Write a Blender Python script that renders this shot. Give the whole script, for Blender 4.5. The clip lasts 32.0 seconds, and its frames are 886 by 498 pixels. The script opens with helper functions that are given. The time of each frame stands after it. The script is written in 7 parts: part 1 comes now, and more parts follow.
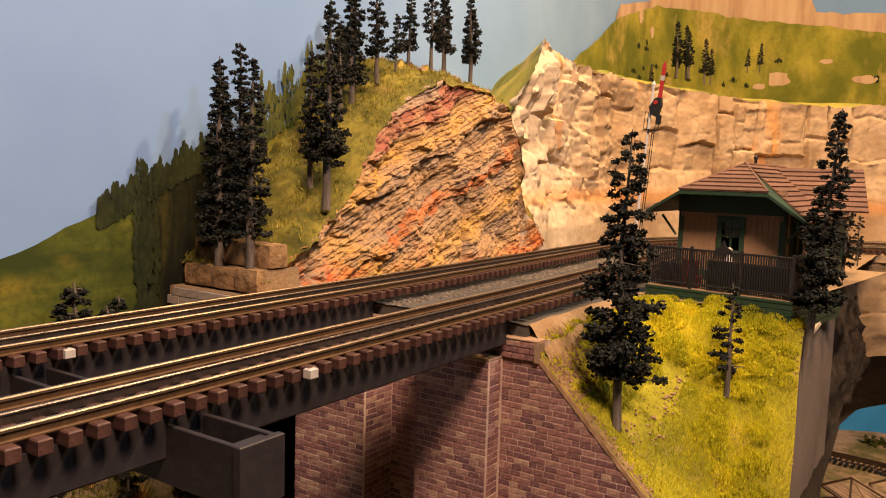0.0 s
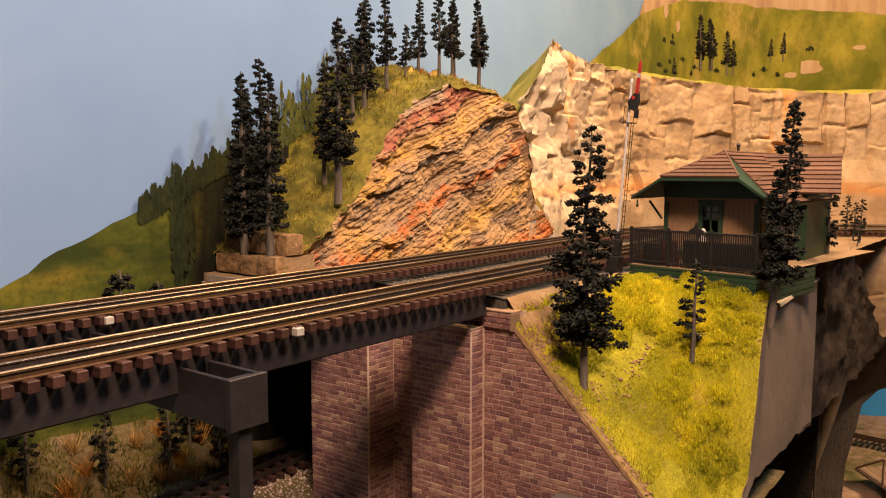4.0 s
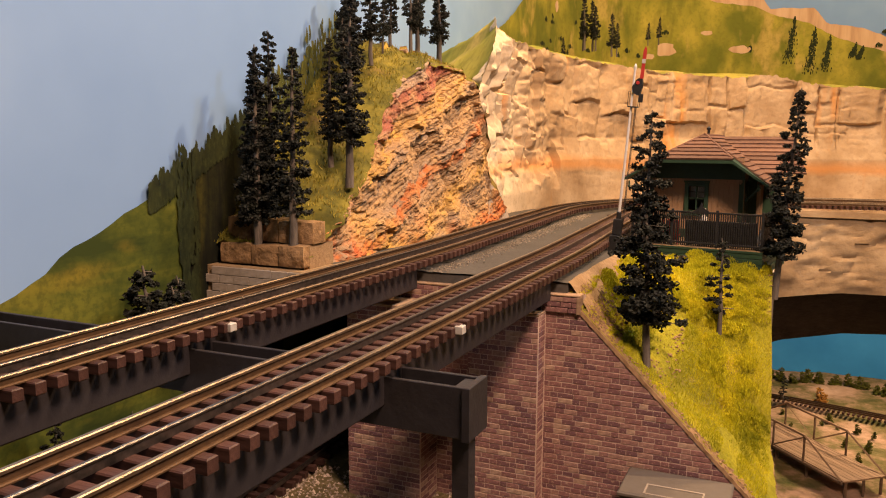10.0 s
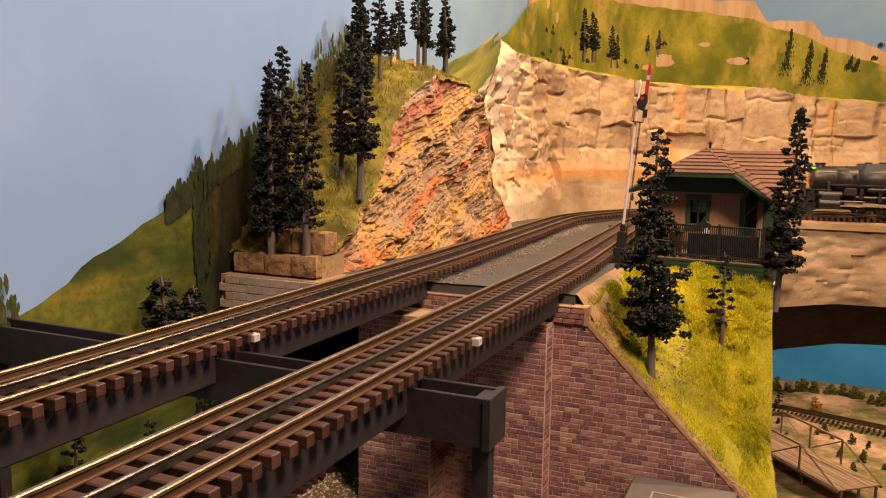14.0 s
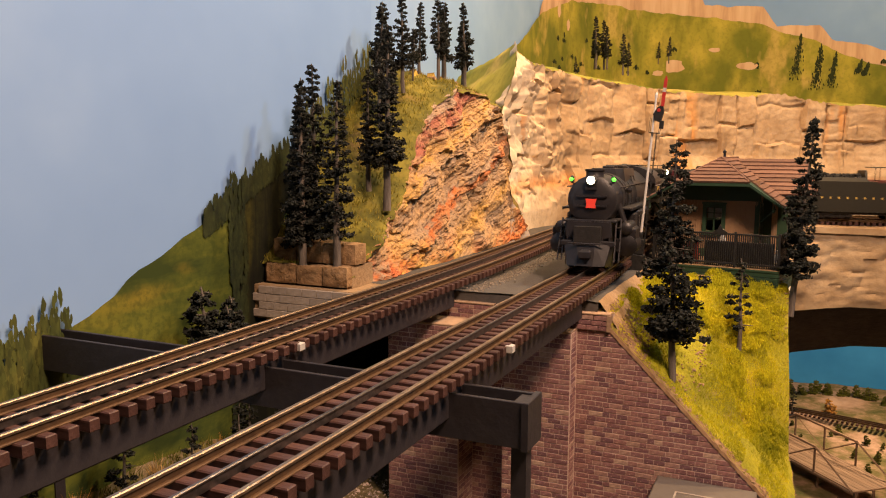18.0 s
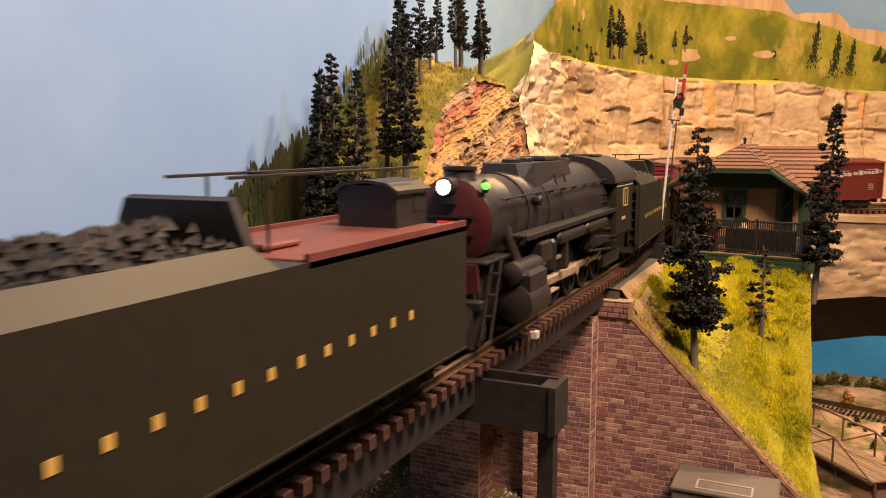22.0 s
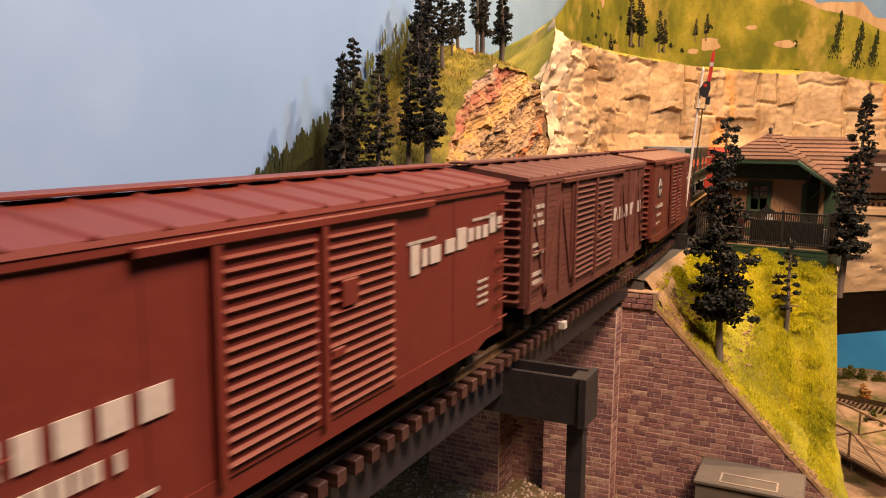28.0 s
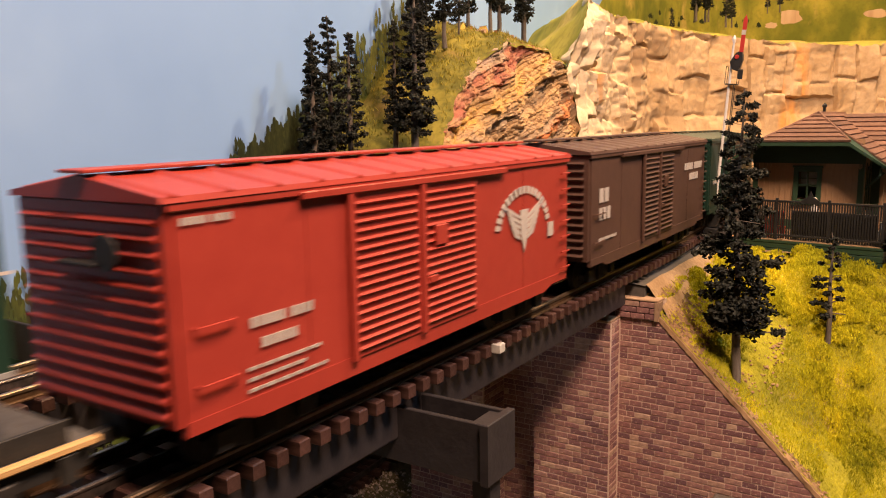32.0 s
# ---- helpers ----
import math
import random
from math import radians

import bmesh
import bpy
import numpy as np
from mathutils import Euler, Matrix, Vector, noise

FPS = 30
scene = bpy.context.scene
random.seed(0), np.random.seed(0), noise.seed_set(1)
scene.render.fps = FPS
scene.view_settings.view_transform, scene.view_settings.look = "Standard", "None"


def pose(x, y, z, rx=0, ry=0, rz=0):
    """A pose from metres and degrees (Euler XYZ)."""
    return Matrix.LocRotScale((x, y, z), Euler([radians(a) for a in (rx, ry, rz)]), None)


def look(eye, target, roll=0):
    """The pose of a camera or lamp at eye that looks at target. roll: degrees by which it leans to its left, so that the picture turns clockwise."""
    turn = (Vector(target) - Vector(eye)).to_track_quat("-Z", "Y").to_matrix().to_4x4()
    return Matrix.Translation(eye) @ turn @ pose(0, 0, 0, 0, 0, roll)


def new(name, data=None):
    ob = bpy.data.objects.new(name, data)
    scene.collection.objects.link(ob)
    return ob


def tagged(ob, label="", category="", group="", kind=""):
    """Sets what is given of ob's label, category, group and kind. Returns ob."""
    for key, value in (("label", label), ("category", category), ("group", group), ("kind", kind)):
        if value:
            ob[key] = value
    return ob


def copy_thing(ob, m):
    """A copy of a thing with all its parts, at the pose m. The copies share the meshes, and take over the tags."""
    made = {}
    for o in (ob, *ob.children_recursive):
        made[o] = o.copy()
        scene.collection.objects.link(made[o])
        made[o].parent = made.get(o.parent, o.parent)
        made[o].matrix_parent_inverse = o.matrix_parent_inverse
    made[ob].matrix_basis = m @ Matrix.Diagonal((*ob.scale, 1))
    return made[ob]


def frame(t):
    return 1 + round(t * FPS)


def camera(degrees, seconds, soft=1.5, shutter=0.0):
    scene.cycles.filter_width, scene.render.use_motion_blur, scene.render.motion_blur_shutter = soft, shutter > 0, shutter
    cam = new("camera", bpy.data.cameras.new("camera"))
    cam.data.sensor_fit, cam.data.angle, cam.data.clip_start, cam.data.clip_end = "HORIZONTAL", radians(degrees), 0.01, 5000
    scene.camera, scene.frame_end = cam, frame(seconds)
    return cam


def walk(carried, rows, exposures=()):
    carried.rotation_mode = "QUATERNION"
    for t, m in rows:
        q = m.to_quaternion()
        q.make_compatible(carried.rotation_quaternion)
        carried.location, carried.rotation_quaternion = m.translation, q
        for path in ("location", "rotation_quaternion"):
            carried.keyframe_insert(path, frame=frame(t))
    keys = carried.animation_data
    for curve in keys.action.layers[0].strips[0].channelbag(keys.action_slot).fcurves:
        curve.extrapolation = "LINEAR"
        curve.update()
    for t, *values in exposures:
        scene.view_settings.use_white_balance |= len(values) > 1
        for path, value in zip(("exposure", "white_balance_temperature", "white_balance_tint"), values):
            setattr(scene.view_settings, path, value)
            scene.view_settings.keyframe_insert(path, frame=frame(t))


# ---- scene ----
cam = camera(59.01, 32.0, 1.1, 0.4)
PATH = [
    (0, (0.2657, -0.4627, 0.0852), (-0.0097, -0.0482, 0.0365), 1.71),
    (0.5, (0.2881, -0.4694, 0.0846), (-0.0002, -0.0638, 0.0364), 1.57),
    (1, (0.3017, -0.4763, 0.0816), (0.0051, -0.0766, 0.0343), 1.38),
    (1.5, (0.3135, -0.4816, 0.0819), (0.0127, -0.0850, 0.0351), 1.20),
    (2, (0.3262, -0.4851, 0.0836), (0.0238, -0.0898, 0.0356), 0.87),
    (2.5, (0.3383, -0.4934, 0.0788), (0.0359, -0.0980, 0.0311), 0.65),
    (3, (0.3458, -0.4939, 0.0775), (0.0431, -0.0989, 0.0292), 0.34),
    (3.5, (0.3519, -0.4949, 0.0795), (0.0479, -0.1011, 0.0304), 0.09),
    (5.5, (0.3174, -0.5090, 0.0869), (0.0230, -0.1087, 0.0314), 0.66),
    (6, (0.2853, -0.5184, 0.0871), (0.0039, -0.1089, 0.0310), 0.83),
    (6.5, (0.2631, -0.5278, 0.0879), (-0.0025, -0.1082, 0.0297), 1.00),
    (7, (0.2465, -0.5374, 0.0868), (-0.0032, -0.1083, 0.0273), 1.00),
    (7.5, (0.2285, -0.5488, 0.0867), (-0.0063, -0.1117, 0.0251), 1.04),
    (8, (0.2099, -0.5588, 0.0882), (-0.0135, -0.1159, 0.0254), 0.90),
    (8.5, (0.1955, -0.5644, 0.0887), (-0.0188, -0.1172, 0.0246), 0.65),
    (9, (0.1870, -0.5722, 0.0910), (-0.0211, -0.1222, 0.0260), 0.46),
    (10, (0.1828, -0.5825, 0.0922), (-0.0195, -0.1303, 0.0244), 0.32),
    (11, (0.1818, -0.5904, 0.0942), (-0.0184, -0.1373, 0.0261), 0.41),
    (12, (0.1808, -0.5932, 0.0946), (-0.0184, -0.1395, 0.0276), 0.58),
    (13, (0.1778, -0.5977, 0.0994), (-0.0214, -0.1438, 0.0340), 0.75),
    (14, (0.1770, -0.6005, 0.0988), (-0.0226, -0.1465, 0.0347), 0.79),
    (14.5, (0.1763, -0.6032, 0.0995), (-0.0236, -0.1493, 0.0358), 0.74),
    (16.5, (0.1727, -0.6119, 0.1026), (-0.0295, -0.1589, 0.0400), 0.51),
    (17, (0.1724, -0.6181, 0.1046), (-0.0307, -0.1655, 0.0421), 0.43),
    (18, (0.1728, -0.6286, 0.1065), (-0.0320, -0.1766, 0.0452), 0.22),
    (19, (0.1732, -0.6316, 0.1029), (-0.0336, -0.1806, 0.0408), 0.06),
    (20, (0.1717, -0.6388, 0.1013), (-0.0365, -0.1886, 0.0381), -0.13),
    (21, (0.1715, -0.6299, 0.1019), (-0.0377, -0.1804, 0.0372), -0.21),
    (22, (0.1667, -0.6312, 0.1025), (-0.0451, -0.1831, 0.0365), -0.12),
    (23, (0.1651, -0.6311, 0.1021), (-0.0490, -0.1842, 0.0355), -0.09),
    (24, (0.1613, -0.6291, 0.1032), (-0.0551, -0.1835, 0.0354), -0.05),
    (25, (0.1647, -0.6323, 0.1027), (-0.0527, -0.1873, 0.0342), -0.03),
    (25.5, (0.1628, -0.6316, 0.1030), (-0.0542, -0.1865, 0.0335), 0.04),
    (27.5, (0.1588, -0.6300, 0.1030), (-0.0594, -0.1861, 0.0302), 0.40),
    (28, (0.1559, -0.6292, 0.1013), (-0.0621, -0.1853, 0.0279), 0.44),
    (29, (0.1577, -0.6268, 0.1008), (-0.0626, -0.1842, 0.0261), 0.29),
    (29.5, (0.1560, -0.6230, 0.0987), (-0.0672, -0.1820, 0.0230), 0.12),
    (30, (0.1620, -0.6041, 0.1041), (-0.0666, -0.1662, 0.0273), -0.15),
    (30.5, (0.1714, -0.5768, 0.0985), (-0.0645, -0.1430, 0.0196), -0.33),
    (31, (0.1786, -0.5538, 0.0974), (-0.0665, -0.1254, 0.0175), -0.54),
    (31.5, (0.1887, -0.5351, 0.0967), (-0.0672, -0.1128, 0.0174), -0.76),
    (32, (0.1967, -0.5206, 0.0985), (-0.0699, -0.1052, 0.0187), -0.98),
]
walk(cam, [(t, look(eye, target, roll)) for t, eye, target, roll in PATH], [(0, -0.05), (19, -0.05), (21, 0.14), (28, 0.18), (32, 0.18)])

# ---- light: a room lit by warm ceiling lamps, cooler light on the painted wall ----
U = 0.001  # the plan is drawn in millimetres


def area_lamp(name, eye, target, size, watts, colour):
    data = bpy.data.lights.new(name, "AREA")
    data.shape, data.size, data.energy, data.color = "DISK", size * U, watts, colour
    ob = new(name, data)
    ob.matrix_world = look([c * U for c in eye], [c * U for c in target])
    return ob


world = bpy.data.worlds.new("world")
scene.world = world
world.use_nodes = True
world.node_tree.nodes["Background"].inputs[0].default_value = (1.0, 0.86, 0.72, 1)
world.node_tree.nodes["Background"].inputs[1].default_value = 0.009

LAMPS = [
    ("ceiling_lamp_front", (420, 420, 1050), (-120, 100, 0), 60, 14.0, (1.0, 0.65, 0.35)),
    ("ceiling_lamp_back", (40, 590, 980), (-140, 880, 150), 120, 14.0, (1.0, 0.60, 0.29)),
    ("ceiling_lamp_wall", (800, 200, 1000), (-281, -150, 150), 50, 3.5, (0.56, 0.77, 1.0)),
    ("ceiling_lamp_aisle", (530, -500, 900), (90, 0, -90), 260, 24.5, (1.0, 0.645, 0.45)),
    ("ceiling_lamp_far", (520, 1300, 950), (300, 2050, 330), 120, 6.5, (1.0, 0.66, 0.36)),
    # added fill light, no ceiling lamp: brightens the lower level from behind the wall
    ("lower_level_lamp", (560, 1450, -60), (300, 1500, -600), 160, 8.0, (1.0, 0.70, 0.44)),
]
for args in LAMPS:
    area_lamp(*args)
scene.view_settings.exposure = 0.0


# ---- mesh building, in millimetres ----
class Shape:
    def __init__(self):
        self.v, self.f = [], []

    def add(self, verts, faces):
        n = len(self.v)
        self.v += [tuple(p) for p in verts]
        self.f += [tuple(i + n for i in f) for f in faces]
        return self

    def box(self, x0, x1, y0, y1, z0, z1, bevel=0.0):
        if bevel <= 0:
            v = [(x, y, z) for x in (x0, x1) for y in (y0, y1) for z in (z0, z1)]
            return self.add(v, [(0, 1, 3, 2), (4, 6, 7, 5), (0, 4, 5, 1), (2, 3, 7, 6), (0, 2, 6, 4), (1, 5, 7, 3)])
        b = bevel
        v = []
        for z, i in ((z0, b), (z0 + b, 0), (z1 - b, 0), (z1, b)):
            v += [(x0 + i, y0 + i, z), (x1 - i, y0 + i, z), (x1 - i, y1 - i, z), (x0 + i, y1 - i, z)]
        f = [(3, 2, 1, 0), (12, 13, 14, 15)]
        for k in range(3):
            f += [(4 * k + i, 4 * k + (i + 1) % 4, 4 * k + 4 + (i + 1) % 4, 4 * k + 4 + i) for i in range(4)]
        return self.add(v, f)

    def tube(self, p, q, r0, r1=None, n=8, caps=True):
        r1 = r0 if r1 is None else r1
        p, q = Vector(p), Vector(q)
        turn = (q - p).to_track_quat("Z", "Y")
        v = []
        for c, r in ((p, r0), (q, r1)):
            v += [tuple(c + turn @ Vector((r * math.cos(2 * math.pi * k / n), r * math.sin(2 * math.pi * k / n), 0))) for k in range(n)]
        f = [(k, (k + 1) % n, n + (k + 1) % n, n + k) for k in range(n)]
        if caps:
            f += [tuple(reversed(range(n))), tuple(range(n, 2 * n))]
        return self.add(v, f)

    def prism(self, outline, axis, a, b):
        """An outline in the two other axes, drawn out along axis from a to b."""
        n = len(outline)
        put = {"x": lambda u, w, t: (t, u, w), "y": lambda u, w, t: (u, t, w), "z": lambda u, w, t: (u, w, t)}[axis]
        v = [put(u, w, t) for t in (a, b) for u, w in outline]
        f = [tuple(range(n)), tuple(reversed(range(n, 2 * n)))]
        f += [(k, k + n, (k + 1) % n + n, (k + 1) % n) for k in range(n)]
        return self.add(v, f)

    def lathe(self, rings, axis="z", n=16, at=(0, 0, 0)):
        """Rings of (distance along the axis, radius)."""
        put = {"x": lambda t, a, b: (t, a, b), "y": lambda t, a, b: (a, t, b), "z": lambda t, a, b: (a, b, t)}[axis]
        v = []
        for t, r in rings:
            for k in range(n):
                c = put(t, r * math.cos(2 * math.pi * k / n), r * math.sin(2 * math.pi * k / n))
                v.append((c[0] + at[0], c[1] + at[1], c[2] + at[2]))
        f = [tuple(range(n)), tuple(range(n * (len(rings) - 1), n * len(rings)))]
        for j in range(len(rings) - 1):
            f += [(j * n + k, j * n + (k + 1) % n, j * n + n + (k + 1) % n, j * n + n + k) for k in range(n)]
        return self.add(v, f)

    def grid(self, rows):
        """A sheet through rows of points of equal length."""
        m = len(rows[0])
        v = [p for row in rows for p in row]
        f = [(j * m + k, j * m + k + 1, j * m + m + k + 1, j * m + m + k) for j in range(len(rows) - 1) for k in range(m - 1)]
        return self.add(v, f)

    def mesh(self, name, smooth=0.0):
        me = bpy.data.meshes.new(name)
        me.from_pydata([(x * U, y * U, z * U) for x, y, z in self.v], [], self.f)
        bm = bmesh.new()
        bm.from_mesh(me)
        bmesh.ops.recalc_face_normals(bm, faces=bm.faces)
        bm.to_mesh(me)
        bm.free()
        if smooth:
            me.shade_smooth()
            me.set_sharp_from_angle(angle=radians(smooth))
        return me


def plain_mesh(name, sh):
    me = bpy.data.meshes.new(name)
    me.from_pydata([(x * U, y * U, z * U) for x, y, z in sh.v], [], sh.f)
    return me


def part(name, shape, material, parent=None, label="", smooth=0.0, at=None):
    """ONE mesh object, under a thing or a part."""
    ob = new(name, shape.mesh(name, smooth) if isinstance(shape, Shape) else shape)
    if material is not None and not ob.data.materials:
        ob.data.materials.append(material)
    if at is not None:
        ob.location = [c * U for c in at]
    if parent is not None:
        ob.parent = parent
    return tagged(ob, label)


def thing(name, label, category, at=(0, 0, 0), turn=0.0, group="", kind=""):
    ob = new(name)
    ob.empty_display_size = 0.01
    ob.location = [c * U for c in at]
    ob.rotation_euler[2] = radians(turn)
    return tagged(ob, label, category, group, kind)


# ---- materials ----
def material(name, colours, rough=0.8, metal=0.0, grain=150.0, blotch=20.0, bump=0.3, vary=0.0, spec=0.3, stretch=(1, 1, 1), mix=0.5, island=False):
    """colours: from dark to light, mixed by noise at two scales (per metre). vary: change of value from piece to piece."""
    m = bpy.data.materials.new(name)
    m.use_nodes = True
    n, l = m.node_tree.nodes, m.node_tree.links
    s = n["Principled BSDF"]
    s.inputs["Roughness"].default_value, s.inputs["Metallic"].default_value, s.inputs["Specular IOR Level"].default_value = rough, metal, spec
    co = n.new("ShaderNodeTexCoord")
    mp = n.new("ShaderNodeMapping")
    mp.inputs["Scale"].default_value = stretch
    l.new(co.outputs["Object"], mp.inputs["Vector"])
    fine, wide = n.new("ShaderNodeTexNoise"), n.new("ShaderNodeTexNoise")
    for t, sc in ((fine, grain), (wide, blotch)):
        t.inputs["Scale"].default_value, t.inputs["Detail"].default_value, t.inputs["Roughness"].default_value = sc, 5.0, 0.62
        l.new(mp.outputs["Vector"], t.inputs["Vector"])
    both = n.new("ShaderNodeMix")
    both.inputs[0].default_value = mix
    l.new(fine.outputs["Fac"], both.inputs[2])
    l.new(wide.outputs["Fac"], both.inputs[3])
    ramp = n.new("ShaderNodeValToRGB")
    e = ramp.color_ramp.elements
    k = len(colours)
    while len(e) < k:
        e.new(0.5)
    for i, c in enumerate(colours):
        e[i].position = 0.34 + 0.32 * (i / max(1, k - 1))
        e[i].color = (*c, 1)
    l.new(both.outputs[0], ramp.inputs["Fac"])
    out = ramp.outputs["Color"]
    if vary:
        hsv = n.new("ShaderNodeHueSaturation")
        rnd = n.new("ShaderNodeNewGeometry").outputs["Random Per Island"] if island else n.new("ShaderNodeObjectInfo").outputs["Random"]
        r = n.new("ShaderNodeMapRange")
        r.inputs["To Min"].default_value, r.inputs["To Max"].default_value = 1 - vary, 1 + vary
        l.new(rnd, r.inputs["Value"])
        l.new(r.outputs["Result"], hsv.inputs["Value"])
        l.new(out, hsv.inputs["Color"])
        out = hsv.outputs["Color"]
    l.new(out, s.inputs["Base Color"])
    if bump:
        b = n.new("ShaderNodeBump")
        b.inputs["Strength"].default_value, b.inputs["Distance"].default_value = bump, 0.4 / grain
        l.new(fine.outputs["Fac"], b.inputs["Height"])
        l.new(b.outputs["Normal"], s.inputs["Normal"])
    return m


class Nodes:
    """A small kit to lay node networks for the layered surfaces."""
    def __init__(self, name, rough):
        self.m = bpy.data.materials.new(name)
        self.m.use_nodes = True
        self.n, self.l = self.m.node_tree.nodes, self.m.node_tree.links
        self.s = self.n["Principled BSDF"]
        self.s.inputs["Roughness"].default_value, self.s.inputs["Specular IOR Level"].default_value = rough, 0.25
        self.co = self.n.new("ShaderNodeTexCoord").outputs["Object"]

    def noise(self, scale, stretch=(1, 1, 1), detail=5.0, rough=0.62, seed=0.0):
        mp, t = self.n.new("ShaderNodeMapping"), self.n.new("ShaderNodeTexNoise")
        mp.inputs["Scale"].default_value, mp.inputs["Location"].default_value = stretch, (seed, seed * 1.7, seed * 0.6)
        t.inputs["Scale"].default_value, t.inputs["Detail"].default_value, t.inputs["Roughness"].default_value = scale, detail, rough
        self.l.new(self.co, mp.inputs["Vector"])
        self.l.new(mp.outputs["Vector"], t.inputs["Vector"])
        return t.outputs["Fac"]

    def math(self, op, a, b=0.0):
        t = self.n.new("ShaderNodeMath")
        t.operation = op
        for i, v in ((0, a), (1, b)):
            if isinstance(v, (int, float)):
                t.inputs[i].default_value = v
            else:
                self.l.new(v, t.inputs[i])
        return t.outputs[0]

    def dot(self, v):
        t = self.n.new("ShaderNodeVectorMath")
        t.operation = "DOT_PRODUCT"
        t.inputs[1].default_value = v
        self.l.new(self.co, t.inputs[0])
        return t.outputs["Value"]

    def ramp(self, fac, stops, mode="LINEAR"):
        t = self.n.new("ShaderNodeValToRGB")
        t.color_ramp.interpolation = mode
        e = t.color_ramp.elements
        while len(e) < len(stops):
            e.new(0.5)
        for i, (p, c) in enumerate(stops):
            e[i].position, e[i].color = p, (*c, 1)
        self.l.new(fac, t.inputs["Fac"])
        return t.outputs["Color"]

    def between(self, v, a, b, lo=0.0, hi=1.0):
        t = self.n.new("ShaderNodeMapRange")
        for i, x in ((1, a), (2, b), (3, lo), (4, hi)):
            t.inputs[i].default_value = x
        self.l.new(v, t.inputs[0])
        return t.outputs[0]

    def mix(self, fac, a, b, mode="MIX"):
        t = self.n.new("ShaderNodeMix")
        t.data_type, t.blend_type = "RGBA", mode
        for i, v in ((0, fac), (6, a), (7, b)):
            if isinstance(v, tuple):
                t.inputs[i].default_value = (*v, 1)
            elif isinstance(v, (int, float)):
                t.inputs[i].default_value = v
            else:
                self.l.new(v, t.inputs[i])
        return t.outputs[2]

    def random(self, island=False):
        return self.n.new("ShaderNodeNewGeometry").outputs["Random Per Island"] if island else self.n.new("ShaderNodeObjectInfo").outputs["Random"]

    def done(self, colour, height=None, strength=0.5, distance=0.002):
        self.l.new(colour, self.s.inputs["Base Color"])
        if height is not None:
            b = self.n.new("ShaderNodeBump")
            b.inputs["Strength"].default_value, b.inputs["Distance"].default_value = strength, distance
            self.l.new(height, b.inputs["Height"])
            self.l.new(b.outputs["Normal"], self.s.inputs["Normal"])
        return self.m


def brick_material(island=False):
    k = Nodes("brown_red_brick", 0.85)
    g = k.noise(260)
    base = k.ramp(k.random(island), [(0.0, (0.12, 0.060, 0.075)), (0.30, (0.22, 0.105, 0.105)), (0.60, (0.30, 0.155, 0.140)), (0.82, (0.36, 0.215, 0.180)), (0.93, (0.44, 0.30, 0.22)), (1.0, (0.52, 0.38, 0.28))])
    col = k.mix(k.between(g, 0.35, 0.65, 0.0, 0.6), base, (0.15, 0.08, 0.085))
    col = k.mix(k.between(k.noise(420, seed=4), 0.56, 0.66, 0.0, 0.65), col, (0.50, 0.36, 0.28))
    return k.done(col, g, 0.5, 0.0012)


def strata_material():
    """Colour beds that climb to the north across the outcrop."""
    k = Nodes("layered_rock", 0.9)
    w = k.noise(9.0)
    q = k.math("ADD", k.dot((0, -0.40, 1.0)), k.math("ADD", k.math("MULTIPLY", k.math("SUBTRACT", w, 0.5), 0.075), k.math("MULTIPLY", k.math("SUBTRACT", k.noise(45, seed=7), 0.5), 0.045)))
    f = k.between(q, -0.15, 0.10)
    grey, tan, yel, red, ora = (0.29, 0.21, 0.145), (0.41, 0.26, 0.125), (0.50, 0.30, 0.07), (0.29, 0.105, 0.07), (0.44, 0.14, 0.045)
    beds = k.ramp(f, [(0.0, ora), (0.08, tan), (0.18, grey), (0.27, yel), (0.33, tan), (0.42, grey), (0.455, ora), (0.485, ora), (0.51, grey), (0.60, tan), (0.66, grey), (0.70, tan), (0.74, yel), (0.80, tan),
                      (0.83, red), (0.91, red), (0.94, grey), (1.0, (0.42, 0.31, 0.25))])
    streak = k.noise(70, (1, 0.35, 1.5), 4.0, seed=3)
    fine = k.noise(170, (1, 0.6, 1.3))
    col = k.mix(k.between(k.noise(26, seed=2), 0.45, 0.62, 0.0, 0.75), beds, tan)
    col = k.mix(k.between(streak, 0.54, 0.68, 0.0, 0.4), col, (0.46, 0.33, 0.20))
    col = k.mix(k.between(fine, 0.36, 0.50, 0.35, 0.0), col, (0.14, 0.09, 0.06))
    low = k.math("MULTIPLY", k.between(k.dot((0, 0.15, 1.0)), 0.050, 0.0), k.between(k.noise(22, seed=5), 0.44, 0.58))
    col = k.mix(low, col, k.ramp(k.noise(15, seed=8), [(0.4, (0.56, 0.16, 0.06)), (0.55, (0.66, 0.40, 0.09))]))
    return k.done(col, k.math("ADD", fine, k.noise(300)), 0.7, 0.0018)


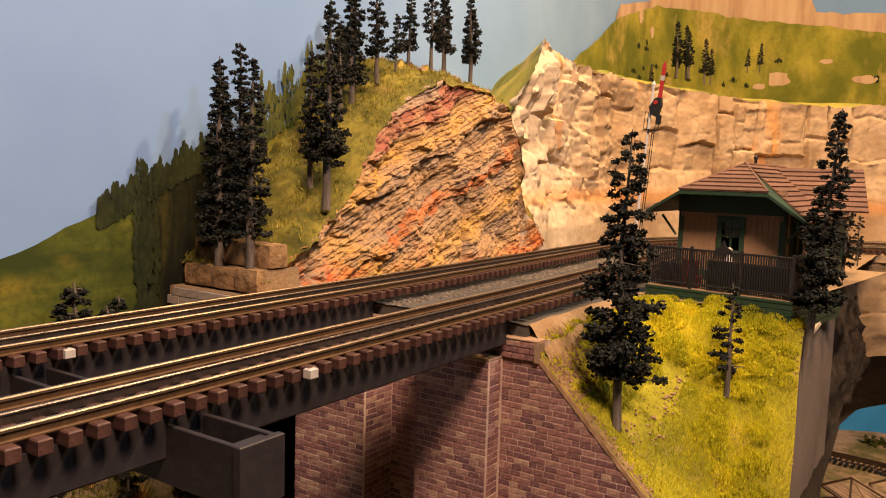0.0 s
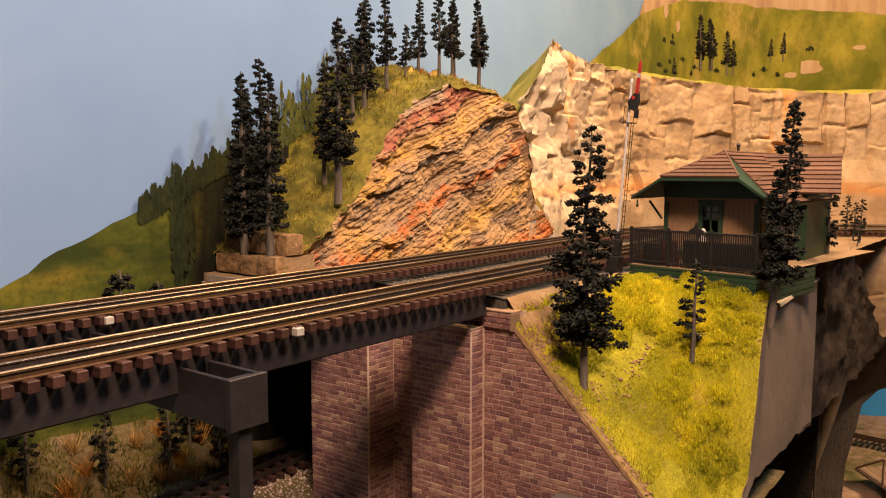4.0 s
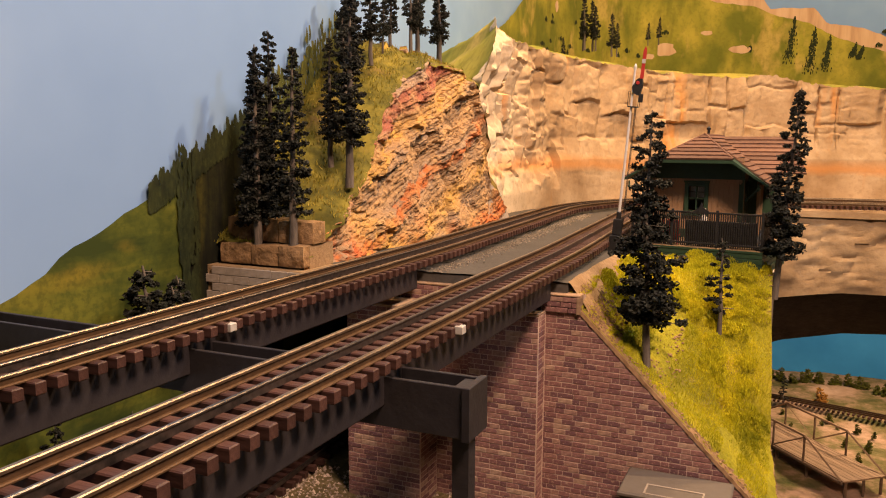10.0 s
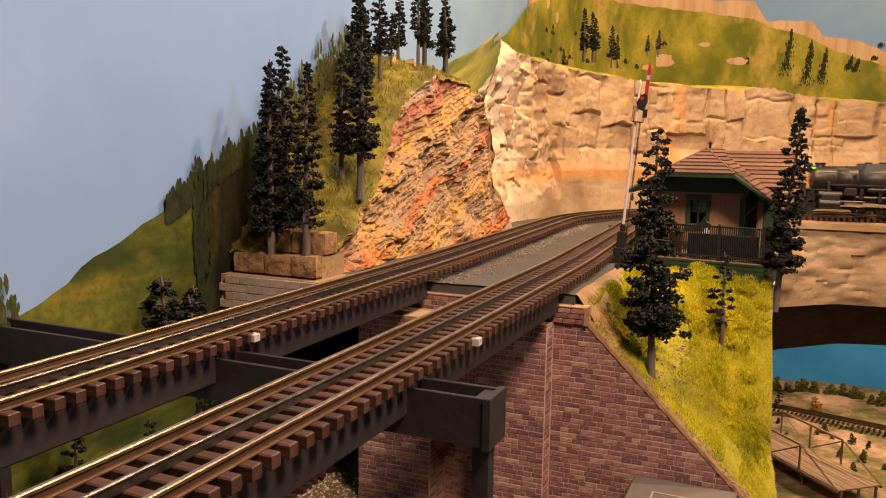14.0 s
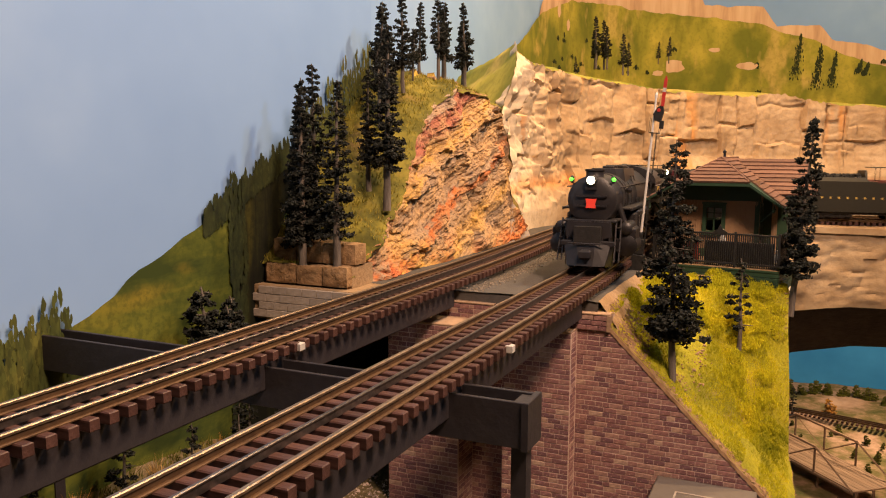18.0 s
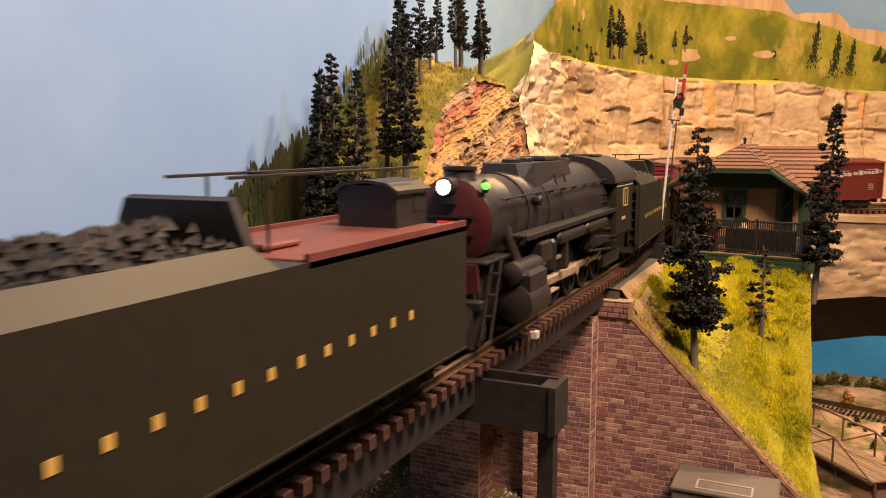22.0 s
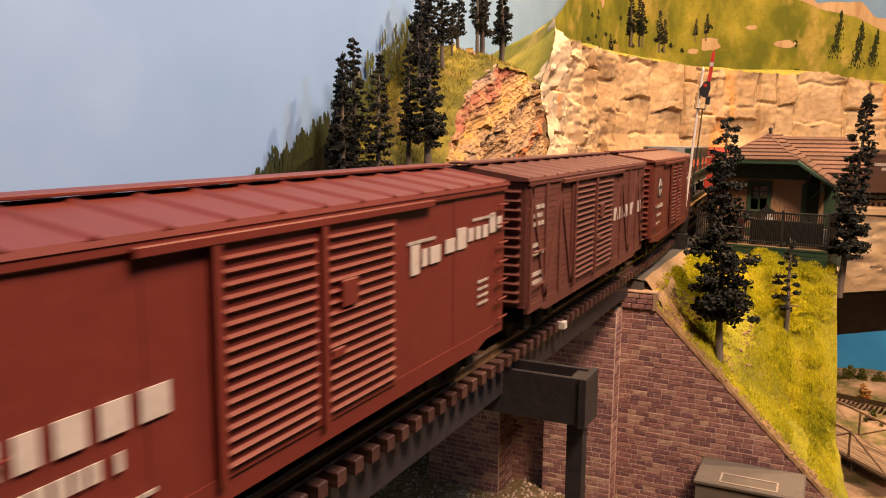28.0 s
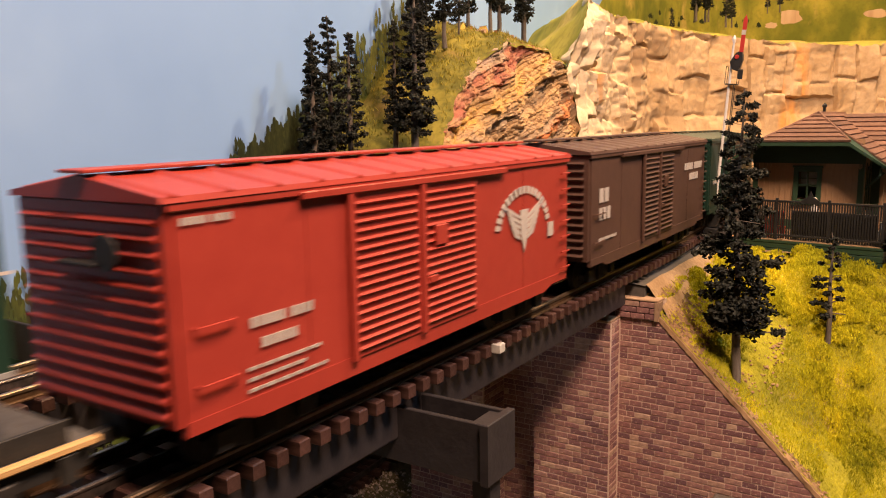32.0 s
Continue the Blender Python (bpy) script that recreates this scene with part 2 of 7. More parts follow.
def wall_rock_material():
    """Pale plaster rock with stains that ran down from the top."""
    k = Nodes("tan_plaster_rock", 0.9)
    base = k.ramp(k.noise(11), [(0.34, (0.30, 0.20, 0.11)), (0.5, (0.42, 0.30, 0.18)), (0.66, (0.53, 0.40, 0.26))])
    base = k.mix(k.between(k.dot((0, 1, 0)), 0.74, 0.60, 0.0, 0.7), base, (0.72, 0.61, 0.45))
    fine = k.noise(110)
    col = k.mix(k.between(fine, 0.36, 0.50, 0.3, 0.0), base, (0.26, 0.17, 0.10))
    runs = k.between(k.noise(11, (1, 1, 0.16), 3.0, seed=4), 0.60, 0.68)
    col = k.mix(k.math("MULTIPLY", runs, 0.75), col, (0.58, 0.26, 0.06))
    dark = k.between(k.noise(16, (1, 1, 0.14), 4.0, seed=9), 0.58, 0.72)
    col = k.mix(k.math("MULTIPLY", dark, 0.35), col, (0.26, 0.17, 0.11))
    z = k.math("ADD", k.dot((0.02, 0, 1.0)), k.math("MULTIPLY", k.noise(7, seed=3), 0.03))
    band = k.math("MULTIPLY", k.between(z, 0.048, 0.060), k.between(z, 0.082, 0.064))
    col = k.mix(k.math("MULTIPLY", band, 0.6), col, (0.62, 0.27, 0.07))
    return k.done(col, k.math("ADD", fine, k.noise(35)), 0.35, 0.003)


def turf_material():
    k = Nodes("yellow_green_turf", 0.95)
    fine = k.noise(320)
    col = k.ramp(k.noise(14), [(0.34, (0.17, 0.17, 0.012)), (0.48, (0.32, 0.30, 0.018)), (0.66, (0.50, 0.43, 0.03))])
    col = k.mix(k.between(fine, 0.35, 0.6, 0.45, 0.0), col, (0.13, 0.12, 0.015))
    col = k.mix(k.between(k.noise(17, seed=6), 0.60, 0.72, 0.0, 0.7), col, (0.42, 0.29, 0.13))
    return k.done(col, fine, 0.7, 0.002)


def painted_green(name, dark, mid, light, gold, slant):
    """Brushed landscape paint: broad streaks that follow the slope."""
    k = Nodes(name, 0.85)
    long = k.noise(26, slant, 5.0)
    col = k.ramp(long, [(0.34, dark), (0.5, mid), (0.66, light)])
    col = k.mix(k.between(k.noise(9, slant, 4.0, seed=3), 0.55, 0.66, 0.0, 0.75), col, gold)
    col = k.mix(k.between(k.noise(150), 0.40, 0.55, 0.45, 0.0), col, dark)
    return k.done(col)


def mountain_material():
    """Brushed mountain: broad lit and shaded ridges with golden slopes."""
    k = Nodes("painted_mountain_green", 0.85)
    col = k.ramp(k.noise(5.5, (1, 1, 0.7), 3.0), [(0.38, (0.14, 0.155, 0.018)), (0.5, (0.29, 0.27, 0.034)), (0.62, (0.46, 0.38, 0.06))])
    col = k.mix(k.between(k.noise(13, (1, 1, 0.4), 3.0, seed=2), 0.53, 0.62, 0.0, 0.4), col, (0.09, 0.105, 0.014))
    col = k.mix(k.between(k.noise(8, (1, 1, 0.55), 4.0, seed=5), 0.55, 0.64, 0.0, 0.7), col, (0.52, 0.38, 0.11))
    return k.done(k.mix(k.between(k.noise(90), 0.40, 0.52, 0.25, 0.0), col, (0.10, 0.10, 0.015)))


def glowing(name, colour, strength):
    m = bpy.data.materials.new(name)
    m.use_nodes = True
    s = m.node_tree.nodes["Principled BSDF"]
    s.inputs["Base Color"].default_value = (*colour, 1)
    s.inputs["Emission Color"].default_value, s.inputs["Emission Strength"].default_value = (*colour, 1), strength
    return m


M = {
    "rail": material("worn_rail_steel", [(0.20, 0.145, 0.10), (0.40, 0.31, 0.22)], 0.42, 0.9, 300, 40, 0.15),
    "rail_side": material("rusty_rail_web", [(0.055, 0.030, 0.016), (0.12, 0.070, 0.034)], 0.6, 0.4, 300, 60, 0.3),
    "mid_rail": material("blackened_rail", [(0.07, 0.062, 0.058), (0.22, 0.19, 0.17)], 0.33, 0.85, 300, 40, 0.2),
    "tie": material("brown_tie_plastic", [(0.038, 0.018, 0.015), (0.080, 0.040, 0.033)], 0.5, 0, 400, 60, 0.4, 0.25, stretch=(0.3, 1, 1)),
    "girder": material("dark_grey_girder_paint", [(0.018, 0.016, 0.019), (0.032, 0.029, 0.032)], 0.48, 0, 150, 12, 0.15, 0.1),
    "brick": brick_material(),
    "brick_rest": brick_material(True),
    "brick_pale": material("buff_brick", [(0.30, 0.20, 0.13), (0.42, 0.29, 0.19)], 0.85, 0, 260, 30, 0.5, 0.2),
    "mortar": material("pale_mortar", [(0.40, 0.29, 0.24), (0.56, 0.43, 0.36)], 0.9, 0, 300, 40, 0.4),
    "rock": wall_rock_material(),
    "strata": strata_material(),
    "stone": material("tan_quarry_stone", [(0.08, 0.045, 0.02), (0.22, 0.135, 0.065), (0.33, 0.215, 0.11)], 0.9, 0, 110, 30, 1.0, 0.15),
    "grey_slab": material("grey_plaster_slab", [(0.22, 0.18, 0.15), (0.38, 0.32, 0.27), (0.46, 0.24, 0.10)], 0.9, 0, 70, 25, 0.5),
    "ground_mix": material("gravel_and_dry_turf", [(0.05, 0.045, 0.02), (0.13, 0.10, 0.045), (0.22, 0.17, 0.11)], 0.95, 0, 260, 14, 0.9),
    "lower_mix": material("pink_soil_and_turf", [(0.07, 0.075, 0.015), (0.17, 0.13, 0.05), (0.40, 0.25, 0.16), (0.52, 0.34, 0.23)], 0.95, 0, 60, 9, 0.6, mix=0.8),
    "pebble": material("mixed_pebbles", [(0.08, 0.068, 0.055), (0.24, 0.20, 0.155)], 0.95, 0, 200, 30, 0, 0.6, island=True),
    "pale_pebble": material("pale_pink_gravel", [(0.22, 0.17, 0.14), (0.50, 0.41, 0.35)], 0.95, 0, 200, 30, 0, 0.5, island=True),
    "tan_pebble": material("tan_rubble", [(0.17, 0.10, 0.05), (0.33, 0.22, 0.125)], 0.95, 0, 200, 30, 0, 0.4, island=True),
    "canvas": material("yellow_canvas", [(0.55, 0.34, 0.05), (0.68, 0.46, 0.10)], 0.8, 0, 200, 30, 0.1),
    "dark_wood": material("dark_timber", [(0.10, 0.065, 0.04), (0.20, 0.13, 0.085)], 0.85, 0, 200, 30, 0.5, 0.2),
    "grey_plastic": material("taupe_painted_box", [(0.105, 0.090, 0.075), (0.13, 0.115, 0.10)], 0.6, 0, 200, 20, 0.1),
    "soil": material("tan_soil", [(0.20, 0.13, 0.07), (0.36, 0.25, 0.14)], 0.95, 0, 300, 20, 0.7),
    "gravel": material("grey_gravel", [(0.10, 0.085, 0.07), (0.30, 0.26, 0.22)], 0.95, 0, 420, 30, 1.0),
    "asphalt": material("grey_roadbed", [(0.055, 0.05, 0.046), (0.095, 0.088, 0.08)], 0.9, 0, 300, 15, 0.4),
    "grass": turf_material(),
    # broad dark green patches paint in the shade among the grass mounds
    "blade": material("yellow_static_grass", [(0.20, 0.22, 0.006), (0.50, 0.47, 0.010), (0.78, 0.66, 0.02)], 0.9, 0, 60, 18, 0, 0.22, island=True, mix=0.75),
    "hill_blade": material("olive_static_grass", [(0.11, 0.105, 0.012), (0.22, 0.19, 0.02), (0.36, 0.27, 0.05)], 0.9, 0, 60, 12, 0, 0.3, island=True),
    "straw": material("dry_straw_grass", [(0.34, 0.20, 0.06), (0.50, 0.34, 0.12)], 0.9, 0, 60, 12, 0, 0.3, island=True),
    "bush": material("olive_foliage", [(0.07, 0.075, 0.012), (0.15, 0.15, 0.02)], 0.9, 0, 200, 30, 0, 0.35, island=True),
    "autumn": material("orange_foliage", [(0.40, 0.18, 0.03), (0.55, 0.28, 0.06)], 0.9, 0, 200, 30, 0, 0.35, island=True),
    "grass_dark": painted_green("olive_hilltop_turf", (0.05, 0.052, 0.010), (0.14, 0.125, 0.018), (0.24, 0.20, 0.03), (0.32, 0.20, 0.07), (1.0, 1.0, 1.0)),
    "leaf": material("dark_foliage", [(0.007, 0.009, 0.007), (0.024, 0.027, 0.020)], 0.75, 0, 500, 60, 0.2, 0.6, island=True),
    "bark": material("grey_bark", [(0.06, 0.05, 0.042), (0.17, 0.145, 0.12)], 0.9, 0, 300, 60, 0.8, stretch=(1, 1, 0.25)),
    "plaster": material("grey_brown_plaster", [(0.15, 0.115, 0.09), (0.21, 0.165, 0.13), (0.25, 0.19, 0.15)], 0.9, 0, 90, 10, 0.2, mix=0.7),
    # plaster rock with the shade of cliff, tunnel and arch in its colour
    "shade_rock": material("shaded_plaster_rock", [(0.025, 0.018, 0.013), (0.07, 0.05, 0.035)], 0.9, 0, 70, 12, 0.8),
    "green_paint": material("green_paint", [(0.018, 0.042, 0.022), (0.028, 0.062, 0.033)], 0.5, 0, 200, 20, 0.15),
    "cream_paint": material("buff_wall_paint", [(0.25, 0.155, 0.085), (0.31, 0.195, 0.105)], 0.7, 0, 200, 12, 0.1),
    "roof": material("brown_red_shingle", [(0.085, 0.043, 0.030), (0.17, 0.090, 0.060)], 0.8, 0, 250, 30, 0.4, 0.25),
    "iron": material("black_iron", [(0.012, 0.012, 0.012), (0.03, 0.03, 0.03)], 0.5, 0.2, 200, 30, 0.2),
    "wood": material("weathered_wood", [(0.24, 0.15, 0.09), (0.40, 0.27, 0.17)], 0.85, 0, 200, 30, 0.5, 0.2, stretch=(1, 0.2, 1)),
    "concrete": material("grey_block", [(0.26, 0.22, 0.18), (0.38, 0.33, 0.28)], 0.9, 0, 200, 20, 0.4, 0.12),
    "white": material("white_paint", [(0.36, 0.345, 0.32), (0.52, 0.50, 0.47)], 0.6, 0, 200, 20, 0.1),
    "silver": material("silver_paint", [(0.58, 0.56, 0.53), (0.74, 0.72, 0.69)], 0.5, 0.1, 200, 30, 0.1),
    "red": material("red_paint", [(0.32, 0.02, 0.015), (0.45, 0.04, 0.03)], 0.5, 0, 200, 20, 0.1),
    "sky": material("painted_sky", [(0.165, 0.295, 0.56), (0.20, 0.34, 0.61), (0.27, 0.42, 0.67)], 0.9, 0, 5, 1.6, 0.0, mix=0.8),
    "hill": painted_green("painted_green_hill", (0.028, 0.045, 0.008), (0.075, 0.092, 0.012), (0.14, 0.145, 0.018), (0.26, 0.20, 0.022), (0.4, 0.35, 1.3)),
    "forest": painted_green("painted_forest_shade", (0.002, 0.003, 0.002), (0.007, 0.009, 0.003), (0.024, 0.027, 0.006), (0.06, 0.06, 0.010), (2.6, 2.6, 0.30)),
    "light_fir": material("painted_light_fir_green", [(0.025, 0.038, 0.009), (0.060, 0.070, 0.013), (0.115, 0.11, 0.02)], 0.9, 0, 90, 20, 0, 0.35, island=True, stretch=(1.6, 1.6, 0.4)),
    "mountain": mountain_material(),
    "mesa": material("painted_pink_cliff", [(0.34, 0.20, 0.12), (0.54, 0.36, 0.22), (0.64, 0.46, 0.30)], 0.9, 0, 40, 12, 0, stretch=(1, 1, 0.12)),
    "painted_fir": material("painted_fir_green", [(0.008, 0.014, 0.005), (0.034, 0.044, 0.010)], 0.9, 0, 120, 20, 0, 0.3, island=True),
    "lake": material("painted_blue_water", [(0.03, 0.22, 0.55), (0.05, 0.30, 0.68)], 0.9, 0, 8, 2, 0.0),
    "room": material("room_wall_paint", [(0.10, 0.09, 0.08), (0.13, 0.12, 0.105)], 0.9, 0, 30, 3, 0.05),
    "carpet": material("dark_carpet", [(0.05, 0.045, 0.04), (0.09, 0.08, 0.07)], 0.95, 0, 300, 5, 0.5),
}
glass = bpy.data.materials.new("window_glass")
glass.use_nodes = True
g = glass.node_tree.nodes["Principled BSDF"]
g.inputs["Base Color"].default_value, g.inputs["Roughness"].default_value = (0.9, 0.93, 0.95, 1), 0.03
g.inputs["Transmission Weight"].default_value, g.inputs["IOR"].default_value = 1.0, 1.2
M["glass"] = glass

# ---- the line of the tracks: straight over the bridge, a slight bend, then a tight curve along the far wall ----
def line(off, step=4.0):
    """Points (x, y, z, heading) of a closed track, off mm beside the near one; z is the top of its rails. It leaves the
    straight at y = -900 to the north, runs round by the far wall and comes back outside the aisle."""
    x, y, h, run, stage, rows = 0.0, -900.0, 0.0, 0.0, 0, []
    while stage < 6:
        rows.append((x + off * math.cos(h), y - off * math.sin(h), -SLOPE * run, h))
        if stage == 0:  # bridge, then the slight bend
            h = max(h - step / 1500.0, -BEND) if y >= BEND0 else 0.0
            stage += y >= BEND1
        elif stage == 1:  # tight curve by the far wall
            h = min(h + step / RADIUS, 1.5708)
            stage += h >= 1.5708 and x > 1480
        elif stage == 2:
            h = min(h + step / 420.0, math.pi)
            stage += h >= math.pi and y < -1300
        elif stage == 3:
            h = min(h + step / 950.0, 2 * math.pi)
            stage += h >= 2 * math.pi
        else:
            stage = 6 if y >= -904 else 4
        x, y = x + step * math.sin(h), y + step * math.cos(h)
        run = run + step if (y > 100 and stage < 2) else (max(0.0, run - step) if stage >= 2 else run)
    end = rows[-1][0]
    return [(p - end * max(0.0, (k - len(rows) + 100) / 100.0), q, z, w) for k, (p, q, z, w) in enumerate(rows)] if off == 0 else rows


SLOPE, BEND, BEND0, BEND1, RADIUS = 0.010, 0.06, 40.0, 550.0, 400.0
NEAR, FAR = line(0.0), line(-114.0)


def along(rows, s):
    """The place s mm along a line that begins at y = -900."""
    k = (s / 4.0) % len(rows)
    i, f = int(k), k - int(k)
    a, b = rows[i % len(rows)], rows[(i + 1) % len(rows)]
    return [p + f * (q - p) for p, q in zip(a[:3], b[:3])] + [a[3]]


# ---- room ----
part("floor", Shape().box(-1200, 2400, -2700, 2600, -960, -940), M["carpet"])
tagged(bpy.data.objects["floor"], "dark carpet on the floor of the layout room", "floor", kind="structure")
for nm, b in (("wall_south", (-1200, 2400, -2720, -2700, -940, 1500)), ("wall_east", (2400, 2420, -2700, 2600, -940, 1500)),
              ("ceiling", (-1200, 2400, -2700, 2600, 1500, 1520))):
    tagged(part(nm, Shape().box(*b), M["room"]), "plain painted room " + ("ceiling" if nm == "ceiling" else "wall"), nm.split("_")[0], kind="structure")

# painted backdrop, coved round the far corner
COVE = [(-285, -2700), (-285, -60), (-300, 120), (-335, 350), (-390, 700), (-430, 1100), (-400, 1500), (-270, 1800), (0, 1990), (400, 2060), (2400, 2080)]


def smooth_line(pts, n=10):
    out = []
    for i in range(len(pts) - 1):
        p0, p1, p2, p3 = (Vector(pts[max(0, min(len(pts) - 1, j))]) for j in (i - 1, i, i + 1, i + 2))
        for k in range(n):
            t = k / n
            out.append(0.5 * (2 * p1 + (p2 - p0) * t + (2 * p0 - 5 * p1 + 4 * p2 - p3) * t * t + (3 * p1 - p0 - 3 * p2 + p3) * t ** 3))
    out.append(Vector(pts[-1]))
    return [tuple(p) for p in out]


cove = smooth_line(COVE)
tagged(part("backdrop", Shape().grid([[(x, y, z) for x, y in cove] for z in (-940, -300, 0, 300, 600, 1000, 1500)]), M["sky"], smooth=40),
       "backdrop wall painted with a pale blue sky", "backdrop", kind="structure")


def cove_at(s):
    """A place s mm along the backdrop from its south end, and the way along it."""
    for (x0, y0), (x1, y1) in zip(cove, cove[1:]):
        d = math.hypot(x1 - x0, y1 - y0)
        if s <= d:
            return x0 + (x1 - x0) * s / d, y0 + (y1 - y0) * s / d, (x1 - x0) / d, (y1 - y0) / d
        s -= d
    return *cove[-1], 1.0, 0.0


def cove_len(y):
    """How far along the backdrop its left wall reaches y."""
    s = 0.0
    for (x0, y0), (x1, y1) in zip(cove, cove[1:]):
        if y0 <= y <= y1:
            return s + (y - y0) / (y1 - y0) * math.hypot(x1 - x0, y1 - y0)
        s += math.hypot(x1 - x0, y1 - y0)
    return s


def painted(name, label, outline, bottom, mat, lift=4.0, step=12.0):
    """A flat painted shape on the backdrop; outline: (s, top) along it."""
    top, low = [], []
    s = outline[0][0]
    while s <= outline[-1][0]:
        z = np.interp(s, [o[0] for o in outline], [o[1] for o in outline])
        x, y, dx, dy = cove_at(s)
        z += 5 * noise.noise((s * 0.02, 3.1, lift)) + 2.5 * noise.noise((s * 0.08, 1.7, lift))
        top.append((x + dy * lift, y - dx * lift, z))
        low.append((x + dy * lift, y - dx * lift, bottom))
        s += step
    mid = [[tuple(np.add(np.multiply(a, 1 - k), np.multiply(b, k))) for a, b in zip(low, top)] for k in (0, 0.5, 0.8, 1)]
    return tagged(part(name, Shape().grid(mid), mat, smooth=60), label, "backdrop", kind="structure")


c0 = cove_len(0.0)
painted("painted_hill", "green hillside with yellow flowers painted on the backdrop", [(c0 - 560, -150), (c0 - 420, -130), (c0 - 300, -38), (c0 - 238, -9), (c0 - 197, 12), (c0 - 154, 30), (c0 - 107, 46), (c0 - 40, 75), (c0 + 60, 110), (c0 + 160, 180), (c0 + 250, 195), (c0 + 330, 170), (c0 + 420, 130), (c0 + 560, 100), (c0 + 800, 90)], -400, M["hill"])
painted("painted_cliffs", "pink mesa cliffs painted along the mountain top", [(c0 + 1415, 440), (c0 + 1434, 478), (c0 + 1600, 515), (c0 + 1630, 545), (c0 + 1800, 560), (c0 + 1830, 640), (c0 + 2165, 640), (c0 + 2190, 553), (c0 + 2376, 549), (c0 + 2421, 495), (c0 + 2546, 491), (c0 + 2583, 444), (c0 + 2680, 428), (c0 + 2755, 387), (c0 + 3000, 340), (c0 + 3300, 300)], 250, M["mesa"], lift=4)
painted("painted_mountain", "green mountain painted on the backdrop", [(c0 + 900, 250), (c0 + 1150, 300), (c0 + 1301, 374), (c0 + 1422, 446), (c0 + 1620, 505), (c0 + 1826, 526), (c0 + 2175, 518), (c0 + 2380, 497), (c0 + 2422, 477), (c0 + 2530, 449), (c0 + 2609, 402), (c0 + 2757, 351), (c0 + 3000, 300), (c0 + 3300, 260)], -120, M["mountain"], lift=8)


rnd = random.Random(5)
crest = [(s, 24 + 0.50 * (s + 150) - 6, 27 + 0.52 * (s + 150) + rnd.uniform(2, 16), rnd.uniform(4, 7)) for s in [-112 + 2.6 * i for i in range(46)]]
light = [(s, 112 + 0.55 * (s - 60), min(256, 128 + 0.55 * (s - 60) + rnd.uniform(14, 50)), rnd.uniform(5, 9)) for s in [30 + 5 * i for i in range(50)]]
light += [(s, -52 + rnd.uniform(-8, 8), t + rnd.uniform(-4, 4), rnd.uniform(12, 16)) for s, t in ((-262, 8), (-272, 13), (-283, -2), (-296, -1), (-306, -12), (-316, -6), (-330, -14), (-345, -10), (-362, -20), (-250, -30), (-380, -16))]
light += [(s + d, -60, t - 5 * abs(d) ** 0.6, 9) for s, z, t, w in light[50:] for d in (-6, -3, 4, 7)]
crest += [(s + rnd.uniform(-2, 2), z, z + rnd.uniform(50, 70), rnd.uniform(3, 6)) for s in (-82, -78, -74, -70, -66) for z in (-150, -115, -80, -45, -10, 20)]


def painted_bushes(name, label, firs, mat, lift=6.0):
    """Rounded dabs of paint heaped into trees; firs: (s, foot, top, half width)."""
    sh, rnd = Shape(), random.Random(4)
    for s, z0, z1, w in firs:
        x, y, dx, dy = cove_at(c0 + s)
        for k in range(40):
            f = rnd.random()
            u, z, r = rnd.gauss(0, w * 0.34) * (1 - 0.7 * f ** 2), z0 + (z1 - z0) * f, rnd.uniform(1.0, 2.4)
            ring = []
            for i in range(7):
                a = 0.9 * i
                p = u + r * 0.8 * math.cos(a) * rnd.uniform(0.7, 1.2)
                ring.append((x + dx * p + dy * lift, y + dy * p - dx * lift, z + 2.2 * r * math.sin(a) * rnd.uniform(0.7, 1.2)))
            n = len(sh.v)
            sh.v += ring
            sh.f.append(tuple(range(n, n + 7)))
            lift += 0.0006
    return tagged(part(name, plain_mesh(name, sh), mat), label, "backdrop", kind="structure")


painted("painted_forest", "dark shaded wood painted below the crest", [(c0 - 76, 60), (c0 - 70, 76), (c0 - 52, 84), (c0 - 20, 98), (c0 + 14, 110), (c0 + 60, 116)], -200, M["forest"], lift=4.5, step=3.0)
painted_bushes("painted_trees", "small dark trees painted along the hill crest", crest, M["painted_fir"], 4.8)
painted_bushes("painted_trees", "slim olive-green trees painted on the backdrop", light, M["light_fir"], 5.3)
far_firs = [(s + 14 * f, z0 + (z1 - z0) * f, z0 + (z1 - z0) * (f + 0.28), w * (1.1 - f)) for s, z0, z1, w in ((2482, 330, 466, 26), (2540, 300, 434, 26), (2582, 306, 408, 20), (2652, 345, 384, 12), (2670, 338, 374, 11)) for f in (0.0, 0.12, 0.24, 0.36, 0.48, 0.6, 0.72)]
painted_bushes("painted_trees", "dark firs painted on the far mountain", far_firs, M["painted_fir"], 9.3)
rnd = random.Random(12)
painted_bushes("painted_scrub", "dark scrub dabbed over the painted mountain", [(s, z, z + h, w) for s, z, h, w in [(rnd.uniform(1500, 2750), rnd.uniform(285, 420), rnd.uniform(4, 10), rnd.uniform(6, 20)) for k in range(22)]], M["painted_fir"], 8.8)
for s, z, w, h in ((2092, 368, 48, 24), (2334, 373, 40, 16), (2040, 345, 25, 10), (2230, 420, 22, 8), (1540, 470, 14, 22), (1600, 440, 12, 18)):
    x, y, dx, dy = cove_at(c0 + s)
    ring = [(x + dx * w * math.cos(a) * r + dy * 9.0, y + dy * w * math.cos(a) * r - dx * 9.0, z + h * math.sin(a) * r) for a, r in [(0.4 * i, 0.8 + 0.35 * noise.noise((i * 1.7, s, 0))) for i in range(16)]]
    tagged(part("painted_rock", Shape().add(ring, [tuple(range(16))]), M["mesa"]), "pale rock patch painted on the mountain", "backdrop", kind="structure")

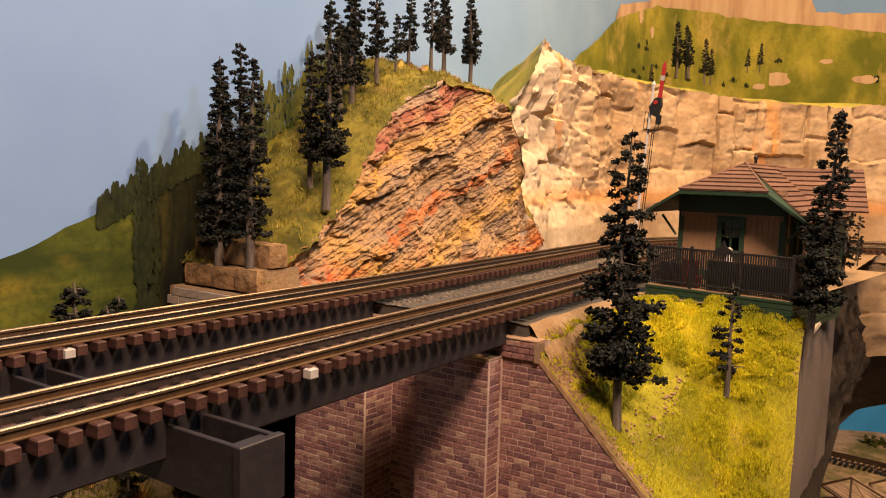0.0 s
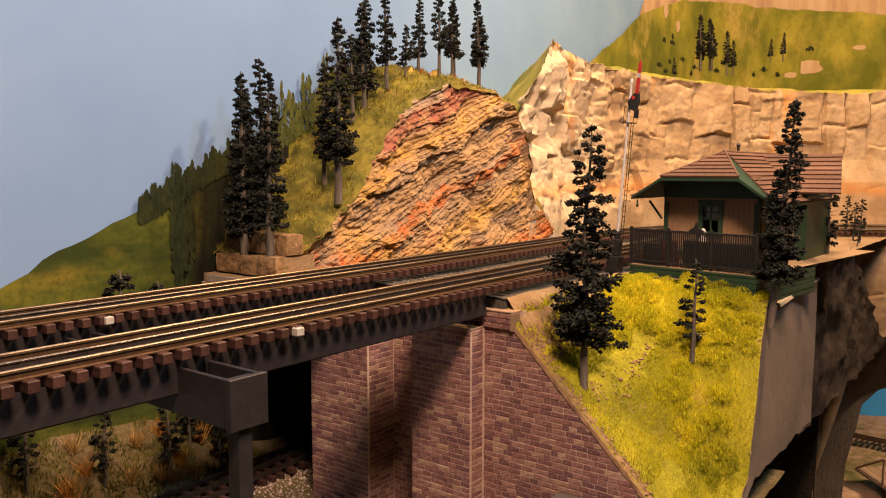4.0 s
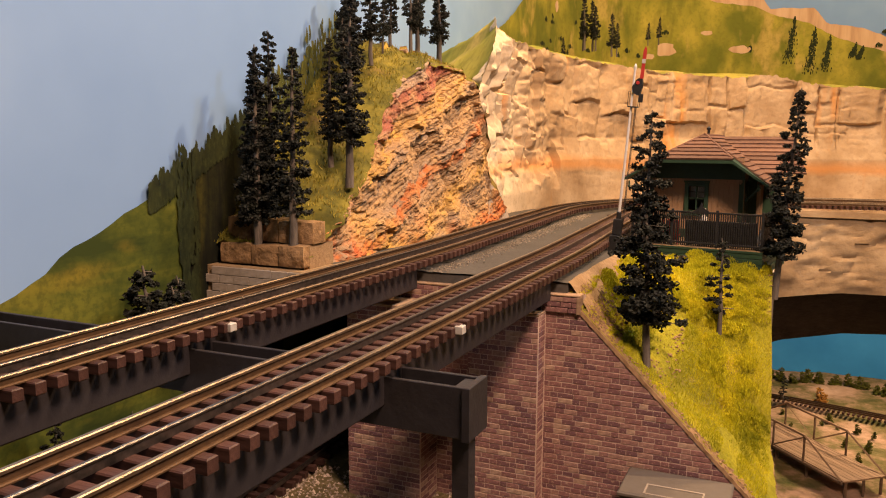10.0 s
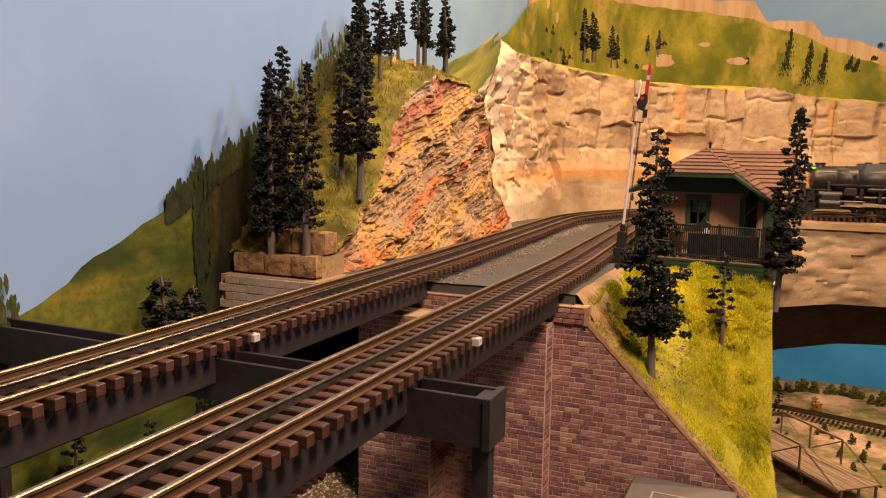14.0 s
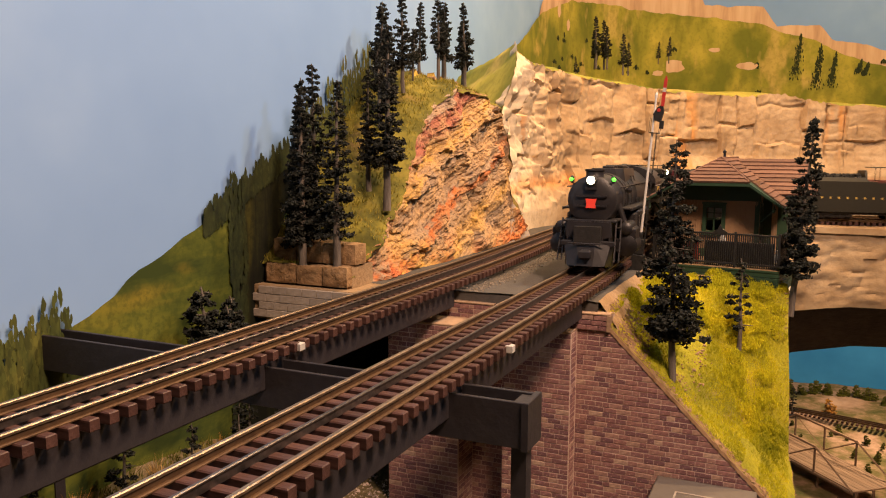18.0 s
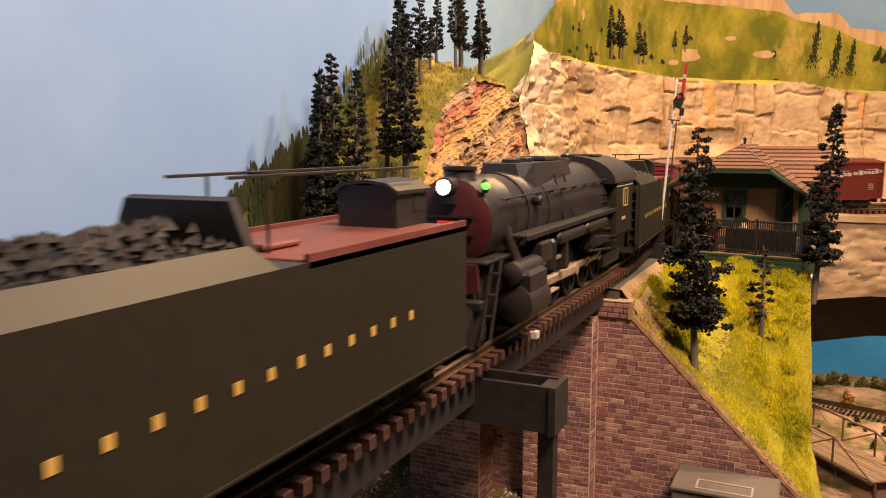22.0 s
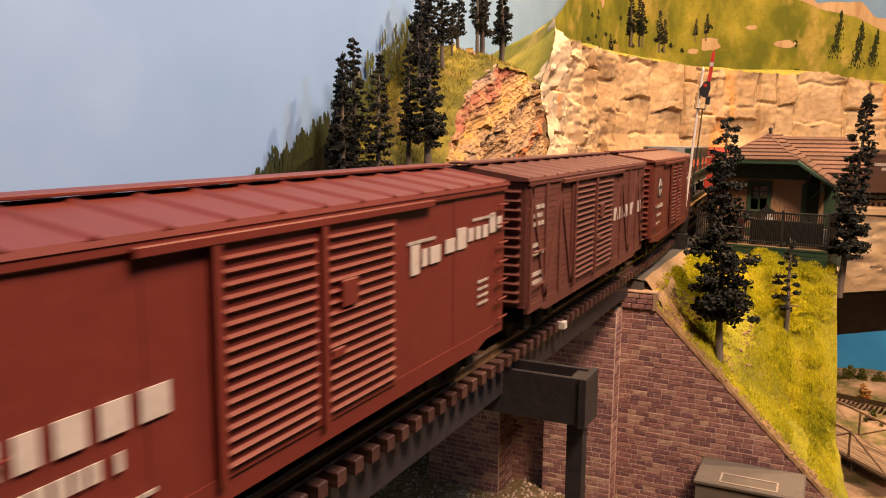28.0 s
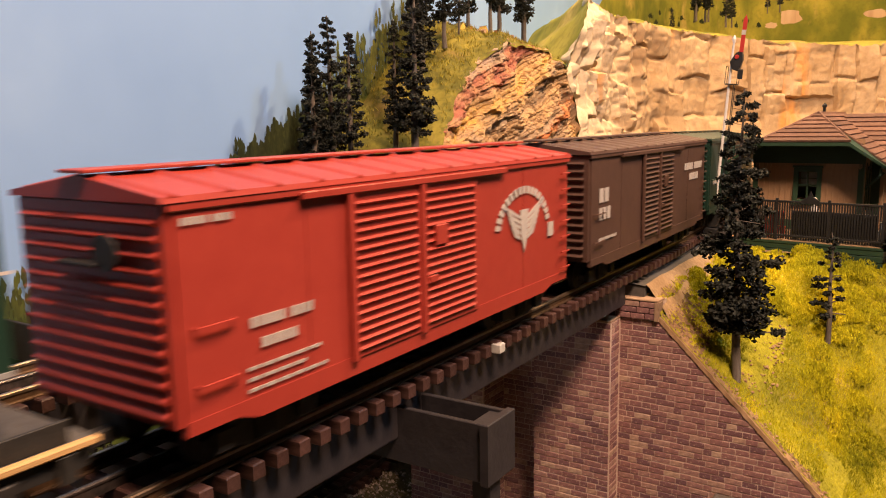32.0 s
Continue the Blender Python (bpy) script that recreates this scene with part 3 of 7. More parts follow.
# ---- terrain ----
def bumpy(x, y, a=6.0, k=0.03):
    return a * noise.noise((x * k, y * k, 0.3)) + 0.4 * a * noise.noise((x * k * 3, y * k * 3, 5.1))


def sheet(name, label, category, xs, ys, height, mat, kind="structure"):
    rows = [[(x, y, height(x, y)) for x in xs] for y in ys]
    return tagged(part(name, Shape().grid(rows), mat, smooth=50), label, category, kind=kind)


def valley(x, y):
    return -203 + bumpy(x, y, 5) + max(0, (-236 - x)) * 1.5 * (0.5 + 0.5 * math.tanh((-y - 60) / 50))


sheet("ground", "valley floor with tan gravel under the bridge", "ground", np.linspace(-284, 170, 70), np.linspace(-900, 270, 140),
      lambda x, y: valley(x, y), M["ground_mix"])


def bed(x, y):
    run = max(0.0, y - 100)
    return -9 - SLOPE * run + bumpy(x, y, 1.2)


tagged(part("track_bed", Shape().grid([[(x, y, bed(x, y) - 6) for x in np.linspace(-260, 28 if y < 195 else 60, 40)] for y in np.linspace(0, 1230, 90)]), M["asphalt"], smooth=40),
       "grey track bed between rock face and station", "ground", kind="structure")

tagged(part("bed_front", Shape().box(-260, 27, 1, 18, -40, -16), M["asphalt"]), "grey end of the track bed above the abutment", "ground", kind="structure")
# plain shelf that carries the line where it runs outside the aisle
inner, outer = [], []
for k in range(0, len(NEAR), 12):
    x, y, z, h = NEAR[k]
    if x > 640 or y < -920:
        inner.append((x + 60 * math.cos(h), y - 60 * math.sin(h), z - 4))
        outer.append((x - 60 * math.cos(h), y + 60 * math.sin(h), z - 4))
low = lambda row: [(x, y, z - 18) for x, y, z in row]
tagged(part("layout_shelf", Shape().grid([low(inner), inner, outer, low(outer), low(inner)]), M["wood"]), "plain wooden shelf round the aisle", "shelf", kind="structure")


# ---- rails and ties ----
def rail_shape(rows, off, s0, s1, wide, z0, z1, step=16.0):
    """A rail off mm beside a line, between the lengths s0 and s1."""
    sh, sec = Shape(), [(-wide, z0), (-wide, z1 - 0.4), (-wide + 0.4, z1), (wide - 0.4, z1), (wide, z1 - 0.4), (wide, z0)]
    rings, s = [], s0
    while s <= s1:
        x, y, z, h = along(rows, s)
        rings.append([(x + (off + a) * math.cos(h), y - (off + a) * math.sin(h), z + b) for a, b in sec])
        s += step
    n = len(sec)
    v = [p for r in rings for p in r]
    f = [(j * n + k, j * n + (k + 1) % n, j * n + n + (k + 1) % n, j * n + n + k) for j in range(len(rings) - 1) for k in range(n)]
    f += [tuple(range(n)), tuple(range(len(v) - n, len(v)))]
    return sh.add(v, f)


TIE = Shape().box(-24, 24, -2.6, 2.6, -10.2, -4.6, 0.5).mesh("tie")
TIE.materials.append(M["tie"])


def track(name, label, rows, s0, s1, near):
    t = thing(name, label, "railway track")
    for off in (-16.7, 16.7):
        r = part("rail", rail_shape(rows, off, s0, s1, 1.15, -1.4, 0.0), M["rail"], t, "worn shiny rail", 30)
        part("rail_web", rail_shape(rows, off, s0, s1, 0.6, -4.6, -1.4), M["rail_side"], r)
        part("rail_foot", rail_shape(rows, off, s0, s1, 2.1, -4.7, -3.8), M["rail_side"], r)
    r = part("centre_rail", rail_shape(rows, 0, s0, s1, 0.9, -1.3, -0.3), M["mid_rail"], t, "blackened centre rail", 30)
    part("rail_web", rail_shape(rows, 0, s0, s1, 0.5, -4.7, -1.3), M["mid_rail"], r)
    far = Shape()
    s = s0 + 4
    while s < s1:
        x, y, z, h = along(rows, s)
        if s < near:
            ob = part("tie", TIE, None, t)
            ob.location, ob.rotation_euler[2] = (x * U, y * U, z * U), -h
        else:
            c, d = math.cos(h), math.sin(h)
            b = Shape().box(-24, 24, -2.6, 2.6, -10.2, -4.6)
            far.add([(x + u * c + w * d, y - u * d + w * c, z + q) for u, w, q in b.v], b.f)
        s += 10.4
    if far.v:
        tagged(part("far_tie", far, M["tie"], t), kind="stuff")
    return t


near_track = track("railway_track", "three-rail track on brown ties over the bridge", NEAR, 100, 2480, 1850)
far_track = track("railway_track", "three-rail track on brown ties beside the rock face", FAR, 100, 2660, 1850)


# ---- girder bridges, bent and abutments ----
def girder(x, label, y0, y1):
    g = thing("girder_bridge", label, "bridge", (x, 0, 0), group="girder bridges")
    for side in (-1, 1):
        w = part("girder_web", Shape().box(min(side * 17, side * 14), max(side * 17, side * 14), y0, y1, -27.5, -10.2), M["girder"], g)
        part("flange", Shape().box(side * 14.5 - 3, side * 14.5 + 2, y0, y1, -28.4, -27.5, 0.3), M["girder"], w)
    part("deck_plate", Shape().box(-14, 14, y0, y1, -14, -12), M["girder"], g)
    return g


girder(0, "dark grey deck girder span under the near track", -900, -9)
girder(-114, "dark grey deck girder span under the far track", -900, -9)

bent = thing("steel_bent", "dark grey channel beam on posts across the bridge", "bridge pier", (0, 0, 0))
for y in (-277, -259.5):
    part("channel_web", Shape().box(-291, 59, y, y + 2.5, -38, -14.5, 0.3), M["girder"], bent)
part("channel_floor", Shape().box(-291, 59, -274.5, -259.5, -38, -35), M["girder"], bent)
for x in (-291, 56):
    part("end_plate", Shape().box(x, x + 3.5, -278, -256, -39, -14, 0.4), M["girder"], bent)
part("gusset", Shape().box(50, 56, -274.5, -259.5, -18, -15.5, 0.3), M["girder"], bent)
for x in (49, -287):
    part("post", Shape().box(x, x + 8, -272, -264, -215, -38, 0.5), M["girder"], bent)
# white blocks on tie ends
for x, y in ((24.3, -204.5), (-90.0, -252.5)):
    b = thing("white_block", "small white plastic block on a tie end", "block", (x, y, -7.5), group="white blocks")
    part("block", Shape().box(-2.5, 2, -2.6, 2.6, -2.4, 2.4, 0.5), M["white"], b)

# abutment core; its bricks come last
abut = thing("brick_abutment", "weathered brown brick abutment with stepped pilasters", "abutment")
ABUT = [(-46, 12, -22, -38), (-147, -80, -38, -38)]  # pilasters: x0, x1, front, top
part("core_wall", Shape().box(-150, 12, -4.72, 20, -215, -26), M["mortar"], abut)
for x0, x1, yf, zt in ABUT:
    part("pilaster_core", Shape().box(x0 + 0.3, x1 - 0.3, yf + 0.28, -4, -215, zt - 1), M["mortar"], abut)
    part("bearing_stone", Shape().box(x0, x1, yf, -4, zt - 1, zt + 0.6, 0.4), M["brick_pale"], abut, "pale bearing stone")
part("wing_core", Shape().prism([(12, -215), (219, -215), (39, -38), (39, -25), (12, -25)], "y", -2.72, 14.0), M["mortar"], abut)
part("coping", Shape().box(-60, 39.2, -5.4, 6, -25, -23.5, 0.4), M["brick_pale"], abut, "pale coping edge")
part("far_coping", Shape().box(-150, -62, -5.4, 6, -25, -23.5, 0.4), M["brick_pale"], abut, "pale coping edge")

# pale strip that paints the light caught on the corner edge
part("corner_quoin", Shape().box(36.6, 39.4, -5.6, 4, -38.5, -25, 0.3), M["brick_pale"], abut, "pale strip painting the lit corner edge")


# ---- hillside beside the station ----
MOUNDS = [(a, b, 0.8 * r, 1.5 * h) for a, b, r, h in ((70, 160, 26, 8), (110, 165, 24, 8), (140, 150, 22, 7), (150, 100, 22, 8), (128, 70, 22, 5), (152, 60, 18, 6), (60, 110, 20, 6), (95, 120, 20, 7), (158, 130, 18, 7), (100, 185, 24, 4), (45, 60, 16, 4), (150, 25, 18, 4), (62, 185, 20, 4), (112, 95, 16, 5), (140, 178, 20, 4))]


def hill_z(x, y):
    front = (-26.0 + 9.0 * max(0.0, min(1.0, y / 18.0)) * max(0.0, (39 - x) / 13.0)) if x < 39 else (-34.0 - (x - 39) * 0.985)
    back = -24.0 - max(0.0, x - 120) * 0.1
    start = max(0.0, min(125.0, (x - 87) * 1.38))
    k = max(0.0, min(1.0, (y - start) / (188.0 - start)))
    k = k ** 1.1 if x < 87 else k
    k = 0.93 * k + 0.07 * max(0.0, min(1.0, y / 188.0))
    m = max(h * math.exp(-((x - a) ** 2 + (y - b) ** 2) / (r * r)) for a, b, r, h in MOUNDS)
    return front + (back - front) * k + m * min(1.0, max(0.0, y / 25.0)) + bumpy(x, y, 2.5, 0.05) * min(1.0, max(0.0, (y + 2) / 20.0) + 0.2)


def hill_edge(y):
    """Where the turf is cut off above the plaster."""
    return 170 + 1.5 * noise.noise((y * 0.05, 2.2, 0)) + max(0.0, min(59.0, 184 - y)) * 0.12 + max(0.0, (125 - y) * 0.1)


rows = []
for y in np.linspace(-2, 215, 90):
    edge = hill_edge(y)
    rows.append([(x, y, hill_z(x, y)) for x in np.linspace(26, edge, 70)])
hillside = tagged(part("hillside", Shape().grid(rows), M["grass"], smooth=60), "steep hillside of yellow-green turf", "ground", kind="structure")
edge = [r[-1] for r in rows]


def blades(name, label, spots, mat, tall, wide=0.35, seed=1):
    """Fine upright fibres; spots: places (x, y, z)."""
    rnd, sh = random.Random(seed), Shape()
    for x, y, z in spots:
        h = tall * rnd.uniform(0.5, 1.15)
        a = rnd.uniform(0, 6.283)
        dx, dy = math.cos(a) * wide, math.sin(a) * wide
        lx, ly = rnd.gauss(0, h * 0.4), rnd.gauss(0, h * 0.4)
        sh.v += [(x - dx, y - dy, z - 0.6), (x + dx, y + dy, z - 0.6), (x + lx, y + ly, z + h)]
        n = len(sh.v)
        sh.f.append((n - 3, n - 2, n - 1))
    me = bpy.data.meshes.new(name)
    me.from_pydata([(p * U, q * U, r * U) for p, q, r in sh.v], [], sh.f)
    return tagged(part(name, me, mat), label, "grass", kind="stuff")


rnd = random.Random(3)
spots = []
while len(spots) < 80000:
    x, y = rnd.uniform(28, 178), rnd.uniform(0, 205)
    m = max(h / 11 * math.exp(-((x - a) ** 2 + (y - b) ** 2) / (r * r)) for a, b, r, h in MOUNDS)
    bare = abs(x - 92 - (y - 30) * 0.10) < 8 and 20 < y < 110 or noise.noise((x * .03, y * .03, 4)) > 0.36
    if x < hill_edge(y) - 1 and rnd.random() < (0.05 if bare else 0.35 + m):
        spots.append((x, y, hill_z(x, y)))
blades("static_grass", "fuzzy yellow-green static grass on the hillside", spots, M["blade"], 2.3, 0.30)

# puffs of foliage heaped on the upper slope
rnd = random.Random(14)
tuft = []
for i in range(330):
    x, y = rnd.uniform(36, 166), rnd.uniform(40, 202)
    if abs(x - 92 - (y - 30) * 0.10) < 12 and y < 110 or noise.noise((x * .018, y * .018, 6)) < -0.05 or y < 70 + 30 * noise.noise((x * .03, 0, 2)):
        continue
    r = rnd.uniform(5, 12)
    x = min(x, hill_edge(y) - r - 1)
    z = hill_z(x, y)
    for k in range(int(62 * r)):
        v = Vector((rnd.gauss(0, 1), rnd.gauss(0, 1), abs(rnd.gauss(0, 1)))).normalized() * rnd.uniform(0.8, 1.05)
        tuft.append((x + v.x * r, y + v.y * r, z + v.z * r * 0.95 - 1.0))
blades("grass_bush", "fuzzy mounds of yellow-green foliage on the hillside", tuft, M["blade"], 1.6, 0.42, 5)

rows = []
for y in np.linspace(3, 204, 70):
    a, b = bed(27, y) - 5.6, hill_z(44, y) + 0.4
    rows.append([(27.4 + 16.6 * k, y, a + (b - a) * k ** 1.3 + bumpy(27 + 16 * k, y, 1.6, 0.12) * min(1, 5 * k, 4 * (1 - k))) for k in np.linspace(0, 1, 9)])
tagged(part("soil_bank", Shape().grid(rows), M["soil"], smooth=50), "tan soil bank between track bed and turf", "ground", kind="structure")
# loose stones in the bare streak
for k in range(130):
    x, y = 92 + rnd.gauss(0, 5) + 5, rnd.uniform(15, 125)
    x += (y - 30) * 0.10
    r = rnd.uniform(0.4, 1.0) if k % 6 else rnd.uniform(1.0, 1.7)
    st = part("stone", Shape().lathe([(-0.5 * r, 0.5 * r), (0, r), (0.45 * r, 0.7 * r), (0.6 * r, 0.2 * r)], "z", 6, (0, 0, 0)), M["tan_pebble"])
    st.location, st.rotation_euler, st.scale[0] = (x * U, y * U, (hill_z(x, y) + 0.3 * r) * U), (rnd.uniform(-.5, .5), rnd.uniform(-.5, .5), rnd.uniform(0, 6)), 1.4
    tagged(st, "loose tan stone on the turf slope", "stone", "loose stones")
# crumbled plaster along the top of the wing wall and the cut edge
lip = Shape()
rows = []
for x in np.linspace(36, 214, 120):
    z = -36.5 - max(0, x - 39) * 0.985
    rows.append([(x, -3.6 + 0.8 * noise.noise((x * .2, 1, 0)), z - 2), (x, -3.2 + 1.2 * noise.noise((x * .15, 2, 0)), z + 1.5 + 1.4 * noise.noise((x * .3, 3, 0))), (x, 1.5, z + 3.4 + 1.6 * noise.noise((x * .25, 4, 0))), (x, 6, z + 2)])
lip.grid(rows)


def chip(x, y, z, r):
    n = len(lip.v)
    c, d = rnd.uniform(0.5, 1.6), rnd.uniform(0, 6.28)
    lip.v += [(x + r * c * math.cos(d + a), y + r * math.sin(d + a), z - 0.3 * r) for a in (0, 1.4, 3.3, 4.6)] + [(x + rnd.uniform(-.3, .3) * r, y, z + r * rnd.uniform(0.3, 0.7))]
    lip.f += [(n + i, n + (i + 1) % 4, n + 4) for i in range(4)]


for k in range(420):
    x = 39 + 172 * rnd.random() ** 0.8
    y = rnd.uniform(-2, 5) + abs(rnd.gauss(0, 3))
    chip(x, y, max(-33.5 - (x - 39) * 0.985, hill_z(x, max(y, 0))) + 0.3, rnd.uniform(0.5, 1.8))
for k in range(500):
    x, y, z = edge[rnd.randrange(len(edge))]
    chip(x - abs(rnd.gauss(0, 2)), y + rnd.uniform(-2, 2), z + 0.2, rnd.uniform(0.4, 1.2))
tagged(part("crumbled_edge", plain_mesh("crumbled_edge", lip), M["tan_pebble"]), "crumbled tan plaster along the wing wall edge", "rubble", kind="stuff")
slab_edge = edge + [(170, y, -36 + 8 * min(1, (y - 215) / 120)) for y in np.linspace(225, 372, 16)]
rows = []
for x, y, z in slab_edge:
    foot = -440 if y < 100 else -178 - 4 * noise.noise((y * .05, 0, 7))
    rows.append([(x - 1.5 + 1.6 * noise.noise((y * .02, k * 2.0, 9)), y, z - 0.5 + (foot - z) * k) for k in np.linspace(0, 1, 16)])
rows.append([(x - 16, y + 3, z) for x, y, z in rows[-1]])
tagged(part("plaster_wall", Shape().grid(rows), M["plaster"], smooth=50), "smooth grey-brown plaster side of the station hill", "wall", kind="structure")
lip = Shape()
lip.grid([[(x + 1, y, z - 2), (x + 0.4, y, z + 1.2), (x - 6, y, z + 1.6 + noise.noise((y * .1, 1, 1))), (x - 12, y, z - 1)] for x, y, z in slab_edge[len(edge):]])
tagged(part("plaster_lip", lip, M["rock"], smooth=50), "tan rounded top edge of the plaster", "wall", kind="structure")
# the cliff's shade is painted into its near-black colour
tagged(part("dark_cliff", Shape().grid([[(150 + 9 * noise.noise((y * .03, z * .03, 4)) + 4 * noise.noise((y * .1, z * .1, 5)) - 0.1 * (z + 20) * 0.3, y, z) for y in np.linspace(368, 655 - 1.5 * (z + 20), 50)] for z in np.linspace(-200, -18, 34)]), M["shade_rock"], smooth=40), "plaster cliff above the gorge, coloured dark for shade", "cliff", kind="structure")
part("station_ground", Shape().grid([[(x, y, -16 - 0.006 * (y - 190) + bumpy(x, y, 1.0, .05)) for x in np.linspace(30, 160, 24)] for y in np.linspace(190, 900, 50)]), M["soil"], smooth=60)
tagged(bpy.data.objects["station_ground"], "tan soil round the station", "ground", kind="structure")

# ---- the layered outcrop ----
OUT = [(-60, -12), (-20, 3), (3, 20), (39, 42), (66, 64), (95, 96), (115, 119), (138, 138), (167, 160), (201, 176), (225, 181), (297, 180), (322, 179), (351, 165), (376, 140), (392, 96), (408, 40), (445, -10), (470, -14)]


def rock_mix(i):
    return (math.sin(i * 12.9898) * 43758.5453) % 1.0


def facets(u, v, seed, step, tilt, crack, width):
    """Tilted facets, one a cell, with cracks between them."""
    p = Vector((u, v, seed))
    p += 0.25 * Vector((noise.noise(p * 1.6), noise.noise(p * 1.6 + Vector((5, 5, 5))), 0))
    dist, near = noise.voronoi(p)
    c = near[0]
    h1, h2, h3 = rock_mix(c.x * 7.1 + c.y * 3.3), rock_mix(c.x * 2.3 + c.y * 9.7), rock_mix(c.x * 4.9 + c.y * 6.1)
    e = min(1.0, (dist[1] - dist[0]) * width)
    return e * (step * (h1 - 0.5) + tilt * ((h2 - 0.5) * (p.x - c.x) + (h3 - 0.3) * (p.y - c.y))) - crack * (1 - e)


def upright_blocks(u, v, wide, low, high, seed, step, tilt, joint):
    """Upright blocks: columns about wide mm across, each cut at levels of its own."""
    a = u / wide + 0.35 * math.sin(u * 1.9 / wide + seed)
    c = math.floor(a)
    g = a - c
    tall = low + (high - low) * rock_mix(c + seed)
    b = v / tall + 3 * rock_mix(c * 3.7 + seed)
    q = math.floor(b)
    h = b - q
    e = min(1.0, min(g, 1 - g) * wide / 4.5) * min(1.0, min(h, 1 - h) * tall / 4.5)
    m, n, k = rock_mix(c * 17.3 + q * 5.1 + seed), rock_mix(c * 5.9 + q * 3.7 + seed), rock_mix(c * 3.1 + q * 7.7 + seed)
    return e * (step * (m - 0.5) + tilt * ((n - 0.5) * (g - 0.5) + (k - 0.35) * (h - 0.5))) - joint * (1 - e)


def outcrop_top(y):
    return float(np.interp(y, [p[0] for p in OUT], [p[1] for p in OUT]))


rows = []
NJ, NK = 420, 210
for j in range(NJ):
    y = -38 + 508 * j / (NJ - 1)
    top = outcrop_top(y) + 4 * noise.noise((y * 0.06, 7, 1)) + 2 * noise.noise((y * 0.21, 3, 1))
    row = []
    for k in range(NK):
        z = -16 + (top + 16) * k / (NK - 1)
        w = 6 * noise.noise((y * 0.015, z * 0.02, 2))
        q, t = z - 0.40 * y + w + 0.9 * noise.noise((y * .09, z * .09, 17)), y + 0.40 * z + 1.5 * w
        lay = math.floor(q / 5.2)
        f = q / 5.2 - lay
        blk = (t + 3 * noise.noise((y * .13, z * .13, 21))) / (7 + 22 * rock_mix(lay + 3)) + 40 * rock_mix(lay)
        g = blk - math.floor(blk)
        seam = min(1.0, f * 7, (1 - f) * 3, min(g, 1 - g) * 12)
        big = math.floor(q / 19 + 0.3 * math.sin(t * 0.05))
        d = 1.1 * (seam - 0.7) + 1.6 * (rock_mix(lay * 31 + math.floor(blk)) - 0.5) + facets(t * .085, q * .14, 4.5, 2.8, 3.6, 0.8, 5) + facets(t * .028, q * .055, 8.5, 5, 5, 1.2, 6) + 1.6 * (rock_mix(lay * 7) - 0.5) + 6 * (rock_mix(big) - 0.5) - 0.8 * (f - 0.5) + 11 * noise.noise((t * .02, q * .02, 3)) + 1.0 * noise.noise((y * .2, z * .2, 6))
        cleft = abs(t - 0.7 * q - 330 + 14 * noise.noise((q * .05, 0, 1)))
        d -= 13 * math.exp(-(cleft / 4.0) ** 2) * (1 if -140 < q < -30 else 0)
        row.append((-186 - 0.05 * z + d * min(1.0, (k + 2) / 12), y, z))
    rows.append(row)
crest_x = [r[-1] for r in rows]
outcrop = tagged(part("rock_outcrop", Shape().grid(rows), M["strata"]), "layered outcrop of orange, red and grey rock", "rock face", kind="structure")
# grassy top behind it
rows, tufts = [], []
for j in range(0, NJ, 4):
    px, y, t = crest_x[j]
    far = max(t, float(np.interp(y, [-38, -24, 0, 60, 140, 230, 330, 420, 470], [4, 14, 50, 105, 170, 212, 200, 150, 120])))
    row = []
    for k in np.linspace(0, 1, 30):
        row.append((px + (-300 - px) * k, y, t + (far - t) * (k ** 0.8) + bumpy(y, k * 100, 7, .06) * min(1, 4 * k)))
    row.insert(0, (px + 1.5, y, t - 3))
    rows.append(row)
    for k in range(90):
        u = rnd.random() ** 0.9 * 28
        i = int(u)
        a, b = Vector(row[i + 1]), Vector(row[i + 2])
        p = a + (b - a) * (u - i)
        if noise.noise((p.x * .04, p.y * .04, 1)) > -0.25:
            tufts.append((p.x, p.y + rnd.uniform(-2.5, 2.5), p.z))
tagged(part("hilltop", Shape().grid(rows), M["grass_dark"], smooth=60), "olive grassy hilltop above the outcrop", "ground", kind="structure")
blades("static_grass", "short olive and yellow grass on the hilltop", tufts, M["hill_blade"], 4.5, 0.6, 9)

# grey slab and orange base at the foot of the outcrop
slab = thing("grey_rock_slab", "leaning grey plaster slab with orange stains beside the track", "rock", (-186, 410, -12))
part("slab", Shape().add([(4, -38, -4), (10, 40, -4), (-16, 60, 0), (-26, -30, 0), (-2, -6, 48), (-14, 8, 66), (-24, 20, 60), (0, 24, 34)],
                         [(0, 1, 7, 4), (1, 2, 6, 7), (4, 7, 6, 5), (0, 4, 5, 3), (3, 5, 6, 2), (0, 3, 2, 1)]), M["grey_slab"], slab)

# stone tiers and block wall below the pines
tier = thing("stone_retaining_wall", "two tiers of rough tan quarry stones below the pines", "wall")
rnd = random.Random(8)


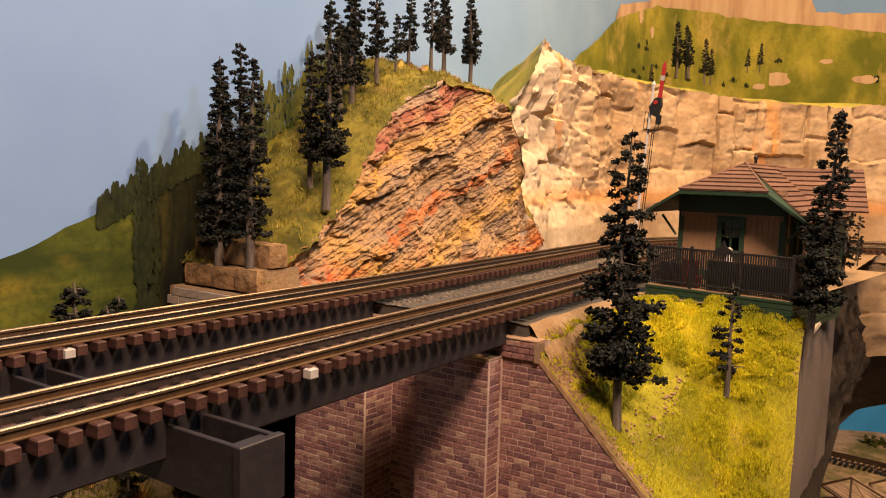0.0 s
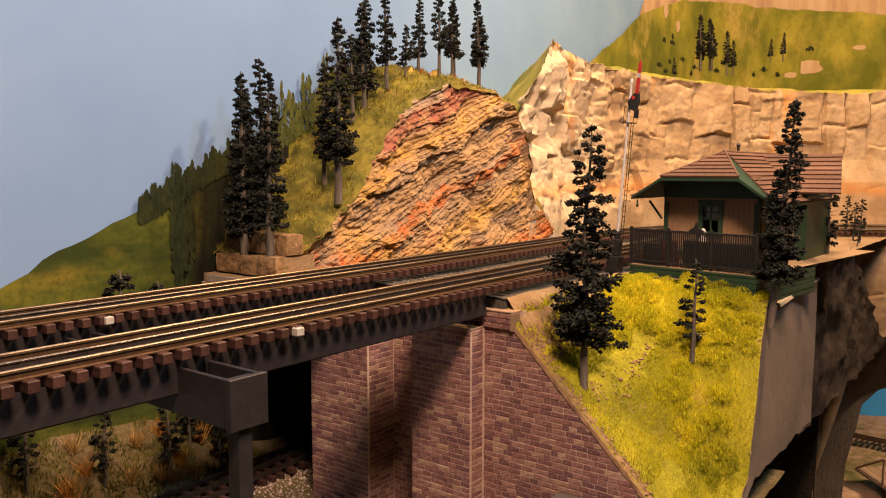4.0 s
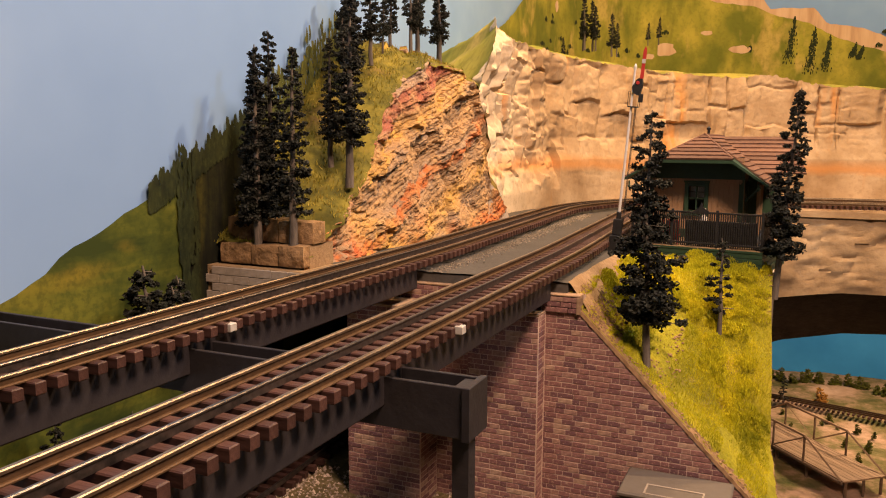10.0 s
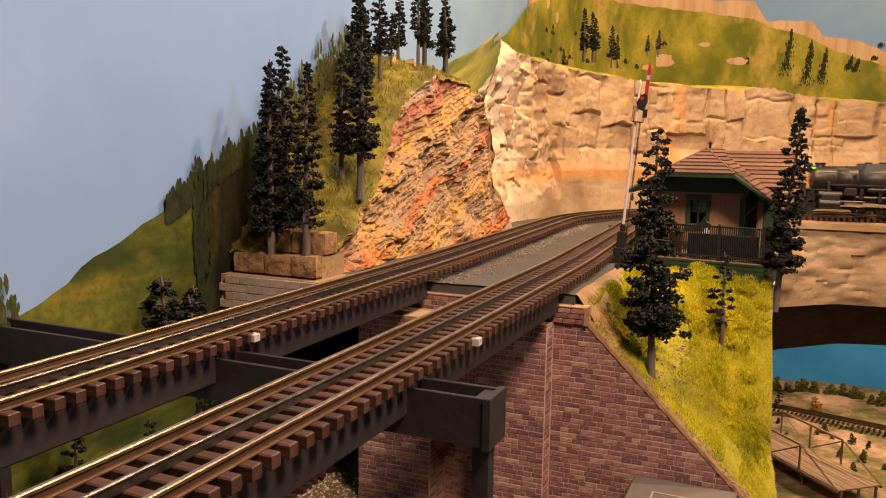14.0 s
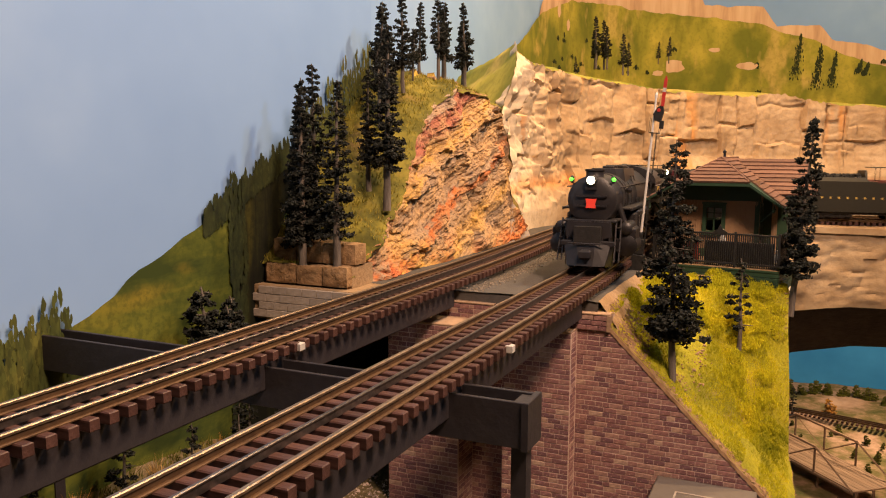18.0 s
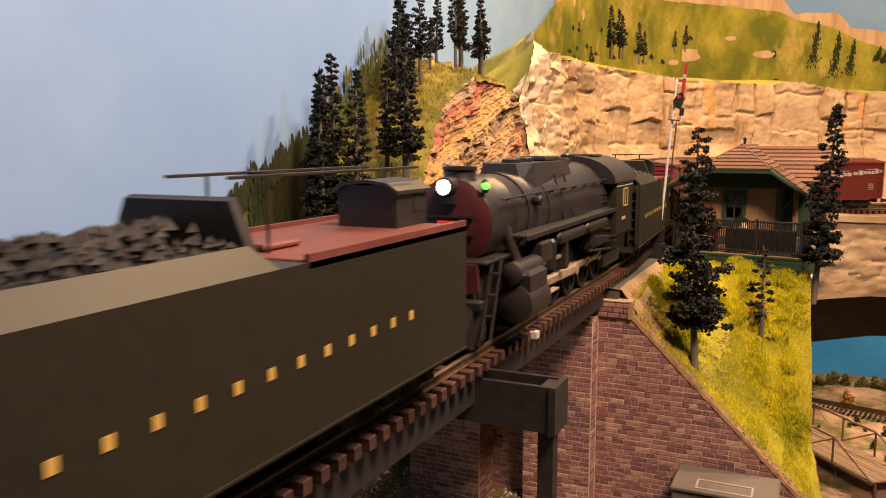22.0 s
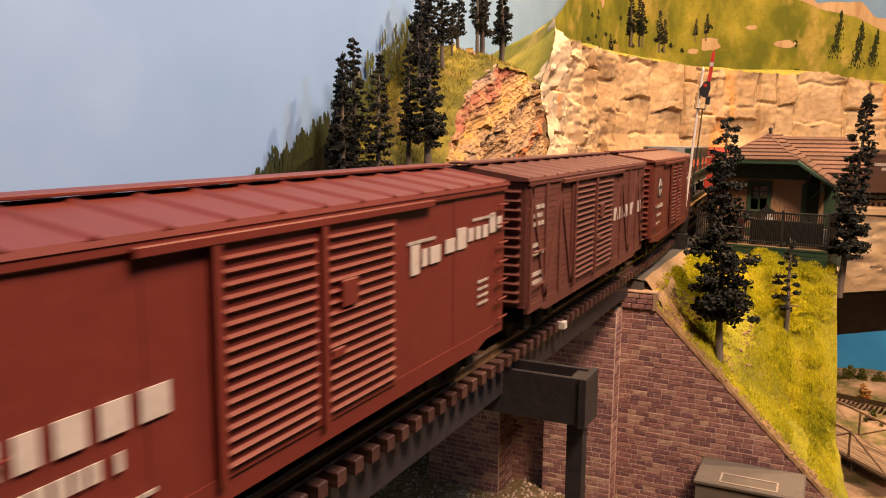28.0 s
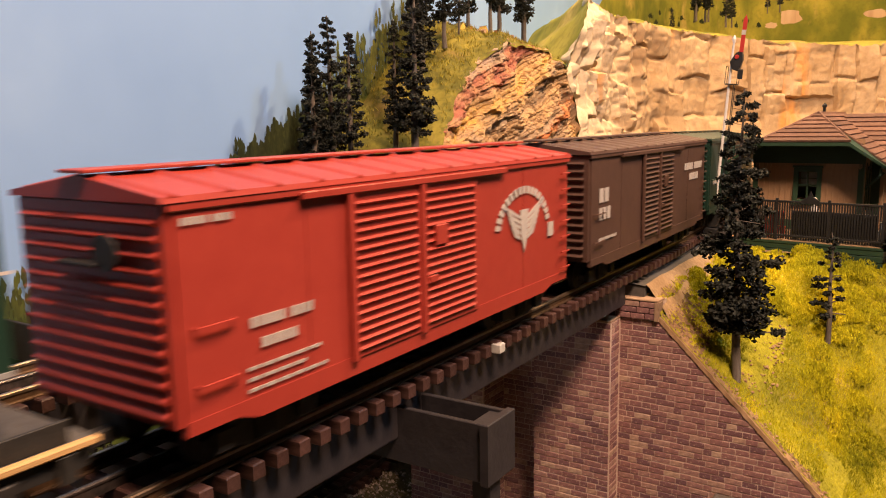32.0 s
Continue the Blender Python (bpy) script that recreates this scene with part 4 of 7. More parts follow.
def rough_block(x0, x1, y0, y1, z0, z1, seed):
    sh = Shape()
    n, m = 9, 6
    for face in range(5):
        rows = []
        for i in range(m):
            row = []
            for j in range(n):
                u, v = j / (n - 1), i / (m - 1)
                if face == 0:
                    p = (x0 + (x1 - x0) * u, y0, z0 + (z1 - z0) * v)
                elif face == 1:
                    p = (x0 + (x1 - x0) * u, y0 + (y1 - y0) * v, z1)
                elif face == 2:
                    p = (x1, y0 + (y1 - y0) * u, z0 + (z1 - z0) * v)
                elif face == 3:
                    p = (x0, y0 + (y1 - y0) * u, z0 + (z1 - z0) * v)
                else:
                    p = (x0 + (x1 - x0) * u, y1, z0 + (z1 - z0) * v)
                c = Vector(((x0 + x1) / 2, (y0 + y1) / 2, (z0 + z1) / 2))
                q = Vector(p) - c
                half = Vector(((x1 - x0) / 2, (y1 - y0) / 2, (z1 - z0) / 2))
                e = sorted(abs(q[a]) / half[a] for a in range(3))[1]
                r = 1 - 0.10 * max(0.0, e - 0.6) / 0.4 * (0.5 + 0.5 * max(0.0, sorted(abs(q[a]) / half[a] for a in range(3))[0] - .3))
                q = Vector((q.x * (1 - (1 - r) * 0.3), q.y * r, q.z * r)) + c
                d = 1.3 * noise.noise(q * 0.13 + Vector((seed, 0, 0))) + 0.6 * noise.noise(q * 0.4)
                row.append((q.x + d * 0.3, q.y - d, q.z + d * 0.4))
            rows.append(row)
        sh.grid(rows)
    return sh


for z0, z1, yf, xs in ((5, 26, -32, (-272, -246, -218, -200, -184)), (-14, 5, -42, (-274, -240, -212, -186))):
    for k, (x0, x1) in enumerate(zip(xs, xs[1:])):
        part("stone_block", rough_block(x0 + 0.3, x1 - 0.3, yf + rnd.uniform(-1, 1), -10, z0 + 0.3, z1 + rnd.uniform(-2, 1), k + z0), M["stone"], tier, smooth=50)
tagged(part("ledge_soil", Shape().box(-284, -186, -33, 4, -60, 4.5), M["soil"]), "tan soil on the stone ledge", "ground", kind="structure")
tagged(part("bank_soil", Shape().box(-284, -150, -50, 0, -46, -15), M["soil"]), "tan soil behind the block wall", "ground", kind="structure")
# dark sheets that paint the shade inside the tunnel
tagged(part("tunnel_lining", Shape().grid([[(-150, y, -215), (-150, y, -47), (-284, y, -47), (-284, y, -215)] for y in (-3, 130, 270)]).add([(-150, 270, -215), (-150, 270, -47), (-284, 270, -47), (-284, 270, -215)], [(0, 1, 2, 3)]), M["shade_rock"]), "tunnel lining under the far track, coloured dark for shade", "tunnel", kind="structure")
blocks = thing("block_wall", "grey concrete block wall beside the far track", "wall")
bm = Shape().box(0, 15.4, 0, 3, 0, 6.9, 0.3).mesh("concrete_block")
bm.materials.append(M["concrete"])
for r in range(4):
    x = -274 - (r % 2) * 8
    while x < -150:
        ob = part("concrete_block", bm, None, blocks)
        ob.location = (x * U, (-52.5 + rnd.uniform(-.2, .2)) * U, (-22.4 - 7.3 * r) * U)
        x += 15.8

# ---- the far rock wall ----
WALL = smooth_line([(-206, 346), (-196, 396), (-212, 480), (-242, 560), (-246, 640), (-226, 730), (-164, 880), (-65, 1008), (63, 1107), (213, 1169), (373, 1190), (700, 1195), (1000, 1195)], 12)
wall_s = [0.0]
for a, b in zip(WALL, WALL[1:]):
    wall_s.append(wall_s[-1] + math.hypot(b[0] - a[0], b[1] - a[1]))
TOPS = ([0, 40, 75, 110, 145, 171, 211, 270, 370, 470, 570, 730, 890, 950, 1060, 1170, 1240, 1450, 1950], [120, 168, 205, 236, 258, 272, 270, 262, 252, 244, 240, 228, 222, 229, 206, 200, 192, 185, 180])


def wall_point(s, z, top=900.0):
    i = min(len(wall_s) - 2, max(0, int(np.searchsorted(wall_s, s)) - 1))
    f = (s - wall_s[i]) / (wall_s[i + 1] - wall_s[i])
    (x0, y0), (x1, y1) = WALL[i], WALL[i + 1]
    L = math.hypot(x1 - x0, y1 - y0)
    white = max(0.0, min(1.0, (500 - s) / 110))
    d = 0.0
    sw = s + 6 * noise.noise((s * .02, z * .02, 1)) + 2.0 * noise.noise((s * .08, z * .08, 1))
    zw = z + 7 * noise.noise((s * .025, z * .02, 15)) + 2.0 * noise.noise((s * .08, z * .08, 5))
    if white > 0:  # broken pale crags, slabs above and smaller blocks below
        d += white * (upright_blocks(sw, zw + 0.25 * s, 40, 44, 96, 1, 22, 30, 6) + upright_blocks(sw + 0.2 * z, zw, 17, 15, 40, 2, 8, 12, 2.4) + facets(s * .08, z * .07, 6.5, 2.4, 4, 0.6, 4) + 18 * noise.noise((s * .014, z * .012, 11)))
    if white < 1:  # tall weathered blocks with rounded faces
        some = max(0.0, min(1.0, 0.5 + 2.2 * noise.noise((s * .013, z * .016, 21))))
        d += (1 - white) * (upright_blocks(sw, zw, 58, 54, 120, 3, 14, 12, 9) + some * upright_blocks(sw + 9, zw, 25, 22, 52, 4, 6, 7, 2.0) + facets(s * .07, z * .06, 15.5, 1.4, 2, 0.4, 4))
    rough = 1.4 * noise.noise((s * .06, z * .05, 2)) + 0.8 * noise.noise((s * .17, z * .17, 4)) + 10 * noise.noise((s * .008, z * .01, 7))
    up = max(0.0, min(1.0, (z - 62) / 40)) if white < 0.5 else max(0.0, min(1.0, (z - 10) / 60))
    d = d * (0.06 + 0.94 * up) + rough * (0.3 + 0.7 * up) + (1 - up) * 13
    d *= min(1.0, 0.1 + s / 60.0) * min(1.0, 0.2 + max(0.0, top - z) / 16.0)
    return x0 + (x1 - x0) * f + (y1 - y0) / L * d, y0 + (y1 - y0) * f - (x1 - x0) / L * d, z


rows, caps = [], []
NW = 700
for s in np.linspace(0, wall_s[-1] - 5, NW):
    top = float(np.interp(s, *TOPS)) + 5 * noise.noise((s * .03, 1, 1)) + 4 * noise.noise((s * .1, 2, 1)) + 2 * noise.noise((s * .25, 5, 1))
    rows.append([wall_point(s, -40 + (top + 40) * k / 129, top) for k in range(130)])
far_wall = tagged(part("far_rock_wall", Shape().grid(rows), M["rock"], smooth=35), "tall tan plaster rock wall with blocks and cracks", "rock face", kind="structure")
for k in range(0, NW, 5):
    x, y, z = rows[k][-1]
    s = k / (NW - 1)
    ex, ey, dx, dy = cove_at(cove_len(430) + s * 2600)
    rise = float(np.interp(k, [0, 54, 121, 175], [-70, -40, 20, 55]))
    caps.append([(x + (ex - x) * u, y + (ey - y) * u, z - 2 + rise * u ** 0.7 + bumpy(x + u * 100, y, 3, .05)) for u in np.linspace(0, 1, 14)])
tagged(part("wall_top_turf", Shape().grid(caps), M["mountain"], smooth=60), "green turf on top of the rock wall", "ground", kind="structure")

# ---- ledge, arch and the lower level ----
FRONT = [(69, -640), (69, -429), (94, -329), (116, -235), (129, -195), (163, -178), (228, -166), (267, -161), (358, -159), (455, -163), (552, -180), (617, -224), (666, -330), (698, -640)]
BACK = [(84, -640), (93, -441), (108, -367), (114, -328), (139, -296), (178, -280), (279, -257), (361, -251), (471, -260), (560, -297), (633, -386), (666, -640)]


def spread(poly, n):
    d = [0.0]
    for a, b in zip(poly, poly[1:]):
        d.append(d[-1] + math.hypot(b[0] - a[0], b[1] - a[1]))
    return [(float(np.interp(t, d, [p[0] for p in poly])), float(np.interp(t, d, [p[1] for p in poly]))) for t in np.linspace(0, d[-1], n)]


fr, bk = spread(FRONT, 150), spread(BACK, 150)
rows = []
for (x, z) in fr:
    xt = 60 + (x - 69) * 1.25
    row = []
    for k in np.linspace(0, 1, 40):
        px, pz = x + (xt - x) * k, z + (-18 - z) * k
        v = Vector((px * 0.02, pz * 0.022, 3.5))
        dist, near = noise.voronoi(v + 0.25 * Vector((noise.noise(v * 2), noise.noise(v * 2 + Vector((7, 1, 3))), 0)))
        hgt = 12 * (rock_mix(near[0].x * 5.1 + near[0].y * 2.3) - 0.4) - 6 * max(0.0, 1 - (dist[1] - dist[0]) * 8)
        row.append((px, 899 - 0.6 * hgt * min(1, 6 * k, 6 * (1 - k)) - 5 * noise.noise((px * .02, pz * .02, 2)) - 1.5 * noise.noise((px * .1, pz * .1, 5)), pz))
    rows.append(row)
tagged(part("arch_wall", Shape().grid(rows), M["rock"], smooth=35), "tan plaster wall over a wide arch under the ledge", "wall", kind="structure")
# soffit, pier and back carry the arch's shade in their colour
tagged(part("arch_soffit", Shape().grid([[(x, 901, z) for x, z in fr], [(x, 1020, z) for x, z in bk]]), M["shade_rock"], smooth=60), "inside of the arch, coloured dark for shade", "wall", kind="structure")
tagged(part("arch_pier_left", Shape().box(-200, 70, 895, 1020, -640, -22), M["shade_rock"]), "plaster mass beside the arch, coloured dark for shade", "wall", kind="structure")
tagged(part("arch_back", Shape().grid([[(x, 1022, z) for x, z in bk], [(x, 1022, -40) for x, z in bk]]), M["shade_rock"]), "back of the arch, coloured dark for shade", "wall", kind="structure")
tagged(part("ledge", Shape().box(-250, 1100, 893, 1240, -32, -21), M["rock"]), "tan plaster ledge that carries the far track", "ground", kind="structure")
sheet("lower_ground", "lower landscape of tan soil beyond the arch", "ground", np.linspace(-250, 1300, 60), np.linspace(900, 2075, 50), lambda x, y: -612 + bumpy(x, y, 8, .012), M["lower_mix"])
painted("painted_lake", "bright blue water painted on the lower backdrop", [(cove_len(1500) + 150, -300), (cove_len(1500) + 3000, -300)], -900, M["lake"], lift=14)

# ---- trees ----
def flake(sh, rnd, q, size):
    q = Vector(q)
    u = Vector((rnd.gauss(0, 1), rnd.gauss(0, 1), rnd.gauss(0, 0.6))).normalized() * size * rnd.uniform(0.5, 0.9)
    w = Vector((rnd.gauss(0, 1), rnd.gauss(0, 1), rnd.gauss(0, 1))).cross(u).normalized() * size * rnd.uniform(0.4, 0.7)
    n = u.cross(w).normalized() * size * 0.35
    k = len(sh.v)
    sh.v += [tuple(q - u), tuple(q + w), tuple(q + u), tuple(q - w), tuple(q + n)]
    sh.f += [(k, k + 1, k + 4), (k + 1, k + 2, k + 4), (k + 2, k + 3, k + 4), (k + 3, k, k + 4)]


def tree_meshes(seed, height, base, bare, count, clump, keep=1.0, lean=1.0, power=0.5, thick=0.021):
    """A trunk with limbs; each limb carries rough clumps of foliage. Sizes in mm."""
    rnd = random.Random(seed)
    trunk, crown = Shape(), Shape()
    bend = [(0, 0)]
    for k in range(8):
        bend.append((bend[-1][0] + rnd.uniform(-1, 1) * lean, bend[-1][1] + rnd.uniform(-1, 1) * lean))

    def core(z):
        k = max(0.0, min(7.999, z / height * 8))
        i, f = int(k), k - int(k)
        return [a + f * (b - a) for a, b in zip(bend[i], bend[i + 1])]

    for k in range(8):
        z0, z1 = height * k / 8, height * (k + 1) / 8
        r = lambda z: 0.4 + (height * thick) * (1 - z / height) ** 0.9
        trunk.tube((*core(z0), z0), (*core(z1 - 0.01), z1), r(z0), r(z1), 8, k in (0, 7))
    for k in range(count):
        f = (k + rnd.uniform(0.1, 0.9)) / count
        z = height * (bare + (0.985 - bare) * f)
        reach = base * (1 - f) ** power * rnd.uniform(0.45, 1.1) + 0.5
        a = 2.4 * k + rnd.uniform(-0.5, 0.5)
        cx, cy = core(z)
        tip = (cx + reach * math.cos(a), cy + reach * math.sin(a), z + reach * rnd.uniform(-0.15, 0.2))
        trunk.tube((cx, cy, z), tip, 0.7 * (1.1 - f), 0.25, 4, False)
        if rnd.random() > keep:
            continue
        for c in range(1 + (reach > clump * 1.6)):
            t = 1.0 if c == 0 else rnd.uniform(0.35, 0.6)
            p = [cx + (tip[0] - cx) * t, cy + (tip[1] - cy) * t, z + (tip[2] - z) * t]
            size = clump * rnd.uniform(0.6, 1.15) * (1.1 - 0.6 * f)
            for i in range(46):
                v = Vector((rnd.gauss(0, 1), rnd.gauss(0, 1), rnd.gauss(0, 0.62)))
                v = v.normalized() * size * rnd.uniform(0.35, 1.0)
                v.z *= 0.72
                flake(crown, rnd, (p[0] + v.x, p[1] + v.y, p[2] + v.z), 0.85 + 0.29 * size)
    return trunk.mesh("trunk", 60), plain_mesh("crown", crown)


def tree(kind, at, label, lean=(0, 0), turn=0, size=1.0, group="pines", leaf="leaf", name="pine_tree"):
    t = thing(name, label, "tree", at, turn, group)
    t.rotation_euler[0], t.rotation_euler[1] = radians(lean[0]), radians(lean[1])
    t.scale = (size, size, size)
    key = (kind, leaf)
    if key not in CROWNS:
        CROWNS[key] = TREES[kind][1].copy()
        CROWNS[key].materials.clear()
    part("trunk", TREES[kind][0], M["bark"], t, "grey trunk")
    part("crown", CROWNS[key], M[leaf], t)
    return t


CROWNS = {}
TREES = {
    "full": tree_meshes(1, 172, 15, 0.12, 80, 7.0),
    "full_b": tree_meshes(12, 172, 15, 0.17, 72, 6.8, 0.95),
    "slim": tree_meshes(2, 165, 13, 0.22, 66, 6.6, 0.9),
    "open": tree_meshes(3, 198, 26, 0.16, 92, 8.0, 0.86, 1.5, 0.40, 0.014),
    "small": tree_meshes(4, 84, 11, 0.22, 30, 4.6, 0.8),
    "narrow": tree_meshes(5, 192, 16, 0.20, 96, 6.6, 0.95, thick=0.016),
    "thin": tree_meshes(6, 110, 10, 0.28, 44, 5.8, 0.9),
    "thin_b": tree_meshes(16, 110, 11, 0.36, 38, 6.0, 0.9),
    "bush": tree_meshes(7, 30, 9, 0.10, 26, 4.0, 0.95),
}
for kind, at, label, turn, size in (
        ("full", (-235, -37, 3), "tall dense dark pine on the stone ledge", 30, 0.98),
        ("full_b", (-240, -10, 4), "tall dense dark pine on the stone ledge", 140, 1.06),
        ("full", (-246, -24, 4), "tall dense dark pine on the stone ledge", 200, 0.9),
        ("full_b", (-199, -37, 3), "dark pine with a bare lower trunk on the stone ledge", 250, 0.96),
        ("slim", (-190, 40, 50), "slim dark pine growing above the outcrop", 60, 1.07),
        ("slim", (-212, 44, 68), "slim pine behind the outcrop edge", 160, 0.72)):
    tree(kind, at, label, (0, 0), turn, size)
tree("open", (87, 18, -80), "open dark pine on the turf slope", turn=20, lean=(-6, 0))
tree("small", (131, 120, -72), "thin young pine on the turf slope", turn=80, lean=(-4, 6))
tree("narrow", (172, 190, -50), "dark pine at the corner of the station platform", turn=10, lean=(0, 3))
k = 0
for y, z, top in ((108, 134, 225), (134, 136, 262), (148, 160, 270), (162, 172, 278), (204, 178, 249), (239, 190, 285), (256, 192, 292), (293, 194, 294), (310, 192, 290), (339, 186, 300), (352, 184, 280)):
    tree("thin" if k % 2 else "thin_b", (-235 - 9 * (k % 3), y, z), "tall thin pine on the grassy hilltop", (0, 0), 50 * k, (top - z) / 110.0, "hilltop pines")
    k += 1
tree("small", (-235, 490, 146), "small fir on the pale rock", size=0.8, group="hilltop pines")
for x, y, z, h in ((-292, 1295, 322, 118), (-276, 1310, 320, 112), (-264, 1290, 318, 98), (-300, 1312, 322, 90), (-214, 1237, 298, 90), (-205, 1250, 298, 72), (-318, 1205, 292, 48), (-150, 1330, 330, 50), (-128, 1345, 332, 60)):
    tree("thin", (x, y, z - 12), "dark fir on the far green slope", (0, 0), x, h / 104.0, "far firs")
# trees and shrubs beyond the station
for x, y, z, h in ((104, 853, -18, 62), (70, 800, -18, 48), (128, 780, -18, 55), (150, 700, -16, 60), (158, 640, -16, 34), (166, 420, -16, 80)):
    tree("small", (x, y, z), "scraggly dark pine beyond the station", (0, 0), x, h / 82.0, "pines beyond the station")
for x, y, z, h in ((-246, -150, -60, 60), (-250, -112, -55, 42), (-240, -128, -62, 44), (-246, -300, -92, 40), (122, 86, -100, 14), (160, 186, -44, 14), (-195, -20, 3, 14)):
    tree("bush", (x, y, z), "dark rounded shrub on the bank", (0, 0), x + y, h / 30.0, "shrubs", name="shrub")
vz = valley
for x, y, h in ((-252, -172, 72), (-250, -112, 76), (-246, -60, 74), (-266, -80, 66), (-262, -230, 78), (-258, -300, 70)):
    tree("small", (x, y, vz(x, y) - 3), "dark deciduous tree below the bridge", (0, 0), x * y, h / 82.0, "trees under the bridge")
# dry grass under the bridge
rnd = random.Random(21)
vz = valley
for mat, n, label in (("straw", 14, "tuft of dry straw-coloured grass"), ("autumn", 8, "tuft of orange grass")):
    for i in range(n):
        x, y = rnd.uniform(-272, -240), rnd.uniform(-330, -45)
        blades("grass_tuft", label, [(x + rnd.gauss(0, 2), y + rnd.gauss(0, 2), vz(x, y)) for k in range(90)], M[mat], 19, 0.4, i).data.name = "grass_tuft"
low = []
while len(low) < 9000:
    x, y = rnd.uniform(-282, -225), rnd.uniform(-420, 0)
    if noise.noise((x * .04, y * .04, 2)) > -0.1:
        low.append((x, y, vz(x, y)))
blades("static_grass", "short olive static grass on the valley bank", low, M["bush"], 6, 0.5)
# gravel by the lower track
gr = Shape()
for i in range(9000):
    x, y, r = rnd.uniform(-190, 30) if i % 3 else rnd.uniform(-238, -190), rnd.uniform(-420, 0), rnd.uniform(0.6, 2.0)
    k = len(gr.v)
    z = vz(x, y)
    gr.v += [(x + r, y, z), (x - r * .6, y + r * .8, z), (x - r * .6, y - r * .8, z), (x, y, z + r * 1.1)]
    gr.f += [(k, k + 1, k + 3), (k + 1, k + 2, k + 3), (k + 2, k, k + 3)]
tagged(part("gravel", plain_mesh("gravel", gr), M["pale_pebble"]), "loose grey and tan gravel below the bridge", "gravel", kind="stuff")

# ---- lower track under the bridge ----
def plain_track(name, label, pts, z, mat_rail, mat_tie, gauge=16.7):
    t = thing(name, label, "railway track")
    seg = smooth_line(pts, 24)
    for off in (-gauge, 0, gauge):
        a = Shape()
        ring = []
        for (x0, y0), (x1, y1) in zip(seg, seg[1:]):
            L = math.hypot(x1 - x0, y1 - y0)
            nx, ny = (y1 - y0) / L, -(x1 - x0) / L
            ring.append([(x0 + nx * (off + w), y0 + ny * (off + w), z + h) for w, h in ((-1, -4), (-1, 0), (1, 0), (1, -4))])
        part("rail", a.grid(ring), mat_rail, t)
    d = 0.0
    for (x0, y0), (x1, y1) in zip(seg, seg[1:]):
        L = math.hypot(x1 - x0, y1 - y0)
        d += L
        if d > 10.4:
            d = 0.0
            ob = part("tie", TIE, None, t)
            ob.location, ob.rotation_euler[2] = (x0 * U, y0 * U, (z + 0.4) * U), math.atan2(y1 - y0, x1 - x0) - math.pi / 2
    return t


plain_track("lower_track", "dark three-rail track in gravel under the bridge", [(-205, -400), (-206, -300), (-211, -200), (-213, -100), (-221, 20), (-230, 120)], -192, M["mid_rail"], M["tie"])
plain_track("lower_track", "rusty track in pink soil on the lower level", [(-100, 1690), (171, 1669), (444, 1604), (760, 1500)], -588, M["rail_side"], M["tie"], 14)

# ---- station platform ----
platform = thing("station_platform", "green boarded station platform with a tan deck", "platform", (37, 205, 0), -8)
for k in range(5):
    part("skirt_board", Shape().box(0, 124, -0.3 * (k % 2), 3, -34 + 5 * k, -29.4 + 5 * k, 0.3), M["green_paint"], platform, "green skirt board")
    part("skirt_board", Shape().box(121, 124 + 0.3 * (k % 2), 3, 130, -34 + 5 * k, -29.4 + 5 * k, 0.3), M["green_paint"], platform, "green skirt board")
part("skirt_cap", Shape().box(0, 124, -0.6, 3, -9.4, -7.2, 0.3), M["green_paint"], platform, "green skirt board")
part("deck", Shape().box(0.3, 124.6, -0.2, 300, -7.2, -6.5, 0.2), M["soil"], platform, "tan platform deck")

fence = thing("iron_fence", "black iron picket fence with a raised arch along the platform", "fence", (37, 205, -6.5), -8)
slat = Shape().box(-0.55, 0.55, -0.5, 0.5, 1, 33, 0.15).mesh("picket")
slat.materials.append(M["iron"])
for k in range(60):
    ob = part("picket", slat, None, fence)
    ob.location = ((1.5 + 2.05 * k) * U, 1.2 * U, 0)
for k in range(29):
    ob = part("picket", slat, None, fence)
    ob.location = (122.8 * U, (3.5 + 2.05 * k) * U, 0)
for z in (3, 32.4):
    part("rail", Shape().box(0, 124, 0.3, 2.1, z, z + 1.8, 0.2), M["iron"], fence)
    part("rail", Shape().box(122, 123.8, 2.1, 62, z, z + 1.8, 0.2), M["iron"], fence)
for x, y in ((0.5, 1.2), (40, 1.2), (82, 1.2), (122.8, 1.2), (122.8, 60)):
    part("post", Shape().box(x - 1.1, x + 1.1, y - 1.1, y + 1.1, 0, 36, 0.3), M["iron"], fence)
part("arch", Shape().prism([(60, 32), (60, 35), (65, 38), (67, 43), (69, 38), (74, 35), (74, 32)], "y", 0.2, 2.2), M["iron"], fence, "raised black arch")

c8, s8 = math.cos(radians(8)), math.sin(radians(8))


def on_platform(x, y):
    return 37 + x * c8 + y * s8, 205 - x * s8 + y * c8, -6.5


trunk = thing("luggage_trunk", "black luggage trunk on the platform", "trunk", on_platform(18, 14), -8)
part("body", Shape().box(-9, 9, -5, 5, 0, 17, 0.8), M["iron"], trunk)
part("lid", Shape().box(-9.4, 9.4, -5.4, 5.4, 17, 20, 0.8), M["iron"], trunk)
bench = thing("bench", "dark red slatted bench behind the fence", "bench", on_platform(36, 10), -8)
part("seat", Shape().box(-8, 8, 0, 8, 8, 10, 0.4), M["red"], bench)
for k in range(5):
    part("back_slat", Shape().box(-8 + 3.3 * k, -5.6 + 3.3 * k, -1.2, 0, 4, 24, 0.3), M["red"], bench)
for x in (-7, 5.5):
    part("leg", Shape().box(x, x + 1.5, 0, 7, 0, 8, 0.2), M["red"], bench)
